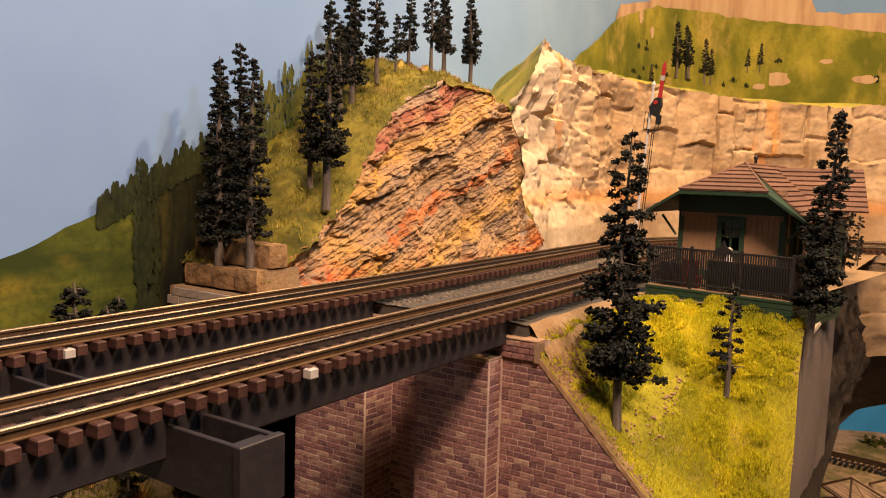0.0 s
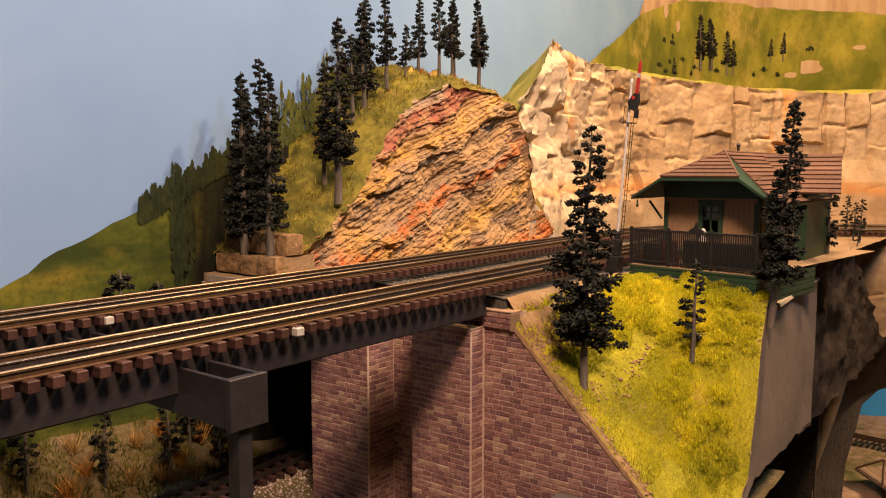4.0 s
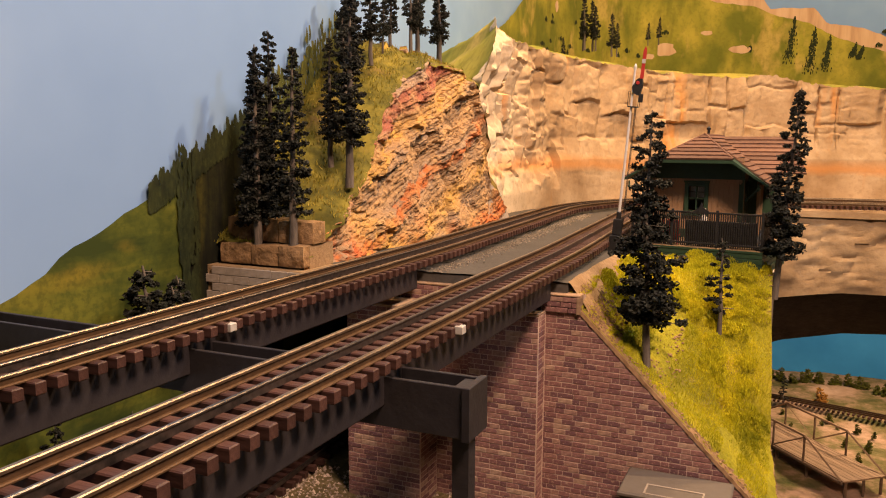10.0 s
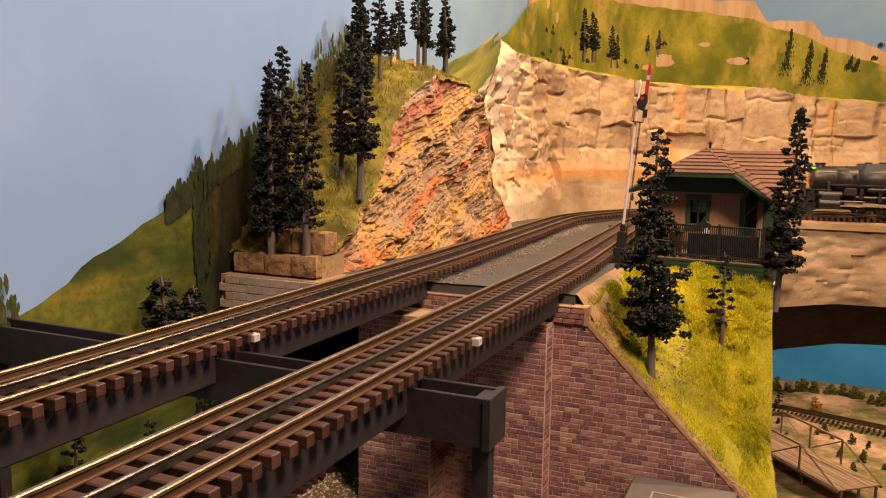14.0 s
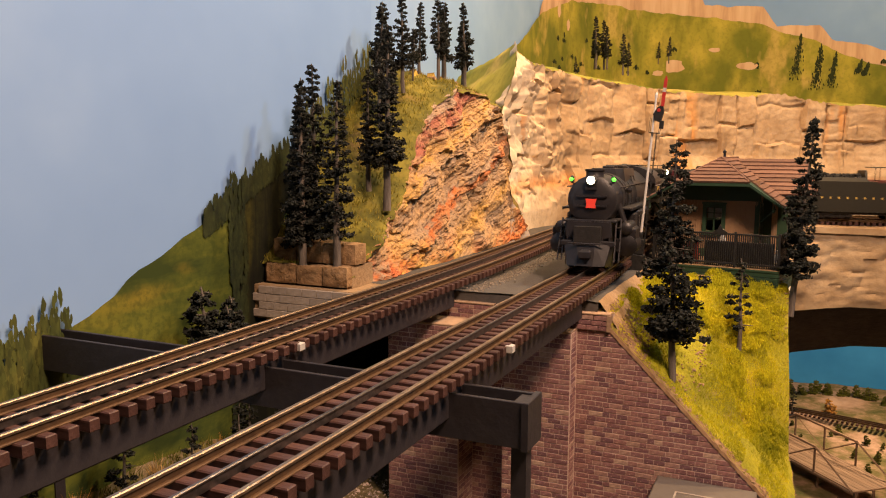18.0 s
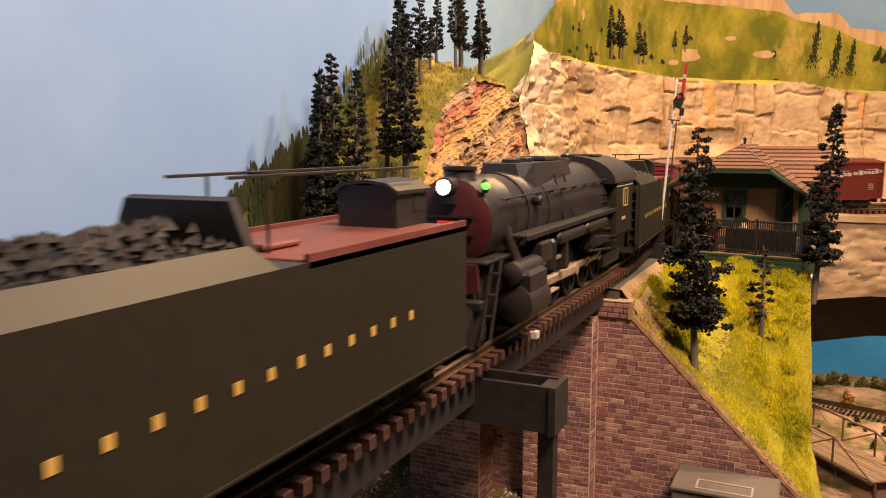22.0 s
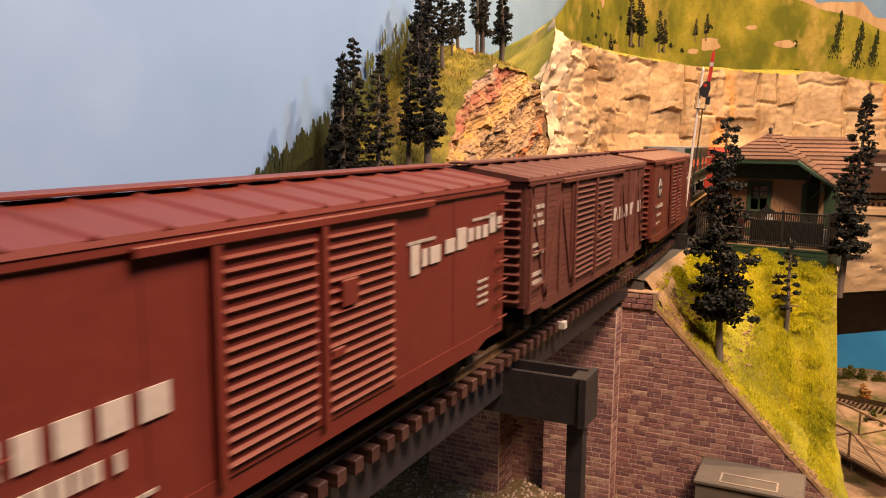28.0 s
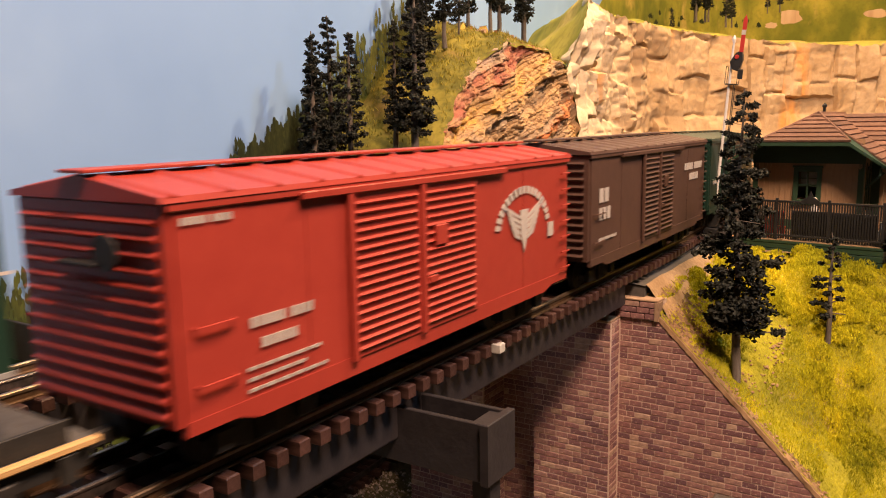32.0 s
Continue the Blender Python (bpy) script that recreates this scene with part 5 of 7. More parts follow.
crate = thing("long_bench", "long black bench behind the fence", "bench", on_platform(84, 10), -8)
part("back", Shape().box(-34, 33, 0, 1.6, 1.5, 25, 0.4), M["iron"], crate)
part("seat", Shape().box(-32, 32, 1.6, 9, 9, 11, 0.4), M["iron"], crate)
for x in (-31, -1, 29.5):
    part("leg", Shape().box(x, x + 1.5, 0.3, 8, 0, 9, 0.2), M["iron"], crate)
barrel = thing("milk_can", "grey metal can at the platform corner", "can", on_platform(117, 30), 0)
part("can", Shape().lathe([(0, 3.6), (10, 3.6), (13, 2), (15, 2), (15.5, 2.6), (17, 2.4)], "z", 14), M["silver"], barrel, smooth=40)

figure = part("figurine", Shape().lathe([(0, 3.2), (1, 3.0), (14, 2.2), (18, 3.4), (26, 3.9), (29, 2.0), (30.5, 1.4), (32, 2.4), (35, 2.3), (36.5, 0.8)], "z", 12), M["white"], smooth=50, at=on_platform(66.5, 15))
tagged(figure, "small pale painted figurine behind the platform fence", "figurine")

# ---- station house: a clipped gable faces the bridge, a cross wing behind ----
station = thing("station_house", "small buff station house with green trim and shingled roof", "building", (43, 276, -6.5), -2)
wall = Shape()
for b in ((0, 38, 0, 4, 0, 84), (56, 92, 0, 4, 0, 84), (38, 56, 0, 4, 0, 28), (38, 56, 0, 4, 55, 84)):
    wall.box(*b)
front = part("wall", wall, M["cream_paint"], station, "buff boarded wall")
right = part("wall", Shape().box(88, 92, 4, 30, 0, 68).box(88, 92, 46, 70, 0, 68).box(88, 92, 30, 46, 0, 20).box(88, 92, 30, 46, 56, 68).box(88, 92, 70, 150, 0, 68), M["cream_paint"], station, "buff boarded wall")
part("wall", Shape().box(0, 4, 4, 150, 0, 68), M["cream_paint"], station, "buff boarded wall")
part("wall", Shape().box(0, 92, 146, 150, 0, 84), M["cream_paint"], station, "buff boarded wall")
part("floor_slab", Shape().box(4, 88, 4, 146, 0, 1), M["wood"], station)
batten = Shape().box(0, 0.9, -0.7, 0, 9, 62).mesh("batten")
batten.materials.append(M["cream_paint"])
for k in range(18):
    x = 3 + 5 * k
    if not 33 < x < 60:
        part("batten", batten, None, front).location[0] = x * U
for x0 in (-1.2, 88.6):
    part("corner_board", Shape().box(x0, x0 + 4.6, -1.4, 4, 0, 68, 0.3), M["green_paint"], station, "dark green corner board")
part("base_board", Shape().box(0, 92, -1.2, 0, 0, 9, 0.3), M["green_paint"], station, "dark green base board")
part("frieze", Shape().prism([(-2, 62), (94, 62), (94, 70), (76, 84), (14, 84), (-2, 72)], "y", -1.6, 0), M["green_paint"], station, "dark green frieze")
tooth = Shape().prism([(0, 62), (3.4, 62), (3.4, 59), (1.7, 56.6), (0, 59)], "y", -1.4, 0).mesh("scallop")
tooth.materials.append(M["cream_paint"])
for k in range(25):
    part("scallop", tooth, None, front).location[0] = (0.6 + 3.65 * k) * U
win = part("window_frame", Shape().box(35, 39, -2, 2, 25, 58, 0.3).box(55, 59, -2, 2, 25, 58, 0.3).box(39, 55, -2, 2, 54, 58, 0.3).box(39, 55, -2, 2, 25, 28.5, 0.3).box(34, 60, -2.6, 1, 58, 60, 0.3), M["green_paint"], station, "green window frame")
part("sill", Shape().box(34, 60, -3.6, 0, 23.4, 25.2, 0.3), M["green_paint"], win)
for b in ((46.2, 47.8, 28.5, 54), (39, 55, 41, 42.4), (39, 46.2, 47.8, 48.6), (47.8, 55, 47.8, 48.6)):
    part("glazing_bar", Shape().box(b[0], b[1], -0.6, 1, b[2], b[3]), M["green_paint"], win)
for x0, x1 in ((39, 46.2), (47.8, 55)):
    for z0, z1 in ((28.5, 41), (42.4, 47.8), (48.6, 54)):
        ob = part("pane", Shape().box(x0, x1, 0.2, 0.5, z0, z1), M["glass"], win)
        ob.visible_shadow = False
side = part("window_frame", Shape().box(91, 93.6, 28, 31, 18, 58, 0.3).box(91, 93.6, 45, 48, 18, 58, 0.3).box(91, 93.6, 31, 45, 55, 58, 0.3).box(91, 93.6, 31, 45, 18, 21, 0.3).box(91.4, 93, 37.4, 38.6, 21, 55), M["green_paint"], station, "green window frame")
ob = part("pane", Shape().box(91.8, 92.1, 31, 45, 21, 55), M["glass"], side)
ob.visible_shadow = False
for y in (8, 24, 52, 68):
    part("wall_panel", Shape().box(92, 92.8, y, y + 3, 6, 62, 0.2), M["green_paint"], station, "green wall strip")

# roof, with courses of shingles
EL, ER, RI = (-21, 63), (119, 58), (49, 107)  # left eave, right eave, ridge: x, z
zc = 82.0
xl = EL[0] + (RI[0] - EL[0]) * (zc - EL[1]) / (RI[1] - EL[1])
xr = ER[0] + (RI[0] - ER[0]) * (zc - ER[1]) / (RI[1] - ER[1])
y0, y1, ya = -36, 190, 26
roof = part("roof", Shape().add([(EL[0], y0, EL[1]), (xl, y0, zc), (xr, y0, zc), (ER[0], y0, ER[1]), (RI[0], ya, RI[1]), (RI[0], y1, RI[1]), (EL[0], y1, EL[1]), (ER[0], y1, ER[1]),
                                 (EL[0], y0, EL[1] - 2.5), (xl, y0, zc - 3), (xr, y0, zc - 3), (ER[0], y0, ER[1] - 2.5), (RI[0], ya, RI[1] - 3), (RI[0], y1, RI[1] - 3), (EL[0], y1, EL[1] - 2.5), (ER[0], y1, ER[1] - 2.5)],
                                [(0, 1, 4, 5, 6), (1, 2, 4), (2, 3, 7, 5, 4), (8, 14, 13, 12, 9), (9, 12, 10), (10, 12, 13, 15, 11), (0, 8, 9, 1), (1, 9, 10, 2), (2, 10, 11, 3), (3, 11, 15, 7), (7, 15, 13, 5), (5, 13, 14, 6), (6, 14, 8, 0)]),
            M["green_paint"], station, "dark green roof boards")


def courses(a, b, c, d, n):
    """Lapped shingle courses between the eave a-b and the upper edge d-c."""
    a, b, c, d = (Vector(p) for p in (a, b, c, d))
    up = (b - a).cross(d - a).normalized()
    up = up if up.z > 0 else -up
    for k in range(n):
        t0, t1 = k / n, min(1.0, (k + 1.12) / n)
        p, q = a + (d - a) * t0, b + (c - b) * t0
        r, s = b + (c - b) * t1, a + (d - a) * t1
        v = [p + up * 0.5, q + up * 0.5, r + up * 0.3, s + up * 0.3, p + up * 2.3, q + up * 2.3, r + up * 0.9, s + up * 0.9]
        part("shingle_course", Shape().add([tuple(x) for x in v], [(0, 1, 2, 3), (4, 5, 6, 7), (0, 1, 5, 4), (1, 2, 6, 5), (2, 3, 7, 6), (3, 0, 4, 7)]), M["roof"], roof, "brown shingles")


courses((xl, y0, zc), (xr, y0, zc), (RI[0] + 0.5, ya, RI[1]), (RI[0] - 0.5, ya, RI[1]), 7)
courses((ER[0], y0, ER[1]), (ER[0], 70, ER[1]), (RI[0], 70, RI[1]), (RI[0], ya, RI[1]), 12)
courses((ER[0], 70, ER[1]), (ER[0], y1, ER[1]), (RI[0], y1, RI[1]), (RI[0], 70, RI[1]), 12)
courses((EL[0], y0, EL[1]), (EL[0], y1, EL[1]), (RI[0], y1, RI[1]), (RI[0], ya, RI[1]), 12)
courses((ER[0] + 30, 62, 66), (RI[0] + 20, 62, 66), (RI[0] + 8, 128, 106), (ER[0] + 14, 128, 106), 9)
part("ridge_cap", Shape().tube((RI[0], ya - 3, RI[1] + 1), (RI[0], y1, RI[1] + 1), 1.3, n=6), M["roof"], station)
for a, b in (((xl, y0, zc), (RI[0], ya, RI[1])), ((xr, y0, zc), (RI[0], ya, RI[1]))):
    part("hip_cap", Shape().tube((a[0], a[1], a[2] + 1.6), (b[0], b[1], b[2] + 1.6), 1.2, n=6), M["roof"], station)
wing = part("wing_wall", Shape().box(92, 118, 66, 150, 0, 64), M["green_paint"], station, "dark green cross wing")
part("wing_gable", Shape().prism([(66, 64), (190, 64), (128, 101)], "x", 94, 112), M["green_paint"], station, "green gable boards")
for x, y in ((-17, -30), (109, -30)):
    part("eave_bracket", Shape().tube((x + (14 if x < 0 else -14), -2, 40), (x, -2, 58 if x < 0 else 55), 1.2, n=6), M["green_paint"], station, "green eave bracket")
    part("finial", Shape().lathe([(0, 0.4), (2, 1.6), (4, 1.0), (8, 0.8)], "z", 8, (x, y, 52)), M["green_paint"], station)
for x, y in ((106, 20), (106, 60)):
    part("porch_post", Shape().box(x - 1.6, x + 1.6, y - 1.6, y + 1.6, 0, 62, 0.3), M["cream_paint"], station, "cream porch post")
    part("post_brace", Shape().tube((x, y, 46), (x, y + 12, 60), 1.0, n=6), M["green_paint"], station)
vent = thing("roof_vent", "small dark vent pipe on the station roof", "vent", (92, 345, 98))
part("pipe", Shape().lathe([(0, 1.4), (9, 1.4), (9.5, 2.2), (11, 2.2), (13, 0.4)], "z", 10), M["iron"], vent)

# ---- semaphore signal ----
signal = thing("semaphore_signal", "silver semaphore signal with a ladder and red blade", "signal", (21.5, 204, -14))
signal.rotation_euler[1] = radians(4.3)
signal.scale[2] = 1.03
part("base_box", Shape().box(-6, 6, -6, 6, -4, 14, 0.8), M["iron"], signal, "black base box")
part("motor_box", Shape().box(-4.2, 4.2, -4.2, 4.2, 14, 30, 0.8), M["iron"], signal, "black motor case")
part("collar", Shape().lathe([(30, 2.6), (36, 2.6), (37, 2.0)], "z", 12), M["iron"], signal)
part("mast", Shape().tube((0, 0, 30), (0, 0, 172), 1.5, 1.0, 10), M["silver"], signal, "silver mast", 40)
part("finial", Shape().lathe([(172, 1.3), (175, 1.6), (178, 0.3)], "z", 8), M["silver"], signal)
ladder = part("ladder", Shape().tube((4.5, -2.6, 20), (4.5, -2.6, 138), 0.35, n=5).tube((4.5, 2.6, 20), (4.5, 2.6, 138), 0.35, n=5), M["iron"], signal, "thin dark ladder")
for k in range(24):
    part("rung", Shape().tube((4.5, -2.6, 22 + 4.9 * k), (4.5, 2.6, 22 + 4.9 * k), 0.28, n=4), M["iron"], ladder)
cage = part("landing", Shape().box(-3, 7, -4, 4, 137, 138, 0.2), M["iron"], signal, "small dark landing")
for x in (-3, 7):
    part("handrail", Shape().tube((x, -4, 138), (x, -4, 152), 0.3, n=5).tube((x, 4, 138), (x, 4, 152), 0.3, n=5).tube((x, -4, 152), (x, 4, 152), 0.3, n=5), M["iron"], cage)
part("head", Shape().prism([(1, 150), (7, 148), (9.4, 158), (8, 166), (3, 163), (-1, 156)], "y", -3, 2), M["iron"], signal, "dark signal head")
part("lens", Shape().lathe([(-4, 1.6), (-3, 1.9)], "y", 10, (4.5, 0, 160)), M["red"], signal, "red lens")
part("counterweight", Shape().box(7, 11, -3.4, -2, 142, 150, 0.4), M["iron"], signal)
blade = part("blade", Shape().prism([(6, 164), (9.4, 164), (10, 190), (8.4, 194), (6.6, 190)], "y", -3.6, -2.8), M["red"], signal, "red semaphore blade")
part("stripe", Shape().prism([(6.3, 178), (9.8, 178), (9.9, 182), (6.4, 182)], "y", -3.9, -3.6), M["white"], blade, "white stripe")

# ---- tents and clutter on the hilltop camp ----
for x, y, col, lab in ((-252, 220, "canvas", "yellow canvas tent on the hilltop"), (-258, 244, "red", "red tent on the hilltop"), (-250, 266, "canvas", "yellow canvas tent on the hilltop"), (-256, 310, "red", "red tent among the hilltop pines")):
    t = thing("tent", lab, "tent", (x, y, 196), 70, "camp tents")
    t.scale = (0.6, 0.6, 0.6)
    part("canvas", Shape().prism([(-8, 0), (8, 0), (0, 13)], "y", -9, 9), M[col], t)
    part("ridge_pole", Shape().tube((0, -11, 13), (0, 11, 13), 0.5, n=5), M["wood"], t)
for k, (y, z) in enumerate(((232, 197), (280, 196), (296, 196))):
    lg = thing("log", "weathered log beside the camp", "log", (-236, y, z - 5), 80, "camp logs")
    part("log", Shape().tube((0, -9, 2), (0, 9, 2), 2.2, n=8), M["wood"], lg)

# ---- things on the track bed and by the abutment ----
box = thing("relay_box", "small dark relay box between the tracks", "box", (-57, 546, -20))
part("case", Shape().box(-4, 4, -3, 3, 0, 8, 0.6), M["iron"], box)
part("lid", Shape().box(-4.6, 4.6, -3.6, 3.6, 8, 9.4, 0.4), M["iron"], box)
panel = thing("control_box", "flat grey control box in front of the brick wall", "box", (119, -30, -215))
part("body", Shape().box(-36, 36, -22, 22, 0, 60, 1.2), M["grey_plastic"], panel)
lidp = part("lid", Shape().box(-37.5, 37.5, -23.5, 23.5, 60, 64, 1.2), M["grey_plastic"], panel)
part("inset_frame", Shape().box(-20, 20, -21, -19.4, 63.8, 64.6).box(-20, 20, -5, -3.4, 63.8, 64.6).box(-20, -18.6, -19.4, -5, 63.8, 64.6).box(18.6, 20, -19.4, -5, 63.8, 64.6), M["concrete"], lidp, "pale inset rim")
knob = thing("plastic_post", "short white plastic post beside the control box", "post", (172, -36, -215))
part("post_body", Shape().lathe([(0, 9), (50, 9), (58, 7), (60, 3)], "z", 14), M["white"], knob, smooth=40)
gr = Shape()
rnd = random.Random(31)
for i in range(5200):
    side = rnd.random()
    y = rnd.uniform(0, 640)
    h = -0.06 * max(0, min(1, (y - 40) / 180)) * (y - 130) if y > 130 else 0
    x = h + (rnd.gauss(-30, 5) if side < 0.4 else rnd.gauss(-84, 5) if side < 0.8 else rnd.gauss(-142, 5))
    r = rnd.uniform(0.5, 1.4)
    k, z = len(gr.v), bed(x, y) - 6
    gr.v += [(x + r, y, z), (x - r * .6, y + r * .8, z), (x - r * .6, y - r * .8, z), (x, y, z + r * 1.1)]
    gr.f += [(k, k + 1, k + 3), (k + 1, k + 2, k + 3), (k + 2, k, k + 3)]
tagged(part("ballast", plain_mesh("ballast", gr), M["pebble"]), "loose grey ballast along the tracks", "gravel", kind="stuff")
gr = Shape()
for i in range(500):
    x, y, r = rnd.uniform(24, 66), abs(rnd.gauss(0, 40)), rnd.uniform(0.8, 2.6)
    k, z = len(gr.v), hill_z(x, y)
    gr.v += [(x + r, y, z), (x - r * .6, y + r * .8, z), (x - r * .6, y - r * .8, z), (x, y, z + r * 1.0)]
    gr.f += [(k, k + 1, k + 3), (k + 1, k + 2, k + 3), (k + 2, k, k + 3)]
tagged(part("rubble", plain_mesh("rubble", gr), M["tan_pebble"]), "tan rubble at the top of the wing wall", "gravel", kind="stuff")

# ---- timber bridge on the lower level ----
trestle = thing("timber_bridge", "brown timber truss bridge on the lower level", "bridge", (348, 1133, -575), 40)
for k in range(18):
    part("deck_plank", Shape().box(-52 + 5.8 * k, -46.6 + 5.8 * k, 0, 400, -3, 0.3 * (k % 2), 0.2), M["wood"], trestle, "weathered plank")
for x in (-55, 55):
    part("lower_chord", Shape().box(x - 2, x + 2, 0, 400, -7, -2, 0.3), M["dark_wood"], trestle, "brown chord")
    part("top_chord", Shape().box(x - 1.6, x + 1.6, 110, 300, 52, 57, 0.3), M["wood"], trestle, "brown chord")
    for a, b in ((4, 110), (396, 300)):
        part("end_post", Shape().tube((x, a, 0), (x, b, 54), 2.6, n=4), M["wood"], trestle)
    for y in (110, 205, 300):
        part("truss_post", Shape().box(x - 1.6, x + 1.6, y - 1.6, y + 1.6, -6, 54, 0.2), M["dark_wood"], trestle)
    for a, b in ((110, 205), (300, 205)):
        part("brace", Shape().tube((x, a, 52), (x, b, 0), 1.6, n=4), M["wood"], trestle)
for y in (2, 110, 205, 300):
    for x in (-44, 0, 44):
        part("trestle_post", Shape().tube((x, y, -60), (x, y, -4), 3, n=7), M["dark_wood"], trestle)
rnd = random.Random(77)
for i in range(30):
    x, y = 90 + 17 * i + rnd.uniform(-6, 6), 1905 + rnd.uniform(-20, 30)
    tree("bush", (x, y, -618), "olive bush on the far shore", (0, 0), 40 * i, rnd.uniform(0.9, 1.7), "shore bushes", "bush", "shrub")
for i in range(24):
    x, y = rnd.uniform(180, 560), rnd.uniform(1250, 1600)
    if abs((x - 348) * math.cos(radians(40)) + (y - 1133) * math.sin(radians(40))) > 75:
        tree("bush", (x, y, -614), "olive bush beside the timber bridge", (0, 0), 40 * i, rnd.uniform(0.5, 1.1), "lower bushes", "bush", "shrub")
tree("bush", (284, 1700, -610), "orange autumn shrub beside the lower track", (0, 0), 10, 1.8, "lower bushes", "autumn", "shrub")
tree("small", (190, 1650, -606), "thin brown pine beside the lower track", (0, 0), 10, 1.0, "lower pines")

curtain = thing("window_blind", "pale blind inside the station window", "blind", (43, 276, -6.5), -2)
part("blind", Shape().box(40, 54, 6, 6.6, 40, 54, 0.1), M["white"], curtain)
table = thing("desk", "small brown desk inside the station", "desk", (43, 276, -6.5), -2)
part("desk_top", Shape().box(34, 60, 10, 24, 26, 28, 0.4), M["wood"], table)
for x in (35, 57):
    part("leg", Shape().box(x, x + 2, 11, 23, 1, 26, 0.2), M["wood"], table)


# ---- rolling stock; every vehicle runs along its own y, its front at y = 0 ----
PAINT = {
    "loco_black": material("satin_black_engine_paint", [(0.012, 0.011, 0.012), (0.026, 0.023, 0.024)], 0.40, 0.0, 160, 25, 0.12, spec=0.5),
    "tender_green": material("dark_olive_tender_paint", [(0.014, 0.013, 0.009), (0.021, 0.019, 0.013)], 0.5, 0.0, 160, 12, 0.06, spec=0.35),
    # maroon tint puts reflected red light into the engine front's colour
    "red_lit_front": material("black_front_tinted_by_red_light", [(0.045, 0.010, 0.014), (0.07, 0.016, 0.02)], 0.45, 0, 160, 25, 0.1),
    "crimson": material("crimson_end_paint", [(0.15, 0.018, 0.028), (0.20, 0.026, 0.038)], 0.45, 0, 160, 20, 0.06),
    "tuscan": material("tuscan_red_deck", [(0.10, 0.03, 0.025), (0.15, 0.05, 0.04)], 0.6, 0, 200, 30, 0.1),
    "steel": material("worn_steel_rods", [(0.36, 0.27, 0.20), (0.52, 0.41, 0.31)], 0.45, 0.45, 200, 40, 0.1),
    "coal": material("black_coal", [(0.006, 0.006, 0.006), (0.022, 0.022, 0.023)], 0.6, 0.0, 300, 60, 0.6, 0.5, island=True, spec=0.35),
    "gold": material("gold_lettering", [(0.42, 0.28, 0.06), (0.50, 0.35, 0.10)], 0.55, 0, 200, 30, 0.05),
    "letter": material("white_lettering", [(0.34, 0.31, 0.29), (0.46, 0.42, 0.39)], 0.6, 0, 300, 60, 0.05),
    "under": material("black_underframe", [(0.014, 0.013, 0.012), (0.03, 0.027, 0.024)], 0.6, 0.1, 200, 40, 0.3),
    "brown_car": material("brown_boxcar_paint", [(0.100, 0.044, 0.029), (0.132, 0.060, 0.040)], 0.55, 0, 160, 14, 0.06),
    "dark_car": material("dark_brown_boxcar_paint", [(0.060, 0.032, 0.024), (0.084, 0.044, 0.032)], 0.55, 0, 160, 14, 0.06),
    "oxide_car": material("oxide_red_boxcar_paint", [(0.098, 0.018, 0.013), (0.126, 0.024, 0.018)], 0.5, 0, 160, 14, 0.06),
    "wood_car": material("red_brown_wood_sheathing", [(0.079, 0.026, 0.021), (0.116, 0.041, 0.032)], 0.6, 0, 200, 20, 0.2, stretch=(1, 0.2, 1)),
    "mineral_car": material("mineral_red_boxcar_paint", [(0.095, 0.023, 0.016), (0.125, 0.034, 0.022)], 0.5, 0, 160, 14, 0.06),
    "red_car": material("bright_red_boxcar_paint", [(0.26, 0.030, 0.021), (0.31, 0.040, 0.027)], 0.45, 0, 160, 14, 0.06),
    "trailer": material("green_trailer_paint", [(0.008, 0.026, 0.017), (0.012, 0.032, 0.022)], 0.4, 0, 160, 10, 0.04),
    "trailer_roof": material("pale_trailer_roof", [(0.27, 0.27, 0.27), (0.34, 0.34, 0.34)], 0.4, 0.3, 160, 10, 0.04),
    "deck_wood": material("pale_deck_boards", [(0.42, 0.24, 0.09), (0.56, 0.35, 0.15)], 0.7, 0, 200, 30, 0.3, 0.15, stretch=(1, 0.15, 1)),
    "rubber": material("black_rubber", [(0.015, 0.015, 0.015), (0.03, 0.03, 0.03)], 0.8, 0, 300, 40, 0.2),
}
GLOW = {"lamp": glowing("lit_headlight", (1.0, 0.80, 0.52), 8.0), "green": glowing("lit_green_marker", (0.10, 1.0, 0.05), 3.0), "plate": glowing("lit_red_plate", (0.70, 0.05, 0.03), 0.18)}


def wheel_shape(r, x, thick, spokes=0):
    """A flanged wheel on an axle along x, at the height of its hub."""
    s = Shape().lathe([(x - thick, r * 0.72), (x - thick, r), (x + thick, r), (x + thick, r * 0.80)] if spokes else [(x - thick, 1.0), (x - thick, r), (x + thick, r * 0.98), (x + thick * 0.4, r * 0.55), (x + thick, 1.5)], "x", 20)
    if spokes:
        s.f = s.f[2:]
        s.lathe([(x - thick, r * 0.22), (x + thick * 1.1, r * 0.20)], "x", 12)
        for k in range(spokes):
            a = 2 * math.pi * k / spokes
            s.tube((x, r * 0.15 * math.cos(a), r * 0.15 * math.sin(a)), (x, r * 0.85 * math.cos(a), r * 0.85 * math.sin(a)), r * 0.075, r * 0.05, 5, False)
    return s


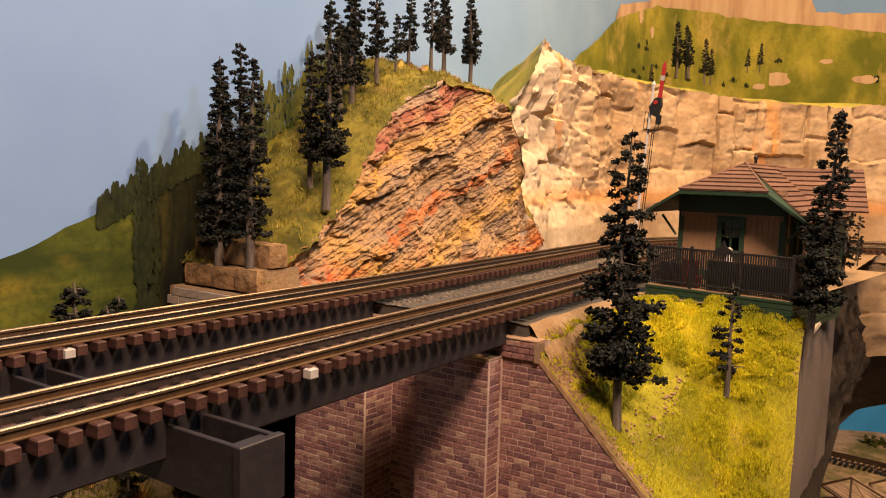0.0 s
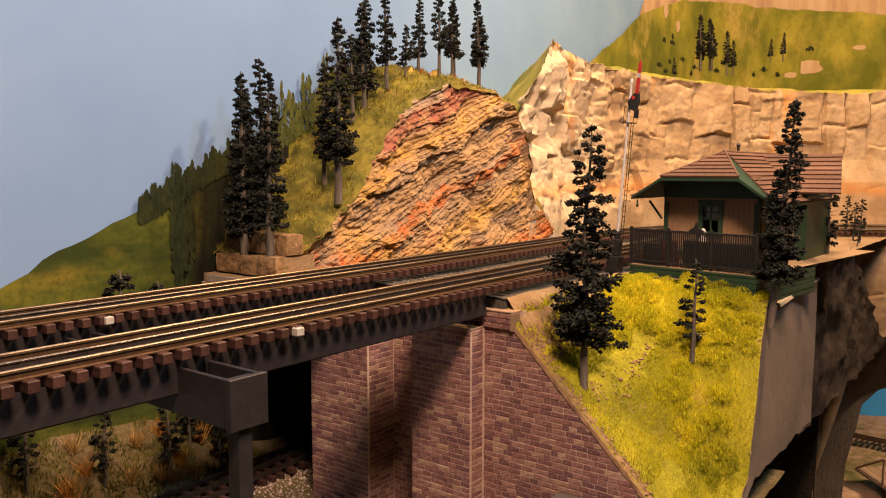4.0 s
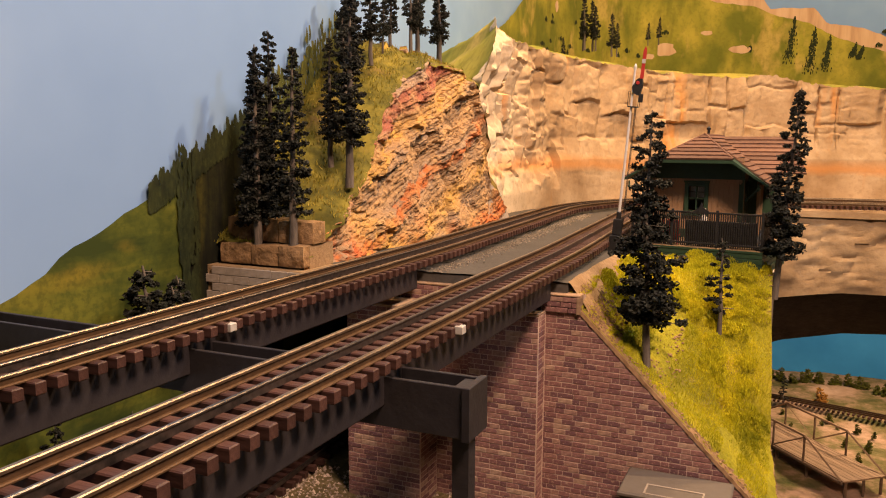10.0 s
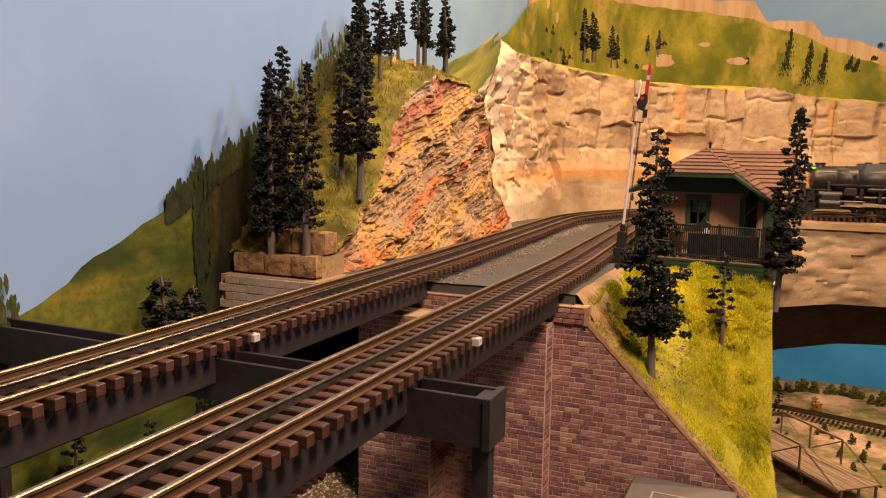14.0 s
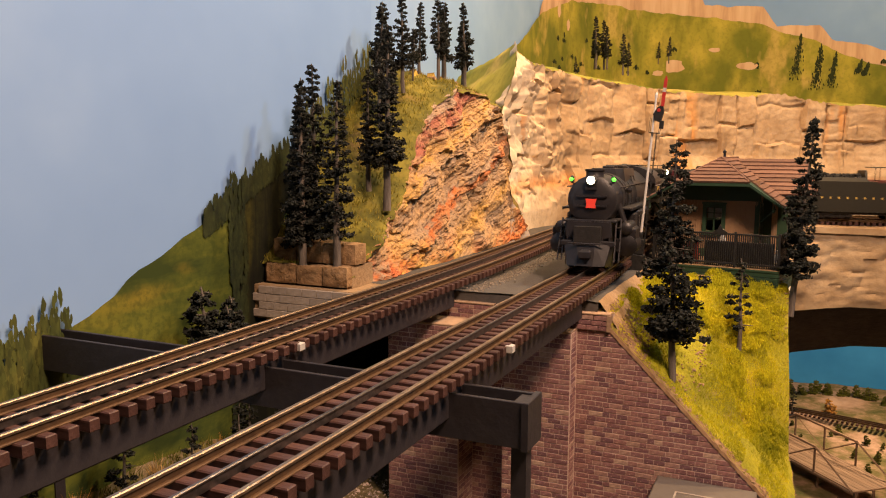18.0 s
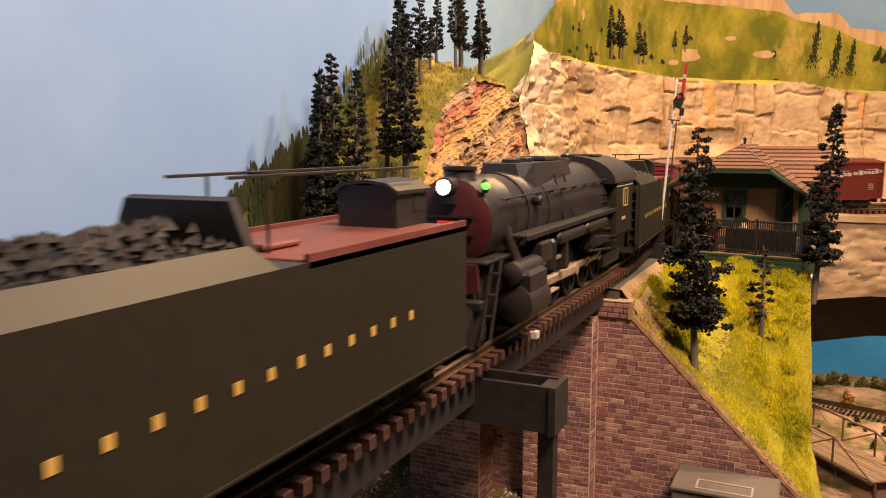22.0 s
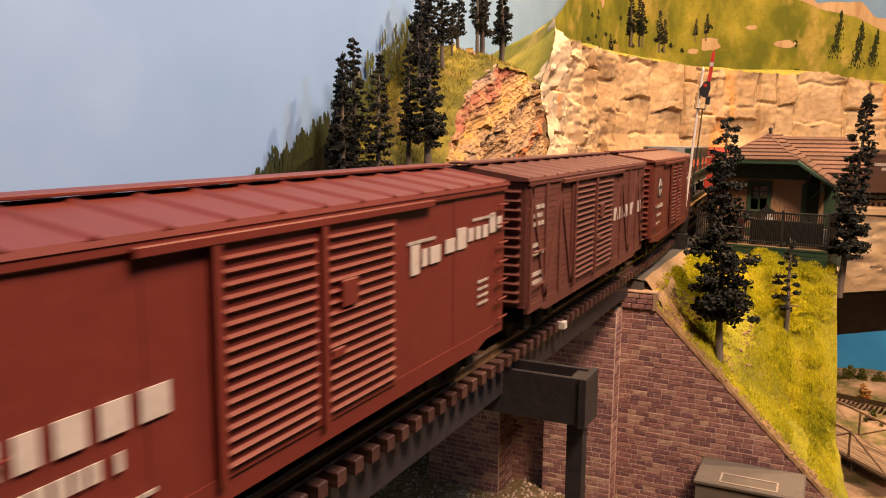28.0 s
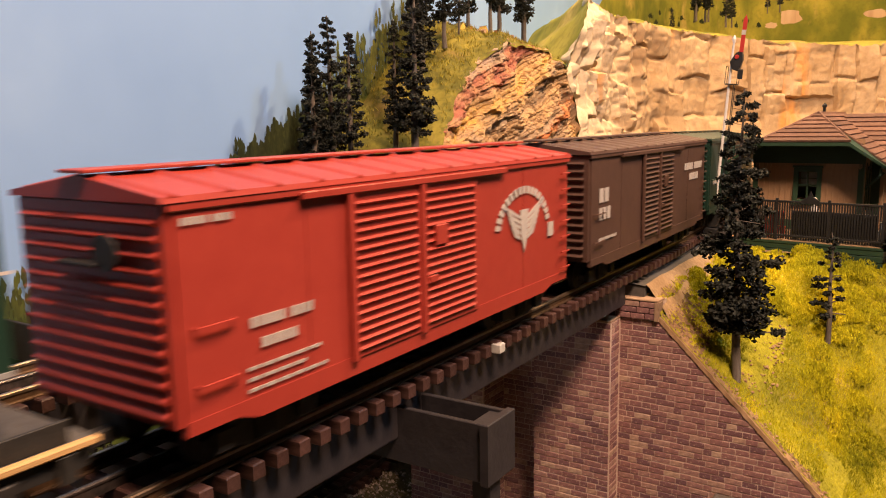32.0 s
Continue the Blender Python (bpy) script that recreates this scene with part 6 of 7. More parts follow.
CAR_WHEEL = Shape()
for sx in (-1, 1):
    w = wheel_shape(8.2, sx * 16.6, 1.6)
    CAR_WHEEL.add(w.v, w.f)
CAR_WHEEL.tube((-17, 0, 0), (17, 0, 0), 1.4, n=8)
CAR_WHEEL = CAR_WHEEL.mesh("wheelset", 40)
SIDE_FRAME = {}
for sx in (-1, 1):
    s = Shape()
    s.prism([(-24, 9.5), (-17, 12), (-8, 16), (8, 16), (17, 12), (24, 9.5), (24, 6), (17, 5.5), (8, 3), (-8, 3), (-17, 5.5), (-24, 6)], "x", sx * 21.5, sx * 24.5)
    for y in (-17.5, 17.5):
        s.box(min(sx * 24, sx * 26.5), max(sx * 24, sx * 26.5), y - 3.5, y + 3.5, 5, 12, 0.5)
    for y in (-3, 0, 3):
        s.tube((sx * 25, y, 4), (sx * 25, y, 13), 1.2, n=7)
    SIDE_FRAME[sx] = s.mesh("side_frame")


def truck(parent, y, mat=None):
    t = part("truck", Shape().box(-21, 21, y - 4, y + 4, 6, 15, 0.6), PAINT["under"], parent, "black sprung truck")
    for sx in (-1, 1):
        part("side_frame", SIDE_FRAME[sx], PAINT["under"], t, at=(0, y, 0))
    for dy in (-17.5, 17.5):
        part("wheelset", CAR_WHEEL, PAINT["under"], t, at=(0, y + dy, 8.2))


def coupler(parent, y0, y1, mat=None):
    lo, hi = min(y0, y1), max(y0, y1)
    part("coupler", Shape().box(-2.2, 2.2, lo, hi, 10, 14.5, 0.6).box(-4.5, 4.5, (y1 - 2.5), (y1 + 2.5), 8.5, 16, 1.0), PAINT["under"], parent, "black knuckle coupler")


def bars(rows, side):
    """Lettering too small to read: plates on a car's side; rows of (y0, y1, z0, z1)."""
    s = Shape()
    for y0, y1, z0, z1 in rows:
        high, y, k = z1 - z0, y0, 0
        gaps = random.Random(int(y0 * 7 + z0 * 13))
        while y < y1 - 0.3 * high:
            wide = min(y1 - y, high * gaps.uniform(0.55, 0.85) if y1 - y0 > 1.6 * high else y1 - y0)
            s.box(min(side * 33.2, side * 33.6), max(side * 33.2, side * 33.6), y, y + wide, z0, z1)
            k += 1
            y += wide + high * (0.9 if k % 6 == 5 else 0.28)
    return s


LEN = 253.0


def boxcar(label, mat, roof_mat, lettering, wood=False, single=False, end_mat=None):
    """A box car 253 mm long with ribbed doors, corrugated ends, ladders and a running board."""
    car = thing("boxcar", label, "freight car", group="freight train")
    body = part("body", Shape().box(-32.4, 32.4, 2, LEN - 2, 20, 79), mat, car)
    for side in (-1, 1):
        lo, hi = sorted((side * 32.2, side * 33.0))
        o, p = sorted((side * 33.0, side * 33.9))
        # side sheets, sill and top chord
        part("side_sill", Shape().prism([(4, 17), (22, 17), (30, 14.5), (LEN - 30, 14.5), (LEN - 22, 17), (LEN - 4, 17), (LEN - 4, 21), (4, 21)], "x", side * 31.2, side * 33.3), mat, body)
        part("top_chord", Shape().box(lo, p, 2, LEN - 2, 77.2, 80.2, 0.4), mat, body)
        if wood:
            for k in range(19):
                z = 21 + k * 2.95
                part("sheathing_board", Shape().box(lo, hi, 3, LEN - 3, z, z + 2.7), mat, body)
            for y in (6, 28, 50, 71, 157, 180, 203, 226, 246):
                part("side_post", Shape().box(o, p, y - 1.6, y + 1.6, 20, 78), mat, body)
            for a, b in ((28, 6), (28, 50), (71, 50), (157, 180), (203, 180), (203, 226), (246, 226)):
                part("brace", Shape().prism([(a - 1.4, 21), (a + 1.4, 21), (b + 1.4, 77), (b - 1.4, 77)], "x", o, p), mat, body)
        else:
            for k in range(10):
                y = 4 + k * 24.5
                part("side_sheet", Shape().box(lo + (0.15 * (k % 2) if side < 0 else 0), hi - (0.15 * (k % 2) if side > 0 else 0), y, y + 24.4, 19, 78), mat, body)
        # doors
        leaves = ((73, 114.2), (114.8, 156)) if not single else ((92, 126), (126.6, 160))
        for y0, y1 in leaves:
            d = part("door", Shape().box(o, p, y0, y1, 20, 76.5, 0.3), mat, body, "ribbed sliding door")
            rb = Shape()
            for k in range(17):
                z = 23 + k * 3.1
                rb.prism([(z - 0.75, side * 33.9), (z, side * 35.0), (z + 0.75, side * 33.9)], "y", y0 + 2.5, y1 - 2.5)
            rb.v = [(c, b, a) for a, b, c in rb.v]
            part("door_rib", rb, mat, d)
            part("door_stile", Shape().box(min(side * 33.8, side * 35.2), max(side * 33.8, side * 35.2), y0 - 1.2, y0 + 1.4, 19.5, 77, 0.3), mat, d)
        part("latch", Shape().box(min(side * 33.9, side * 35.4), max(side * 33.9, side * 35.4), leaves[1][0] + 8, leaves[1][0] + 16, 52, 60, 0.4).box(min(side * 33.9, side * 35.2), max(side * 33.9, side * 35.2), leaves[1][0] + 3, leaves[1][0] + 9, 38, 41, 0.4), mat, body)
        part("door_track", Shape().box(o, side * 35.4 if side > 0 else o, 50, 180, 76.2, 78.6, 0.3) if side > 0 else Shape().box(-35.4, -33.0, 50, 180, 76.2, 78.6, 0.3), mat, body)
        # ladder at one end, grabs at the other
        ld = Shape()
        for k in range(7):
            ld.tube((side * 35, LEN - 14, 24 + 8 * k), (side * 35, LEN - 4, 24 + 8 * k), 0.45, n=5)
        part("ladder", ld, mat, body, "side ladder rungs")
        gr = Shape()
        for z in (30, 46):
            gr.tube((side * 35, 8, z), (side * 35, 21, z), 0.45, n=5).tube((side * 33, 8, z), (side * 35, 8, z), 0.45, n=5).tube((side * 33, 21, z), (side * 35, 21, z), 0.45, n=5)
        part("grab_iron", gr, mat, body)
        if lettering:
            for row in lettering:
                part("lettering", bars([row], side), PAINT["letter"], body, "white lettering")
    # corrugated ends
    for y, d in ((2, -1), (LEN - 2, 1)):
        e = Shape()
        for k in range(13):
            z = 23 + k * 4.3
            e.prism([(z - 1.6, y), (z, y + d * 2.2), (z + 1.6, y)], "x", -30, 30)
        e.v = [(a, c, b) for a, b, c in e.v]
        part("end_rib", e, end_mat or mat, body, "corrugated end")
        part("end_sheet", Shape().box(-32.3, 32.3, min(y, y + d * 0.6), max(y, y + d * 0.6), 20.2, 79), end_mat or mat, body)
        part("brake_platform", Shape().box(-8, 8, min(y, y + d * 5), max(y, y + d * 5), 62, 63, 0.2).tube((12, y + d * 3, 66), (12, y + d * 4, 66), 5, n=12), PAINT["under"], body)
    # roof
    ridge = [(-34.2, 79.6), (-33.6, 81.2), (0, 86.2), (33.6, 81.2), (34.2, 79.6)]
    roof = part("roof", Shape().prism(ridge, "y", 0, LEN), roof_mat, car, "gabled panel roof")
    for k in range(14):
        y = 4 + k * (LEN - 8) / 13
        for sx in (-1, 1):
            part("roof_rib", Shape().add([(sx * 33.8, y - 2.2, 81.0), (sx * 33.8, y + 2.2, 81.0), (sx * 4, y + 2.2, 85.4), (sx * 4, y - 2.2, 85.4), (sx * 33.8, y, 82.0), (sx * 4, y, 86.6)],
                                         [(0, 4, 5, 3), (4, 1, 2, 5), (0, 1, 4), (3, 5, 2), (0, 3, 2, 1)]), roof_mat, roof)
    part("running_board", Shape().box(-5.5, 5.5, -2, LEN + 2, 86.8, 87.8, 0.2), roof_mat, roof, "roof walkway")
    under = part("underframe", Shape().box(-6, 6, 4, LEN - 4, 12, 20).box(-20, 20, 100, 128, 9, 17, 1.0), PAINT["under"], car)
    truck(under, 40)
    truck(under, LEN - 40)
    coupler(under, 4, -8)
    coupler(under, LEN - 4, LEN + 8)
    return car


def flatcar():
    """A flat car with pale deck edges that carries two semi-trailers."""
    L = 290.0
    car = thing("flatcar", "black flat car with pale wooden deck edges", "freight car", group="freight train")
    frame_ = part("frame", Shape().prism([(2, 20), (30, 20), (44, 11), (L - 44, 11), (L - 30, 20), (L - 2, 20), (L - 2, 25), (2, 25)], "x", -31, 31), PAINT["under"], car, "black frame")
    deck = part("deck", Shape().box(-31.5, 31.5, 0, L, 25, 27, 0.3), M["asphalt"], car, "grey deck")
    for sx in (-1, 1):
        part("deck_edge", Shape().box(min(sx * 31, sx * 33.2), max(sx * 31, sx * 33.2), 0, L, 25.2, 27.2, 0.4), PAINT["deck_wood"], deck, "pale wooden edge")
        part("side_rail", Shape().box(min(sx * 29.4, sx * 30.6), max(sx * 29.4, sx * 30.6), 16, L - 6, 27, 32.5, 0.2), PAINT["under"], deck, "low black side rail")
        for k in range(15):
            part("stake_pocket", Shape().box(min(sx * 31, sx * 33), max(sx * 31, sx * 33), 14 + 19 * k, 18 + 19 * k, 18, 25, 0.3), PAINT["under"], frame_)
        part("stake", Shape().box(min(sx * 30.8, sx * 32.6), max(sx * 30.8, sx * 32.6), 20, L - 20, 17, 23, 0.3), PAINT["under"], frame_)
        part("lettering", Shape().box(min(sx * 32.7, sx * 33), max(sx * 32.7, sx * 33), 120, 180, 19, 22), PAINT["letter"], frame_, "white lettering")
    for k in range(4):
        part("end_board", Shape().box(-32, 32, 1 + 4 * k, 4.6 + 4 * k, 27, 28.4), PAINT["deck_wood"], deck, "pale board")
    part("hitch", Shape().prism([(22, 27), (36, 27), (32, 52), (27, 52)], "x", -16, 16), PAINT["under"], deck, "black trailer hitch")
    truck(frame_, 34)
    truck(frame_, L - 34)
    coupler(frame_, 4, -8)
    coupler(frame_, L - 4, L + 8)
    return car


def trailer():
    """A semi-trailer 122 mm long, its front at y = 0."""
    t = thing("semi_trailer", "dark green semi-trailer with orange-red diamonds on a flat car", "trailer", group="semi-trailers")
    b = [(-27, 14), (-20, 3), (-12, 0), (12, 0), (20, 3), (27, 14), (27, 122), (-27, 122)]
    body = part("body", Shape().prism(b, "z", 45, 88), PAINT["trailer"], t, "dark green body")
    part("roof", Shape().prism([(x * 1.01, y) for x, y in b], "z", 88, 89.5), PAINT["trailer_roof"], t, "pale roof")
    part("front_cap", Shape().prism([(-20.5, 2.2), (-12.3, -0.8), (12.3, -0.8), (20.5, 2.2), (12, 0.5), (-12, 0.5)], "z", 79, 88), PAINT["trailer_roof"], body, "pale front cap")
    for sx in (-1, 1):
        e = lambda d: sorted((sx * 27.05, sx * (27.05 + d)))
        part("stripe", Shape().box(*e(0.3), 16, 124, 67.6, 68.3), PAINT["letter"], body, "thin pale stripe")
        part("bottom_rail", Shape().box(*e(0.5), 14, 122, 45, 46.2), PAINT["trailer_roof"], body)
        for y in (43, 95):
            part("diamond", Shape().prism([(y - 7, 68), (y - 1.6, 75.5), (y + 1.6, 75.5), (y + 7, 68), (y + 1.6, 60.5), (y - 1.6, 60.5)], "x", e(0.5)[0], e(0.5)[1]), M["red_sign"], body, "orange-red diamond emblem")
        ltr = Shape()
        for y0, y1 in ((30, 48), (54, 72), (78, 92)):
            ltr.box(*e(0.3), y0, y1, 52.8, 54.4)
        part("lettering", ltr, PAINT["gold"], body, "small gold lettering")
    for x in (-22, -16, 16, 22):
        wl = part("wheel", Shape().lathe([(x - 2.6, 4), (x - 2.8, 8.5), (x - 2, 9.6), (x + 2, 9.6), (x + 2.8, 8.5), (x + 2.6, 4)], "x", 18, (0, 106, 38)), PAINT["rubber"], t, "black tyre", 40)
        part("rim", Shape().lathe([(x - 2.9, 1.5), (x - 2.7, 5.4), (x + 2.7, 5.4), (x + 2.9, 1.5)], "x", 14, (0, 106, 38)), PAINT["trailer_roof"], wl, "pale wheel rim")
    part("axle", Shape().tube((-22, 106, 38), (22, 106, 38), 2, n=8).box(-12, 12, 90, 122, 40, 45), PAINT["under"], t)
    for sx in (-1, 1):
        part("landing_leg", Shape().tube((sx * 15, 30, 45), (sx * 15, 30, 29), 1.5, n=6).box(sx * 15 - 3, sx * 15 + 3, 26, 34, 28.4, 29.4).tube((sx * 15, 30, 31), (0, 50, 45), 0.7, n=5), PAINT["under"], t, "black landing leg")
    return t


def tender():
    L = 250.0
    t = thing("tender", "dark olive locomotive tender heaped with black coal", "tender", group="steam engines")
    body = part("body", Shape().prism([(-33, 15), (33, 15), (33, 66), (33, 68), (-33, 68)], "y", 6, L - 2), PAINT["tender_green"], t, "dark olive tank")
    for sx in (-1, 1):
        # sloping coal board on top of the front half
        part("coal_board", Shape().add([(sx * 33, 8, 68), (sx * 33, 118, 68), (sx * 33, 130, 63), (sx * 27, 8, 75), (sx * 27, 112, 75), (sx * 30.5, 8, 68), (sx * 30.5, 118, 68), (sx * 25.5, 8, 74.5), (sx * 25.5, 112, 74.5)],
                                       [(0, 1, 4, 3), (5, 7, 8, 6), (3, 4, 8, 7), (0, 3, 7, 5), (1, 6, 8, 4)]), PAINT["tender_green"], body)
        part("bottom_edge", Shape().box(min(sx * 32.8, sx * 33.6), max(sx * 32.8, sx * 33.6), 6, L - 2, 14.4, 15.2), PAINT["tender_green"], body)
        for k in range(12):
            y = 41 + k * 14.0
            part("lettering", Shape().box(min(sx * 33.05, sx * 33.3), max(sx * 33.05, sx * 33.3), y, y + 2.9, 37.6, 41.0), PAINT["gold"], body, "gold lettering")
    part("deck", Shape().box(-31.5, 31.5, 132, L - 3, 66, 68.6, 0.3).box(-33, -31.2, 132, L - 2, 66, 70.5).box(31.2, 33, 132, L - 2, 66, 70.5).box(-10, 10, 140, 160, 68.6, 71, 0.8), PAINT["tuscan"], body, "red-brown rear deck")
    part("coal_bulkhead", Shape().add([(-28, 113, 68), (28, 113, 68), (28, 117, 68), (-28, 117, 68), (-20, 113, 87), (20, 113, 87), (20, 116, 88), (-20, 116, 88)], [(0, 1, 5, 4), (2, 3, 7, 6), (4, 5, 6, 7), (1, 2, 6, 5), (3, 0, 4, 7), (0, 3, 2, 1)]), PAINT["tender_green"], body)
    dog = part("doghouse", Shape().prism([(-14, 68), (14, 68), (14, 83), (12, 86), (-12, 86), (-14, 83)], "y", 221, 248), PAINT["loco_black"], t, "grey brakeman's doghouse")
    part("doghouse_roof", Shape().prism([(-15.5, 82.5), (-10, 85.8), (0, 87), (10, 85.8), (15.5, 82.5), (15.5, 84), (10, 87.2), (0, 88.4), (-10, 87.2), (-15.5, 84)], "y", 219, 250), PAINT["loco_black"], dog)
    part("doghouse_window", Shape().box(13.2, 14.3, 236, 244, 74.5, 81.5), PAINT["coal"], dog, "dark window opening")
    part("antenna_rail", Shape().tube((-12, 140, 68), (-12, 140, 93), 0.6, n=5).tube((12, 140, 68), (12, 140, 93), 0.6, n=5).tube((-12, 122, 93), (-12, L - 6, 93), 0.6, n=5).tube((12, 122, 93), (12, L - 6, 93), 0.6, n=5).tube((-12, 160, 93), (12, 160, 93), 0.5, n=5).tube((-12, 200, 91), (-12, 200, 93), 0.5, n=5), PAINT["under"], t, "thin roof rails")
    coal = Shape()
    rnd = random.Random(8)
    for k in range(520):
        x, y = rnd.uniform(-26, 26), rnd.uniform(10, 111)
        z = 71 + 8 * (1 - (x / 27) ** 2) + rnd.uniform(-1, 1.5)
        r = rnd.uniform(1.6, 3.2)
        p = [(x + r * a * rnd.uniform(.6, 1.1), y + r * b * rnd.uniform(.6, 1.1), z + r * c * rnd.uniform(.6, 1.1)) for a, b, c in ((1, 0, 0), (0, 1, 0), (-1, 0, 0), (0, -1, 0), (0, 0, 1), (0, 0, -1))]
        coal.add(p, [(0, 1, 4), (1, 2, 4), (2, 3, 4), (3, 0, 4), (1, 0, 5), (2, 1, 5), (3, 2, 5), (0, 3, 5)])
    coal.box(-26, 26, 9, 112, 66, 73)
    tagged(part("coal_load", coal, PAINT["coal"], t, "heaped black coal"), kind="stuff")
    fr = part("frame", Shape().box(-28, 28, 4, L - 4, 10, 15), PAINT["under"], t)
    for y in (42, 72, L - 72, L - 42):
        truck(fr, y)
    for x in (-31, 24):
        ld = part("front_ladder", Shape().box(x, x + 1, 2, 6, 18, 66, 0.3).box(x + 6, x + 7, 2, 6, 18, 66, 0.3), PAINT["under"], t)
        for k in range(6):
            part("rung", Shape().box(x + 1, x + 6, 3, 4.4, 22 + 8 * k, 23.2 + 8 * k), PAINT["under"], ld)
    coupler(fr, L - 4, L + 6)
    return t


def locomotive(plate):
    """A ten-coupled steam engine, 332 mm long, its pilot at y = 0."""
    e = thing("steam_locomotive", "black ten-coupled steam locomotive with lit headlight and green markers", "locomotive", group="steam engines")
    K = PAINT["loco_black"]
    cz = 63.0
    boiler = part("boiler", Shape().lathe([(35, 21), (37, 22.5), (70, 23), (71, 23.6), (73, 23.6), (74, 23), (104, 23.6), (105, 24.2), (107, 24.2), (108, 23.6), (150, 25.5), (151, 26.1), (153, 26.1), (154, 25.5), (205, 27), (262, 27)], "y", 32, (0, 0, cz)), K, e, "satin black boiler", 35)
    front = part("smokebox_front", Shape().lathe([(32.5, 3), (32.8, 16), (34.5, 20.5), (35.5, 22.6)], "y", 32, (0, 0, cz)), K, e, "black smokebox front", 35)
    part("front_hinge", Shape().box(-14, 14, 30.5, 32.8, cz + 3, cz + 4.4).box(-14, 14, 30.5, 32.8, cz - 6, cz - 4.6), K, front)
    part("number_plate", Shape().prism([(-4.4, cz - 7), (4.4, cz - 7), (4.0, cz - 3), (4.9, cz + 1.4), (-4.9, cz + 1.4), (-4.0, cz - 3)], "y", 29.6, 30.6), GLOW["plate"], front, "red keystone plate")
    lamp = part("headlight", Shape().lathe([(27, 4.0), (27.6, 5.0), (38, 5.0), (39, 2.5)], "y", 18, (0, 0, cz + 18.5)).box(-5, 5, 29, 38, cz + 10, cz + 14), K, e, "black headlight housing", 40)
    part("headlight_lens", Shape().lathe([(26.0, 1.5), (26.5, 3.4), (27.2, 4.0)], "y", 18, (0, 0, cz + 18.5)), GLOW["lamp"], lamp, "lit headlight")
    for sx in (-1, 1):
        mk = part("marker_lamp", Shape().lathe([(cz + 15.5, 1.2), (cz + 17, 1.9), (cz + 21.4, 1.9), (cz + 22.6, 0.8)], "z", 12, (sx * 18.8, 36, 0)).box(min(sx * 15, sx * 18), max(sx * 15, sx * 18), 35, 38, cz + 14, cz + 16), K, e)
        part("marker_lens", Shape().lathe([(-2.0, 0.4), (-1.5, 1.4), (-0.5, 2.0), (0.5, 2.0), (1.5, 1.4), (2.0, 0.4)], "z", 12, (sx * 19.4, 35.2, cz + 19.2)), GLOW["green"], mk, "lit green marker", 60)
    part("smokestack", Shape().lathe([(cz + 18, 11), (cz + 22, 8.4), (cz + 26.0, 8.2), (cz + 26.8, 9.2), (cz + 28.4, 9.2), (cz + 28.4, 7), (cz + 23, 6.5)], "z", 20, (0, 47, 0)), K, boiler, "short smokestack", 40)
    dome = part("sand_dome", Shape().add([(-13, 104, 80), (13, 104, 80), (19, 114, 77), (19, 192, 77), (17, 198, 77), (-17, 198, 77), (-19, 192, 77), (-19, 114, 77),
                                          (-9, 107, 91.5), (9, 107, 91.5), (16, 118, 91.8), (16, 190, 91.8), (14, 196, 91.5), (-14, 196, 91.5), (-16, 190, 91.8), (-16, 118, 91.8)],
                                         [(0, 1, 9, 8), (1, 2, 10, 9), (2, 3, 11, 10), (3, 4, 12, 11), (4, 5, 13, 12), (5, 6, 14, 13), (6, 7, 15, 14), (7, 0, 8, 15), (8, 9, 10, 11, 12, 13, 14, 15), (7, 6, 5, 4, 3, 2, 1, 0)]), K, boiler, "long flat-topped sand dome")
    part("dome_hatch", Shape().lathe([(91.6, 6), (93.6, 6), (94.2, 4.5)], "z", 14, (0, 124, 0)).lathe([(91.6, 6), (94, 6), (94.6, 4.5)], "z", 14, (0, 146, 0)).box(-9, 9, 162, 192, 91.8, 95, 0.8), K, dome)
    part("turret", Shape().box(-7, 7, 214, 226, 88, 93, 1.0).lathe([(86, 4), (95, 4), (96, 2.5)], "z", 10, (0, 240, 0)), K, boiler)
    for sx in (-1, 1):
        # handrail, running board, pipes
        hr = Shape().tube((sx * 25, 44, cz + 12), (sx * 27.5, 255, cz + 14), 0.55, n=6)
        for y in range(55, 250, 24):
            hr.tube((sx * 22.5, y, cz + 11), (sx * (25.2 + 2.2 * (y - 44) / 210), y, cz + 12.2), 0.7, n=5)
        part("handrail", hr, K, e, "thin boiler handrail")
        part("running_board", Shape().box(min(sx * 22, sx * 33), max(sx * 22, sx * 33), 60, 262, 53.5, 55.2, 0.4).box(min(sx * 31.8, sx * 33), max(sx * 31.8, sx * 33), 60, 262, 52.4, 54), K, e)
        part("air_tank", Shape().lathe([(120, 2), (122, 4.4), (176, 4.4), (178, 2)], "y", 14, (sx * 29, 0, 47)).lathe([(184, 2), (186, 4.4), (236, 4.4), (238, 2)], "y", 14, (sx * 29, 0, 47)), K, e, "black air reservoir", 40)
        pp = Shape()
        for k, (y0, y1, z) in enumerate(((196, 262, 36), (200, 268, 32), (192, 258, 27), (204, 262, 41))):
            pp.tube((sx * (33 - k), y0, z + 4), (sx * (33 - k), y1, z - 2), 0.8, n=5)
        part("piping", pp, K, e)
        part("feed_pump", Shape().box(min(sx * 24, sx * 33), max(sx * 24, sx * 33), 84, 104, 36, 49, 1.5).lathe([(30, 4), (46, 4), (48, 2.5)], "z", 10, (sx * 29, 112, 0)), K, e)
        cyl = part("cylinder", Shape().lathe([(44, 4), (46, 10), (78, 10), (80, 4)], "y", 18, (sx * 31, 0, 21)).box(min(sx * 24, sx * 39), max(sx * 24, sx * 39), 48, 76, 26, 38, 2.0), K, e, "black cylinder block", 40)
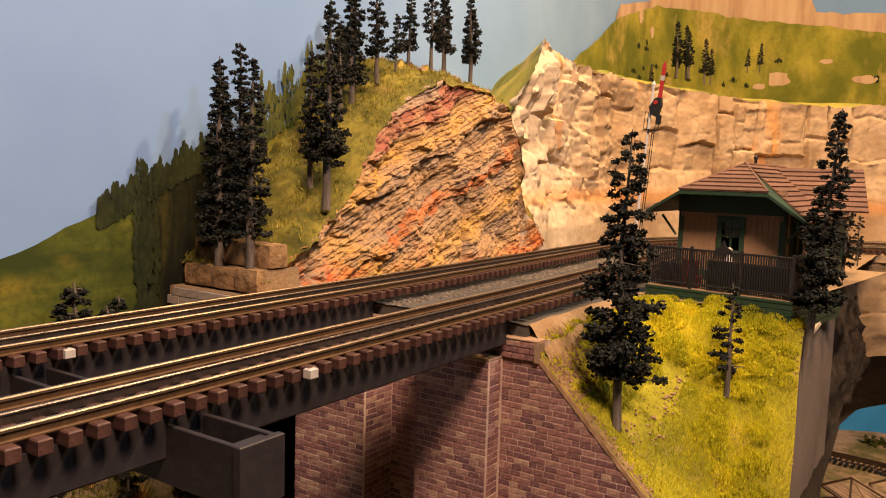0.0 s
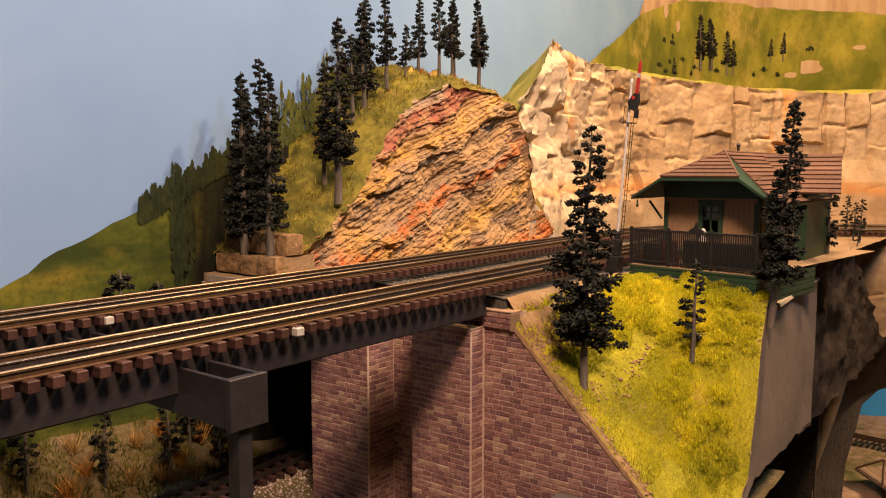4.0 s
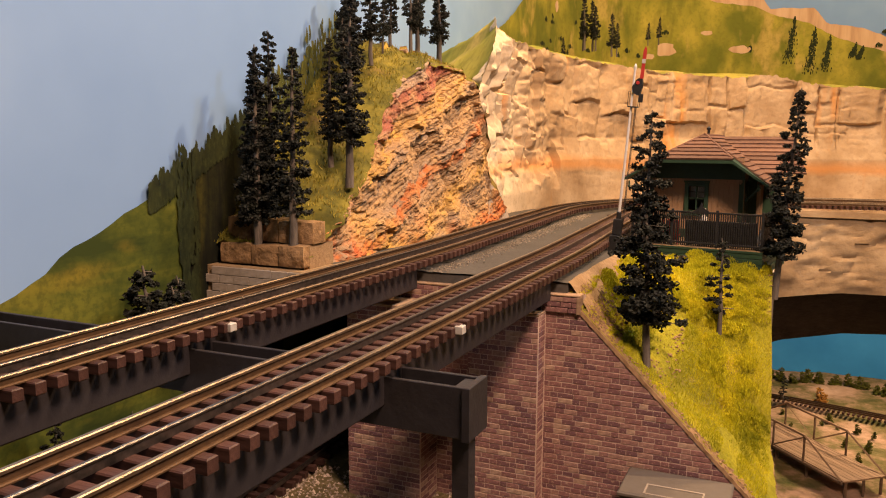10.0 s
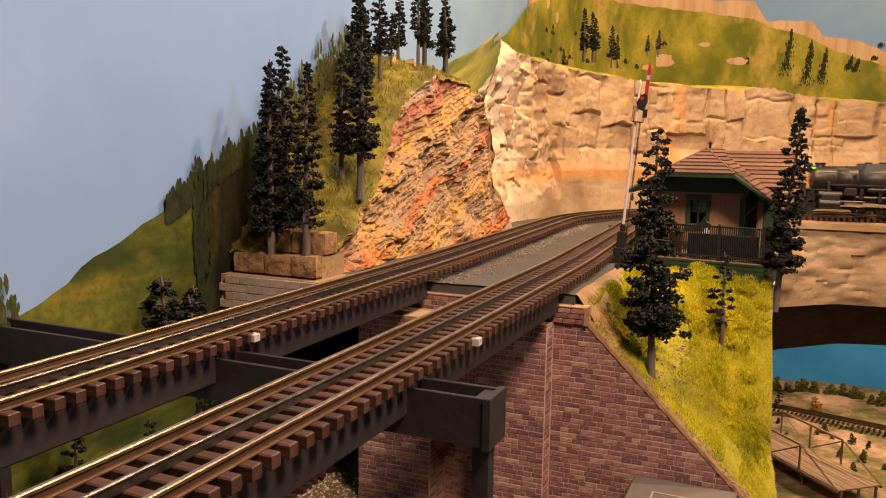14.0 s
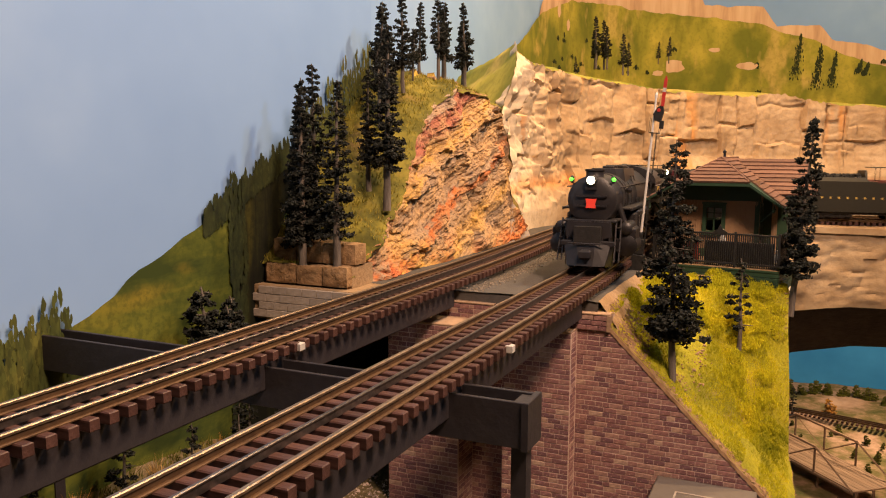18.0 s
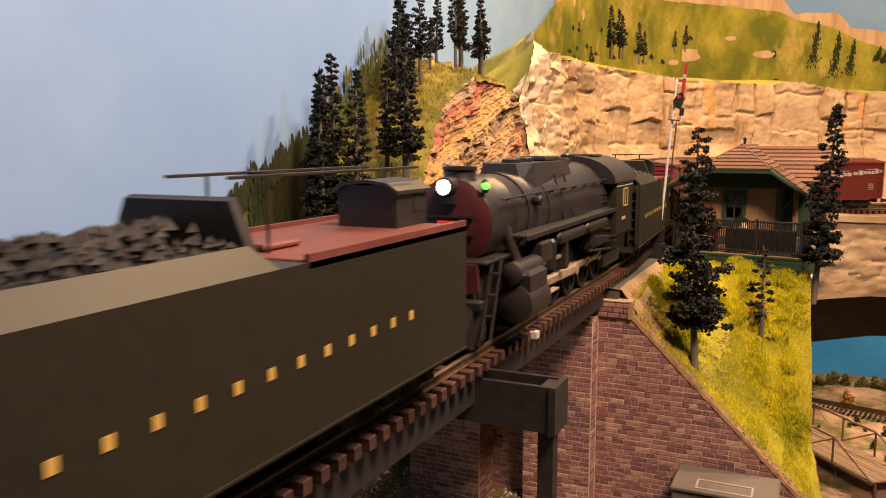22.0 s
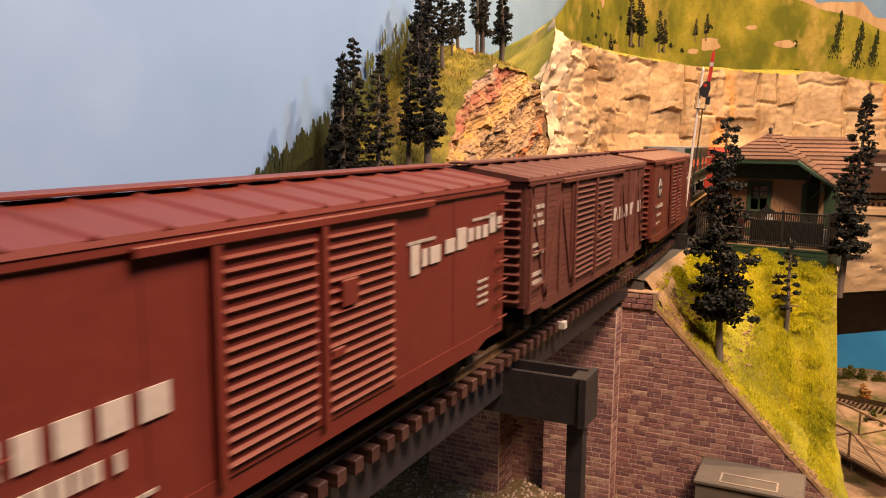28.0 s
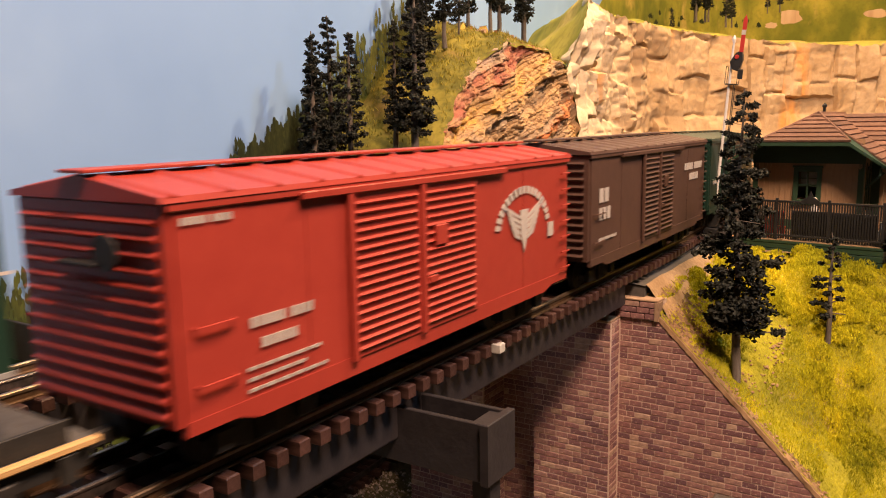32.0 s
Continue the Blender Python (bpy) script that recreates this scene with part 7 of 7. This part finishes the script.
        part("valve_chest", Shape().lathe([(42, 3), (44, 6), (80, 6), (82, 3)], "y", 14, (sx * 30, 0, 37)), K, cyl, "", 40)
        part("steam_pipe", Shape().tube((sx * 19, 60, 62), (sx * 27, 62, 40), 3.0, n=10), K, cyl)
        part("crosshead_guide", Shape().box(min(sx * 29, sx * 33), max(sx * 29, sx * 33), 78, 118, 25.5, 27, 0.3).box(min(sx * 29, sx * 33), max(sx * 29, sx * 33), 78, 118, 17, 18.5, 0.3), PAINT["steel"], cyl)
        part("front_step", Shape().tube((sx * 24, 19, 8), (sx * 23, 36, 46), 0.9, n=6).tube((sx * 28, 21, 8), (sx * 27, 38, 46), 0.9, n=6).box(min(sx * 24, sx * 28), max(sx * 24, sx * 28), 23, 26, 18, 19).box(min(sx * 24, sx * 28), max(sx * 24, sx * 28), 27, 30, 28, 29).box(min(sx * 23, sx * 28), max(sx * 23, sx * 28), 32, 35, 38, 39), K, e, "sloping front ladder")
        fb = part("firebox_side", Shape().box(min(sx * 24, sx * 29), max(sx * 24, sx * 29), 205, 262, 30, 56, 1.0), K, e)
    for y in (90, 125, 172, 190, 228, 246):
        part("boiler_band", Shape().lathe([(y - 0.9, 23.2 + (y - 74) * 0.018), (y - 0.9, 23.9 + (y - 74) * 0.0185), (y + 0.9, 23.9 + (y - 74) * 0.0185), (y + 0.9, 23.2 + (y - 74) * 0.018)], "y", 32, (0, 0, cz)), K, boiler, "", 35)
    for sx in (-1, 1):
        for y0, y1, z0, z1 in ((212, 258, cz + 4, cz + 3), (220, 258, cz - 2, cz - 3)):
            part("boiler_pipe", Shape().tube((sx * 25.5, y0, z0), (sx * 27.2, y1, z1), 0.75, n=6), K, boiler)
        for y in (86, 110, 146, 182, 204, 236):
            part("bracket", Shape().box(min(sx * 23, sx * 28), max(sx * 23, sx * 28), y, y + 1.6, 47, 55), K, e)
        part("check_valve", Shape().lathe([(sx * 22.5, 3), (sx * 26.5, 3), (sx * 27.5, 2)], "x", 10, (0, 100, cz + 8)), K, boiler)
        part("valve_gear", Shape().box(min(sx * 26, sx * 28), max(sx * 26, sx * 28), 104, 152, 33, 35.4, 0.4), PAINT["steel"], e, "steel valve rod")
        part("gear_hanger", Shape().box(min(sx * 26, sx * 31), max(sx * 26, sx * 31), 138, 144, 26, 54, 0.6), K, e)
        part("sand_pipe", Shape().tube((sx * 19, 150, 84), (sx * 26.5, 150, 56), 0.7, n=6), K, boiler)
        part("sand_pipe", Shape().tube((sx * 19, 170, 84), (sx * 27, 170, 56), 0.7, n=6), K, boiler)
    part("pilot_deck", Shape().box(-24, 24, 24, 60, 43.5, 45.5, 0.5), K, e)
    part("air_pump", Shape().box(-19, -3, 27, 40, 24, 43.5, 2.0), K, e, "shielded air pump")
    part("air_pump", Shape().box(3, 19, 27, 40, 24, 43.5, 2.0), K, e, "shielded air pump")
    part("pilot_shield", Shape().prism([(-20, 44), (20, 44), (21, 31), (12, 28), (-12, 28), (-21, 31)], "y", 22, 25), K, e, "front pump shield")
    part("pilot", Shape().add([(-21, 18, 24), (21, 18, 24), (17, 11, 5), (-17, 11, 5), (-23, 28, 24), (23, 28, 24), (22, 28, 3), (-22, 28, 3), (-8, 13, 24), (8, 13, 24), (7, 8, 5), (-7, 8, 5)],
                              [(0, 8, 11, 3), (8, 9, 10, 11), (9, 1, 2, 10), (4, 7, 6, 5), (0, 4, 5, 1, 9, 8), (3, 11, 10, 2, 6, 7), (0, 3, 7, 4), (1, 5, 6, 2)]), K, e, "cast pilot")
    part("pilot_beam", Shape().box(-24, 24, 17, 23, 22, 27, 0.8), K, e)
    for x in (-19, -12.7, 12.7, 19):
        part("stanchion", Shape().tube((x, 22, 27), (x, 25, 44), 0.7, n=6), K, e)
    part("drop_coupler", Shape().box(-5, 5, 4, 16, 11, 20, 2.0).tube((-16, 11, 25), (16, 11, 25), 0.8, n=6), K, e)
    part("frame", Shape().box(-12, 12, 14, 300, 10, 40), PAINT["under"], e)
    # cab
    cab = part("cab_front", Shape().box(-32, 32, 260, 262, 34, 80), PAINT["tender_green"], e, "dark olive cab")
    part("cab_side", Shape().box(-33, -31.4, 262, 318, 34, 76), PAINT["tender_green"], cab)
    part("cab_side", Shape().box(31.4, 33, 262, 318, 34, 76), PAINT["tender_green"], cab)
    part("cab_floor", Shape().box(-32, 32, 262, 318, 32, 35), PAINT["under"], cab)
    arc = [(34.5 * math.cos(a), 74 + 20 * math.sin(a)) for a in [math.pi * k / 14 for k in range(15)]]
    part("cab_roof", Shape().prism(arc + [(-33, 73.5), (33, 73.5)], "y", 252, 326), K, cab, "arched cab roof", 30)
    part("roof_hatch", Shape().box(-12, 12, 272, 300, 93, 95, 0.8), K, cab)
    for sx in (-1, 1):
        part("cab_window", Shape().box(min(sx * 32.6, sx * 33.4), max(sx * 32.6, sx * 33.4), 286, 299, 55.5, 68), PAINT["coal"], cab, "dark cab window")
        fr = Shape()
        for b in ((285.2, 286, 55, 68.6), (299, 299.8, 55, 68.6), (285.2, 299.8, 54.7, 55.5), (285.2, 299.8, 68, 68.7), (292, 292.5, 55.5, 68)):
            fr.box(min(sx * 33, sx * 33.8), max(sx * 33, sx * 33.8), *b)
        part("window_frame", fr, PAINT["gold"], cab, "gold-lined window frame")
        part("lettering", Shape().box(min(sx * 33.05, sx * 33.4), max(sx * 33.05, sx * 33.4), 282, 284.2, 44.5, 46.7).box(min(sx * 33.05, sx * 33.4), max(sx * 33.05, sx * 33.4), 285.2, 287.4, 44.5, 46.7).box(min(sx * 33.05, sx * 33.4), max(sx * 33.05, sx * 33.4), 288.4, 290.6, 44.5, 46.7).box(min(sx * 33.05, sx * 33.4), max(sx * 33.05, sx * 33.4), 291.6, 293.8, 44.5, 46.7), PAINT["gold"], cab, "gold number bars")
        part("cab_seam", Shape().box(min(sx * 33, sx * 33.5), max(sx * 33, sx * 33.5), 262, 318, 72.5, 73.1).box(min(sx * 33, sx * 33.5), max(sx * 33, sx * 33.5), 262, 318, 70.6, 71.2), PAINT["letter"], cab)
    # leading and trailing trucks
    lead = part("leading_truck", Shape().box(-14, 14, 22, 44, 8, 14), PAINT["under"], e)
    part("wheelset", CAR_WHEEL, PAINT["under"], lead, at=(0, 32, 8.4))
    trail = part("trailing_truck", Shape().box(-14, 14, 284, 292, 8, 16, 1.0), PAINT["under"], e)
    for x in (-24, 20):
        part("truck_frame", Shape().box(x, x + 4, 262, 316, 8, 18, 1.0), PAINT["under"], trail)
    for y in (274, 304):
        part("wheelset", CAR_WHEEL, PAINT["under"], trail, at=(0, y, 8.4))
    # drivers and rods; they are keyed below
    moving = []
    if not DRIVER:
        DRIVER["axle"] = Shape().tube((-17, 0, 0), (17, 0, 0), 2.4, n=10).mesh("driver", 40)
        for sx in (-1, 1):
            w = wheel_shape(17.0, sx * 16.8, 1.8, 14)
            w.tube((sx * 18, 7.5, 0), (sx * 24, 7.5, 0), 1.6, n=8)
            w.prism([(-10, -9), (-4, -15), (4, -15), (10, -9)], "x", sx * 16.2, sx * 18.2)
            DRIVER[sx] = w.mesh("driving_wheel", 40)
    for k in range(5):
        axle = part("driver", DRIVER["axle"], PAINT["under"], e, "spoked driving wheels", at=(0, 118 + 35.5 * k, 17.0))
        for sx in (-1, 1):
            part("driving_wheel", DRIVER[sx], PAINT["under"], axle)
        moving.append(("wheel", axle, 118 + 35.5 * k))
    for sx in (-1, 1):
        rod = Shape().box(min(sx * 21, sx * 23), max(sx * 21, sx * 23), 0, 142, -2.2, 2.2, 0.4)
        for k in range(5):
            rod.tube((sx * 20.8, 35.5 * k, 0), (sx * 23.6, 35.5 * k, 0), 3.6, n=12)
        moving.append(("side", part("side_rod", rod, PAINT["steel"], e, "bright steel side rod"), sx))
        mr = Shape().box(min(sx * 24, sx * 26), max(sx * 24, sx * 26), 0, 92, -2.9, 2.9, 0.5).tube((sx * 23.8, 92, 0), (sx * 26.4, 92, 0), 4.0, n=12).tube((sx * 23.8, 0, 0), (sx * 26.4, 0, 0), 3.0, n=12)
        moving.append(("main", part("main_rod", mr, PAINT["steel"], e, "bright steel main rod"), sx))
    return e, moving


DRIVER = {}
M["red_sign"] = material("orange_red_sign_paint", [(0.50, 0.07, 0.03), (0.62, 0.10, 0.05)], 0.5, 0, 200, 20, 0.05)
engine_a, moves_a = locomotive(1)
tender_a = tender()
engine_b, moves_b = locomotive(2)
tender_b = copy_thing(tender_a, pose(0, 0, 0))
car_1 = boxcar("brown double-door boxcar with a white boxed emblem", PAINT["brown_car"], PAINT["brown_car"], [(17, 45, 39, 44), (17, 40, 33, 37), (17, 44, 27, 28.5), (17, 40, 24, 25.5), (50, 62, 41, 43), (204, 206, 46, 68), (230, 232, 46, 68), (206, 230, 66, 68), (206, 230, 46, 48), (209, 227, 54, 60), (212, 232, 38, 39.5), (212, 230, 34, 35.5)], end_mat=PAINT["crimson"])
car_2 = boxcar("dark brown double-door boxcar with white lettering", PAINT["dark_car"], PAINT["dark_car"], [(16, 42, 48, 53), (16, 44, 40, 44), (16, 40, 30, 31.5), (16, 44, 26, 27.5), (196, 240, 60, 66), (206, 232, 50, 55), (210, 232, 40, 41.5)], single=True)
car_3 = boxcar("oxide-red double-door boxcar with slanted white lettering", PAINT["oxide_car"], PAINT["oxide_car"], [(14, 20, 42, 49), (23, 28, 42, 49), (31, 38, 42, 49), (41, 48, 42, 49), (51, 59, 42, 49), (22, 46, 34, 38), (18, 38, 27, 28.5), (18, 34, 24, 25.5), (44, 54, 26, 27), (164, 184, 64.4, 65.4), (166, 172, 54, 64), (174, 178, 56, 62), (180, 188, 56, 62), (192, 200, 58, 63), (202, 210, 58, 66), (212, 217, 60, 65), (219, 224, 60, 65), (226, 231, 60, 65), (233, 239, 61, 69), (241, 246, 62, 67), (216, 236, 67.4, 68.4), (222, 232, 36, 37), (222, 232, 39, 40), (222, 232, 42, 43), (222, 232, 33, 34)])
car_4 = boxcar("red-brown wood-sheathed boxcar with diagonal steel braces", PAINT["wood_car"], PAINT["wood_car"], [(9, 24, 66, 68), (9, 22, 62, 64), (9, 24, 58, 60), (9, 20, 48, 50), (9, 24, 44, 46), (9, 22, 34, 36), (9, 25, 30, 32), (162, 172, 46, 54), (176, 184, 46, 54), (190, 199, 46, 54), (207, 216, 46, 54), (230, 240, 46, 54)], wood=True)
car_5 = boxcar("mineral-red boxcar with a round white cross emblem", PAINT["mineral_car"], PAINT["mineral_car"], [(16, 50, 42.5, 45.5), (24, 42, 36, 38), (20, 40, 30, 31), (208, 246, 58, 60), (214, 234, 42, 43.5)], single=True)
part("emblem_ground", Shape().box(33.05, 33.4, 25.5, 41.5, 51, 67, 0.1), PAINT["under"], car_5.children[0], "dark square behind the emblem")
part("emblem", Shape().lathe([(33.3, 7.0), (33.7, 7.0)], "x", 28, (0, 33.5, 59)), PAINT["letter"], car_5.children[0], "round pale cross emblem")
part("emblem_cross", Shape().box(33.6, 33.9, 32.7, 34.3, 52.4, 65.6).box(33.6, 33.9, 27, 40, 58.2, 59.8), PAINT["under"], car_5.children[0])
car_6 = flatcar()
car_7 = boxcar("bright red double-door boxcar with a white arched emblem", PAINT["red_car"], PAINT["red_car"], [(28, 54, 41.5, 44.5), (32, 48, 35, 38), (26, 58, 29.2, 30.2), (26, 50, 26, 27), (26, 60, 22.8, 23.8), (6, 24, 73.5, 75.5), (226, 232, 42, 49)])
for k in range(17):
    a = math.pi * (0.08 + 0.0525 * k)
    part("emblem", Shape().prism([(200 + 27 * math.cos(a + b) * m, 47 + 21 * math.sin(a + b) * m) for b, m in ((-.055, .88), (.055, .88), (.055, 1.04), (-.055, 1.04))], "x", 33.2, 33.6), PAINT["letter"], car_7.children[0], "white arched lettering")
for sy in (-1, 1):
    for k in range(5):
        part("emblem_feather", Shape().prism([(200 + sy * 3, 44 + 2.4 * k), (200 + sy * (9 + 1.6 * k), 46 + 3.0 * k), (200 + sy * (13 + 1.5 * k), 51 + 2.6 * k), (200 + sy * 4, 45.8 + 2.4 * k)], "x", 33.2, 33.6), PAINT["letter"], car_7.children[0])
part("emblem", Shape().prism([(196, 58), (204, 58), (203, 46), (200, 38), (197, 46)], "x", 33.2, 33.65), PAINT["letter"], car_7.children[0], "white winged emblem")
car_8 = boxcar("dark brown boxcar with white lettering", PAINT["dark_car"], PAINT["dark_car"], [(16, 30, 52, 60), (16, 34, 42, 49), (16, 44, 30, 31.5), (190, 240, 60, 65), (204, 232, 52, 57)], single=True)
car_9 = boxcar("dark green boxcar with white lettering", PAINT["trailer"], PAINT["trailer"], [(16, 44, 42, 46)])
trailer_a = trailer()
trailer_b = copy_thing(trailer_a, pose(0, 0, 0))

# vehicles: how far their front is behind the first pilot, how long they are, how far the trucks stand in
# the second engine's front gets its red light as a maroon colour
for ob in engine_b.children:
    if ob.name.startswith(("smokebox_front", "pilot_shield")):
        ob.data.materials[0] = PAINT["red_lit_front"]
TRAIN = [(engine_a, 0, 332, 60), (tender_a, 337, 250, 45), (engine_b, 605, 332, 60), (tender_b, 941, 250, 45), (car_1, 1209, LEN, 40), (car_2, 1482, LEN, 40), (car_3, 1755, LEN, 40),
         (car_4, 2032, LEN, 40), (car_5, 2308, LEN, 40), (car_6, 2578, 290, 34), (car_7, 2889, LEN, 40), (car_8, 3167, LEN, 40), (car_9, 3445, LEN, 40)]
SPEED, PASS = 240.0, 19.25  # mm a second; when the first pilot is at y = -250


def head(t):
    """How far along the line the first pilot is."""
    return 650.0 + (PASS - t) * SPEED + float(np.interp(t, [23.6, 24.2, 25.0, 26.5, 28.0, 28.6], [0, 2, 12, 20, 25, 25]))


def on_line(t, front, length, inset):
    """The pose of a vehicle whose two trucks ride on the line."""
    a, b = along(NEAR, head(t) + front + inset), along(NEAR, head(t) + front + length - inset)
    u = Vector(b[:3]) - Vector(a[:3])
    u.normalize()
    o = Vector(a[:3]) - u * inset
    h = math.atan2(u.x, u.y)
    return Matrix.LocRotScale(o * U, Euler((math.asin(u.z), 0, -h)), None)

# ---- bricks of the abutment ----
COURSE, JOINT = 4.25, 0.62
BRICK = {}


def brick_mesh(length, deep):
    key = (round(length), round(deep, 1))
    if key not in BRICK:
        h = COURSE - JOINT
        b = Shape().box(0, key[0] - JOINT, 0, key[1], 0, h, 0.25).mesh("brick")
        b.materials.append(M["brick"])
        BRICK[key] = b
    return BRICK[key]


def brick_face(parent, start, way, length, z0, top, seed, limit=None):
    """Courses of bricks from start (x, y) along way (1 = +x, 2 = +y, -2 = -y); limit(u, z) cuts a slope."""
    rnd, rest, count = random.Random(seed), Shape(), 0
    for r in range(int((top - z0) / COURSE)):
        z, u = top - (r + 1) * COURSE, (-4.0 if r % 2 else 0.0)
        end = length if limit is None else min(length, limit(z + COURSE * 0.5))
        while u < end - 1.5:
            n = rnd.choice((6, 8, 9, 10, 11, 13))
            if end - u - n < 4:
                n = end - u
            a, n = max(u, 0.0), n + min(u, 0.0)
            out, count = rnd.uniform(-0.12, 0.2), count + 1
            if count <= 290:
                ob = part("brick", brick_mesh(n, 2.4), None, parent)
                if way == 1:
                    ob.location = ((start[0] + a) * U, (start[1] - out) * U, z * U)
                else:
                    ob.location, ob.rotation_euler[2] = ((start[0] + out) * U, (start[1] + a) * U, z * U), radians(90)
            elif way == 1:
                rest.box(start[0] + a, start[0] + a + n - JOINT, start[1] - out, start[1] + 2.4, z, z + COURSE - JOINT, 0.25)
            else:
                rest.box(start[0] - 2.4, start[0] + out, start[1] + a, start[1] + a + n - JOINT, z, z + COURSE - JOINT, 0.25)
            u = a + n
    if rest.v:
        tagged(part("far_brick", rest, M["brick_rest"], parent), kind="stuff")


cores = [c for c in abut.children if c.name.startswith("pilaster_core")]
wall_core = [c for c in abut.children if c.name.startswith("core_wall")][0]
wing_core = [c for c in abut.children if c.name.startswith("wing_core")][0]
for (x0, x1, yf, zt), core, seed in zip(ABUT, cores, (1, 2)):
    brick_face(core, (x0, yf), 1, x1 - x0, -215, zt - 1, seed)
    brick_face(core, (x1, yf + 2.6), 2, -5 - yf - 2.6, -215, zt - 1, seed + 10)
brick_face(wall_core, (-80, -5), 1, 34, -215, -25, 21)
brick_face(wall_core, (-46, -5), 1, 85, -38, -25, 22)
brick_face(wall_core, (-150, -5), 1, 70, -38, -25, 24)
brick_face(wing_core, (12, -3), 1, 230, -215, -38.2, 23, lambda z: 26.5 + max(0, (-38 - z)) / 0.985)


def motions():
    """All that moves: the train on its line, the drivers and rods of the engines."""
    times = [k * 0.25 for k in range(129)]
    for ob, front, length, inset in TRAIN:
        walk(ob, [(t, on_line(t, front, length, inset)) for t in times])
    for ob, y in ((trailer_a, 29.0), (trailer_b, 153.0)):
        walk(ob, [(t, on_line(t, 2578, 290, 34) @ pose(0, y * U, 0)) for t in times])
    short = [k * 0.1 for k in range(321)]
    for moves in (moves_a, moves_b):
        for what, ob, n in moves:
            rows = []
            for t in short:
                a = SPEED * t / 17.0  # turn of the drivers, rolling towards -y
                py, pz = 7.5 * math.cos(a), 7.5 * math.sin(a)
                if what == "wheel":
                    rows.append((t, pose(0, n * U, 17 * U, math.degrees(a))))
                elif what == "side":
                    rows.append((t, pose(0, (118 + py) * U, (17 + pz) * U)))
                else:
                    py, pz = 189 + py, 17 + pz
                    tilt = math.asin((pz - 21.5) / 92.0)
                    rows.append((t, pose(0, (py - 92 * math.cos(tilt)) * U, 21.5 * U, math.degrees(tilt))))
            walk(ob, rows)


motions()
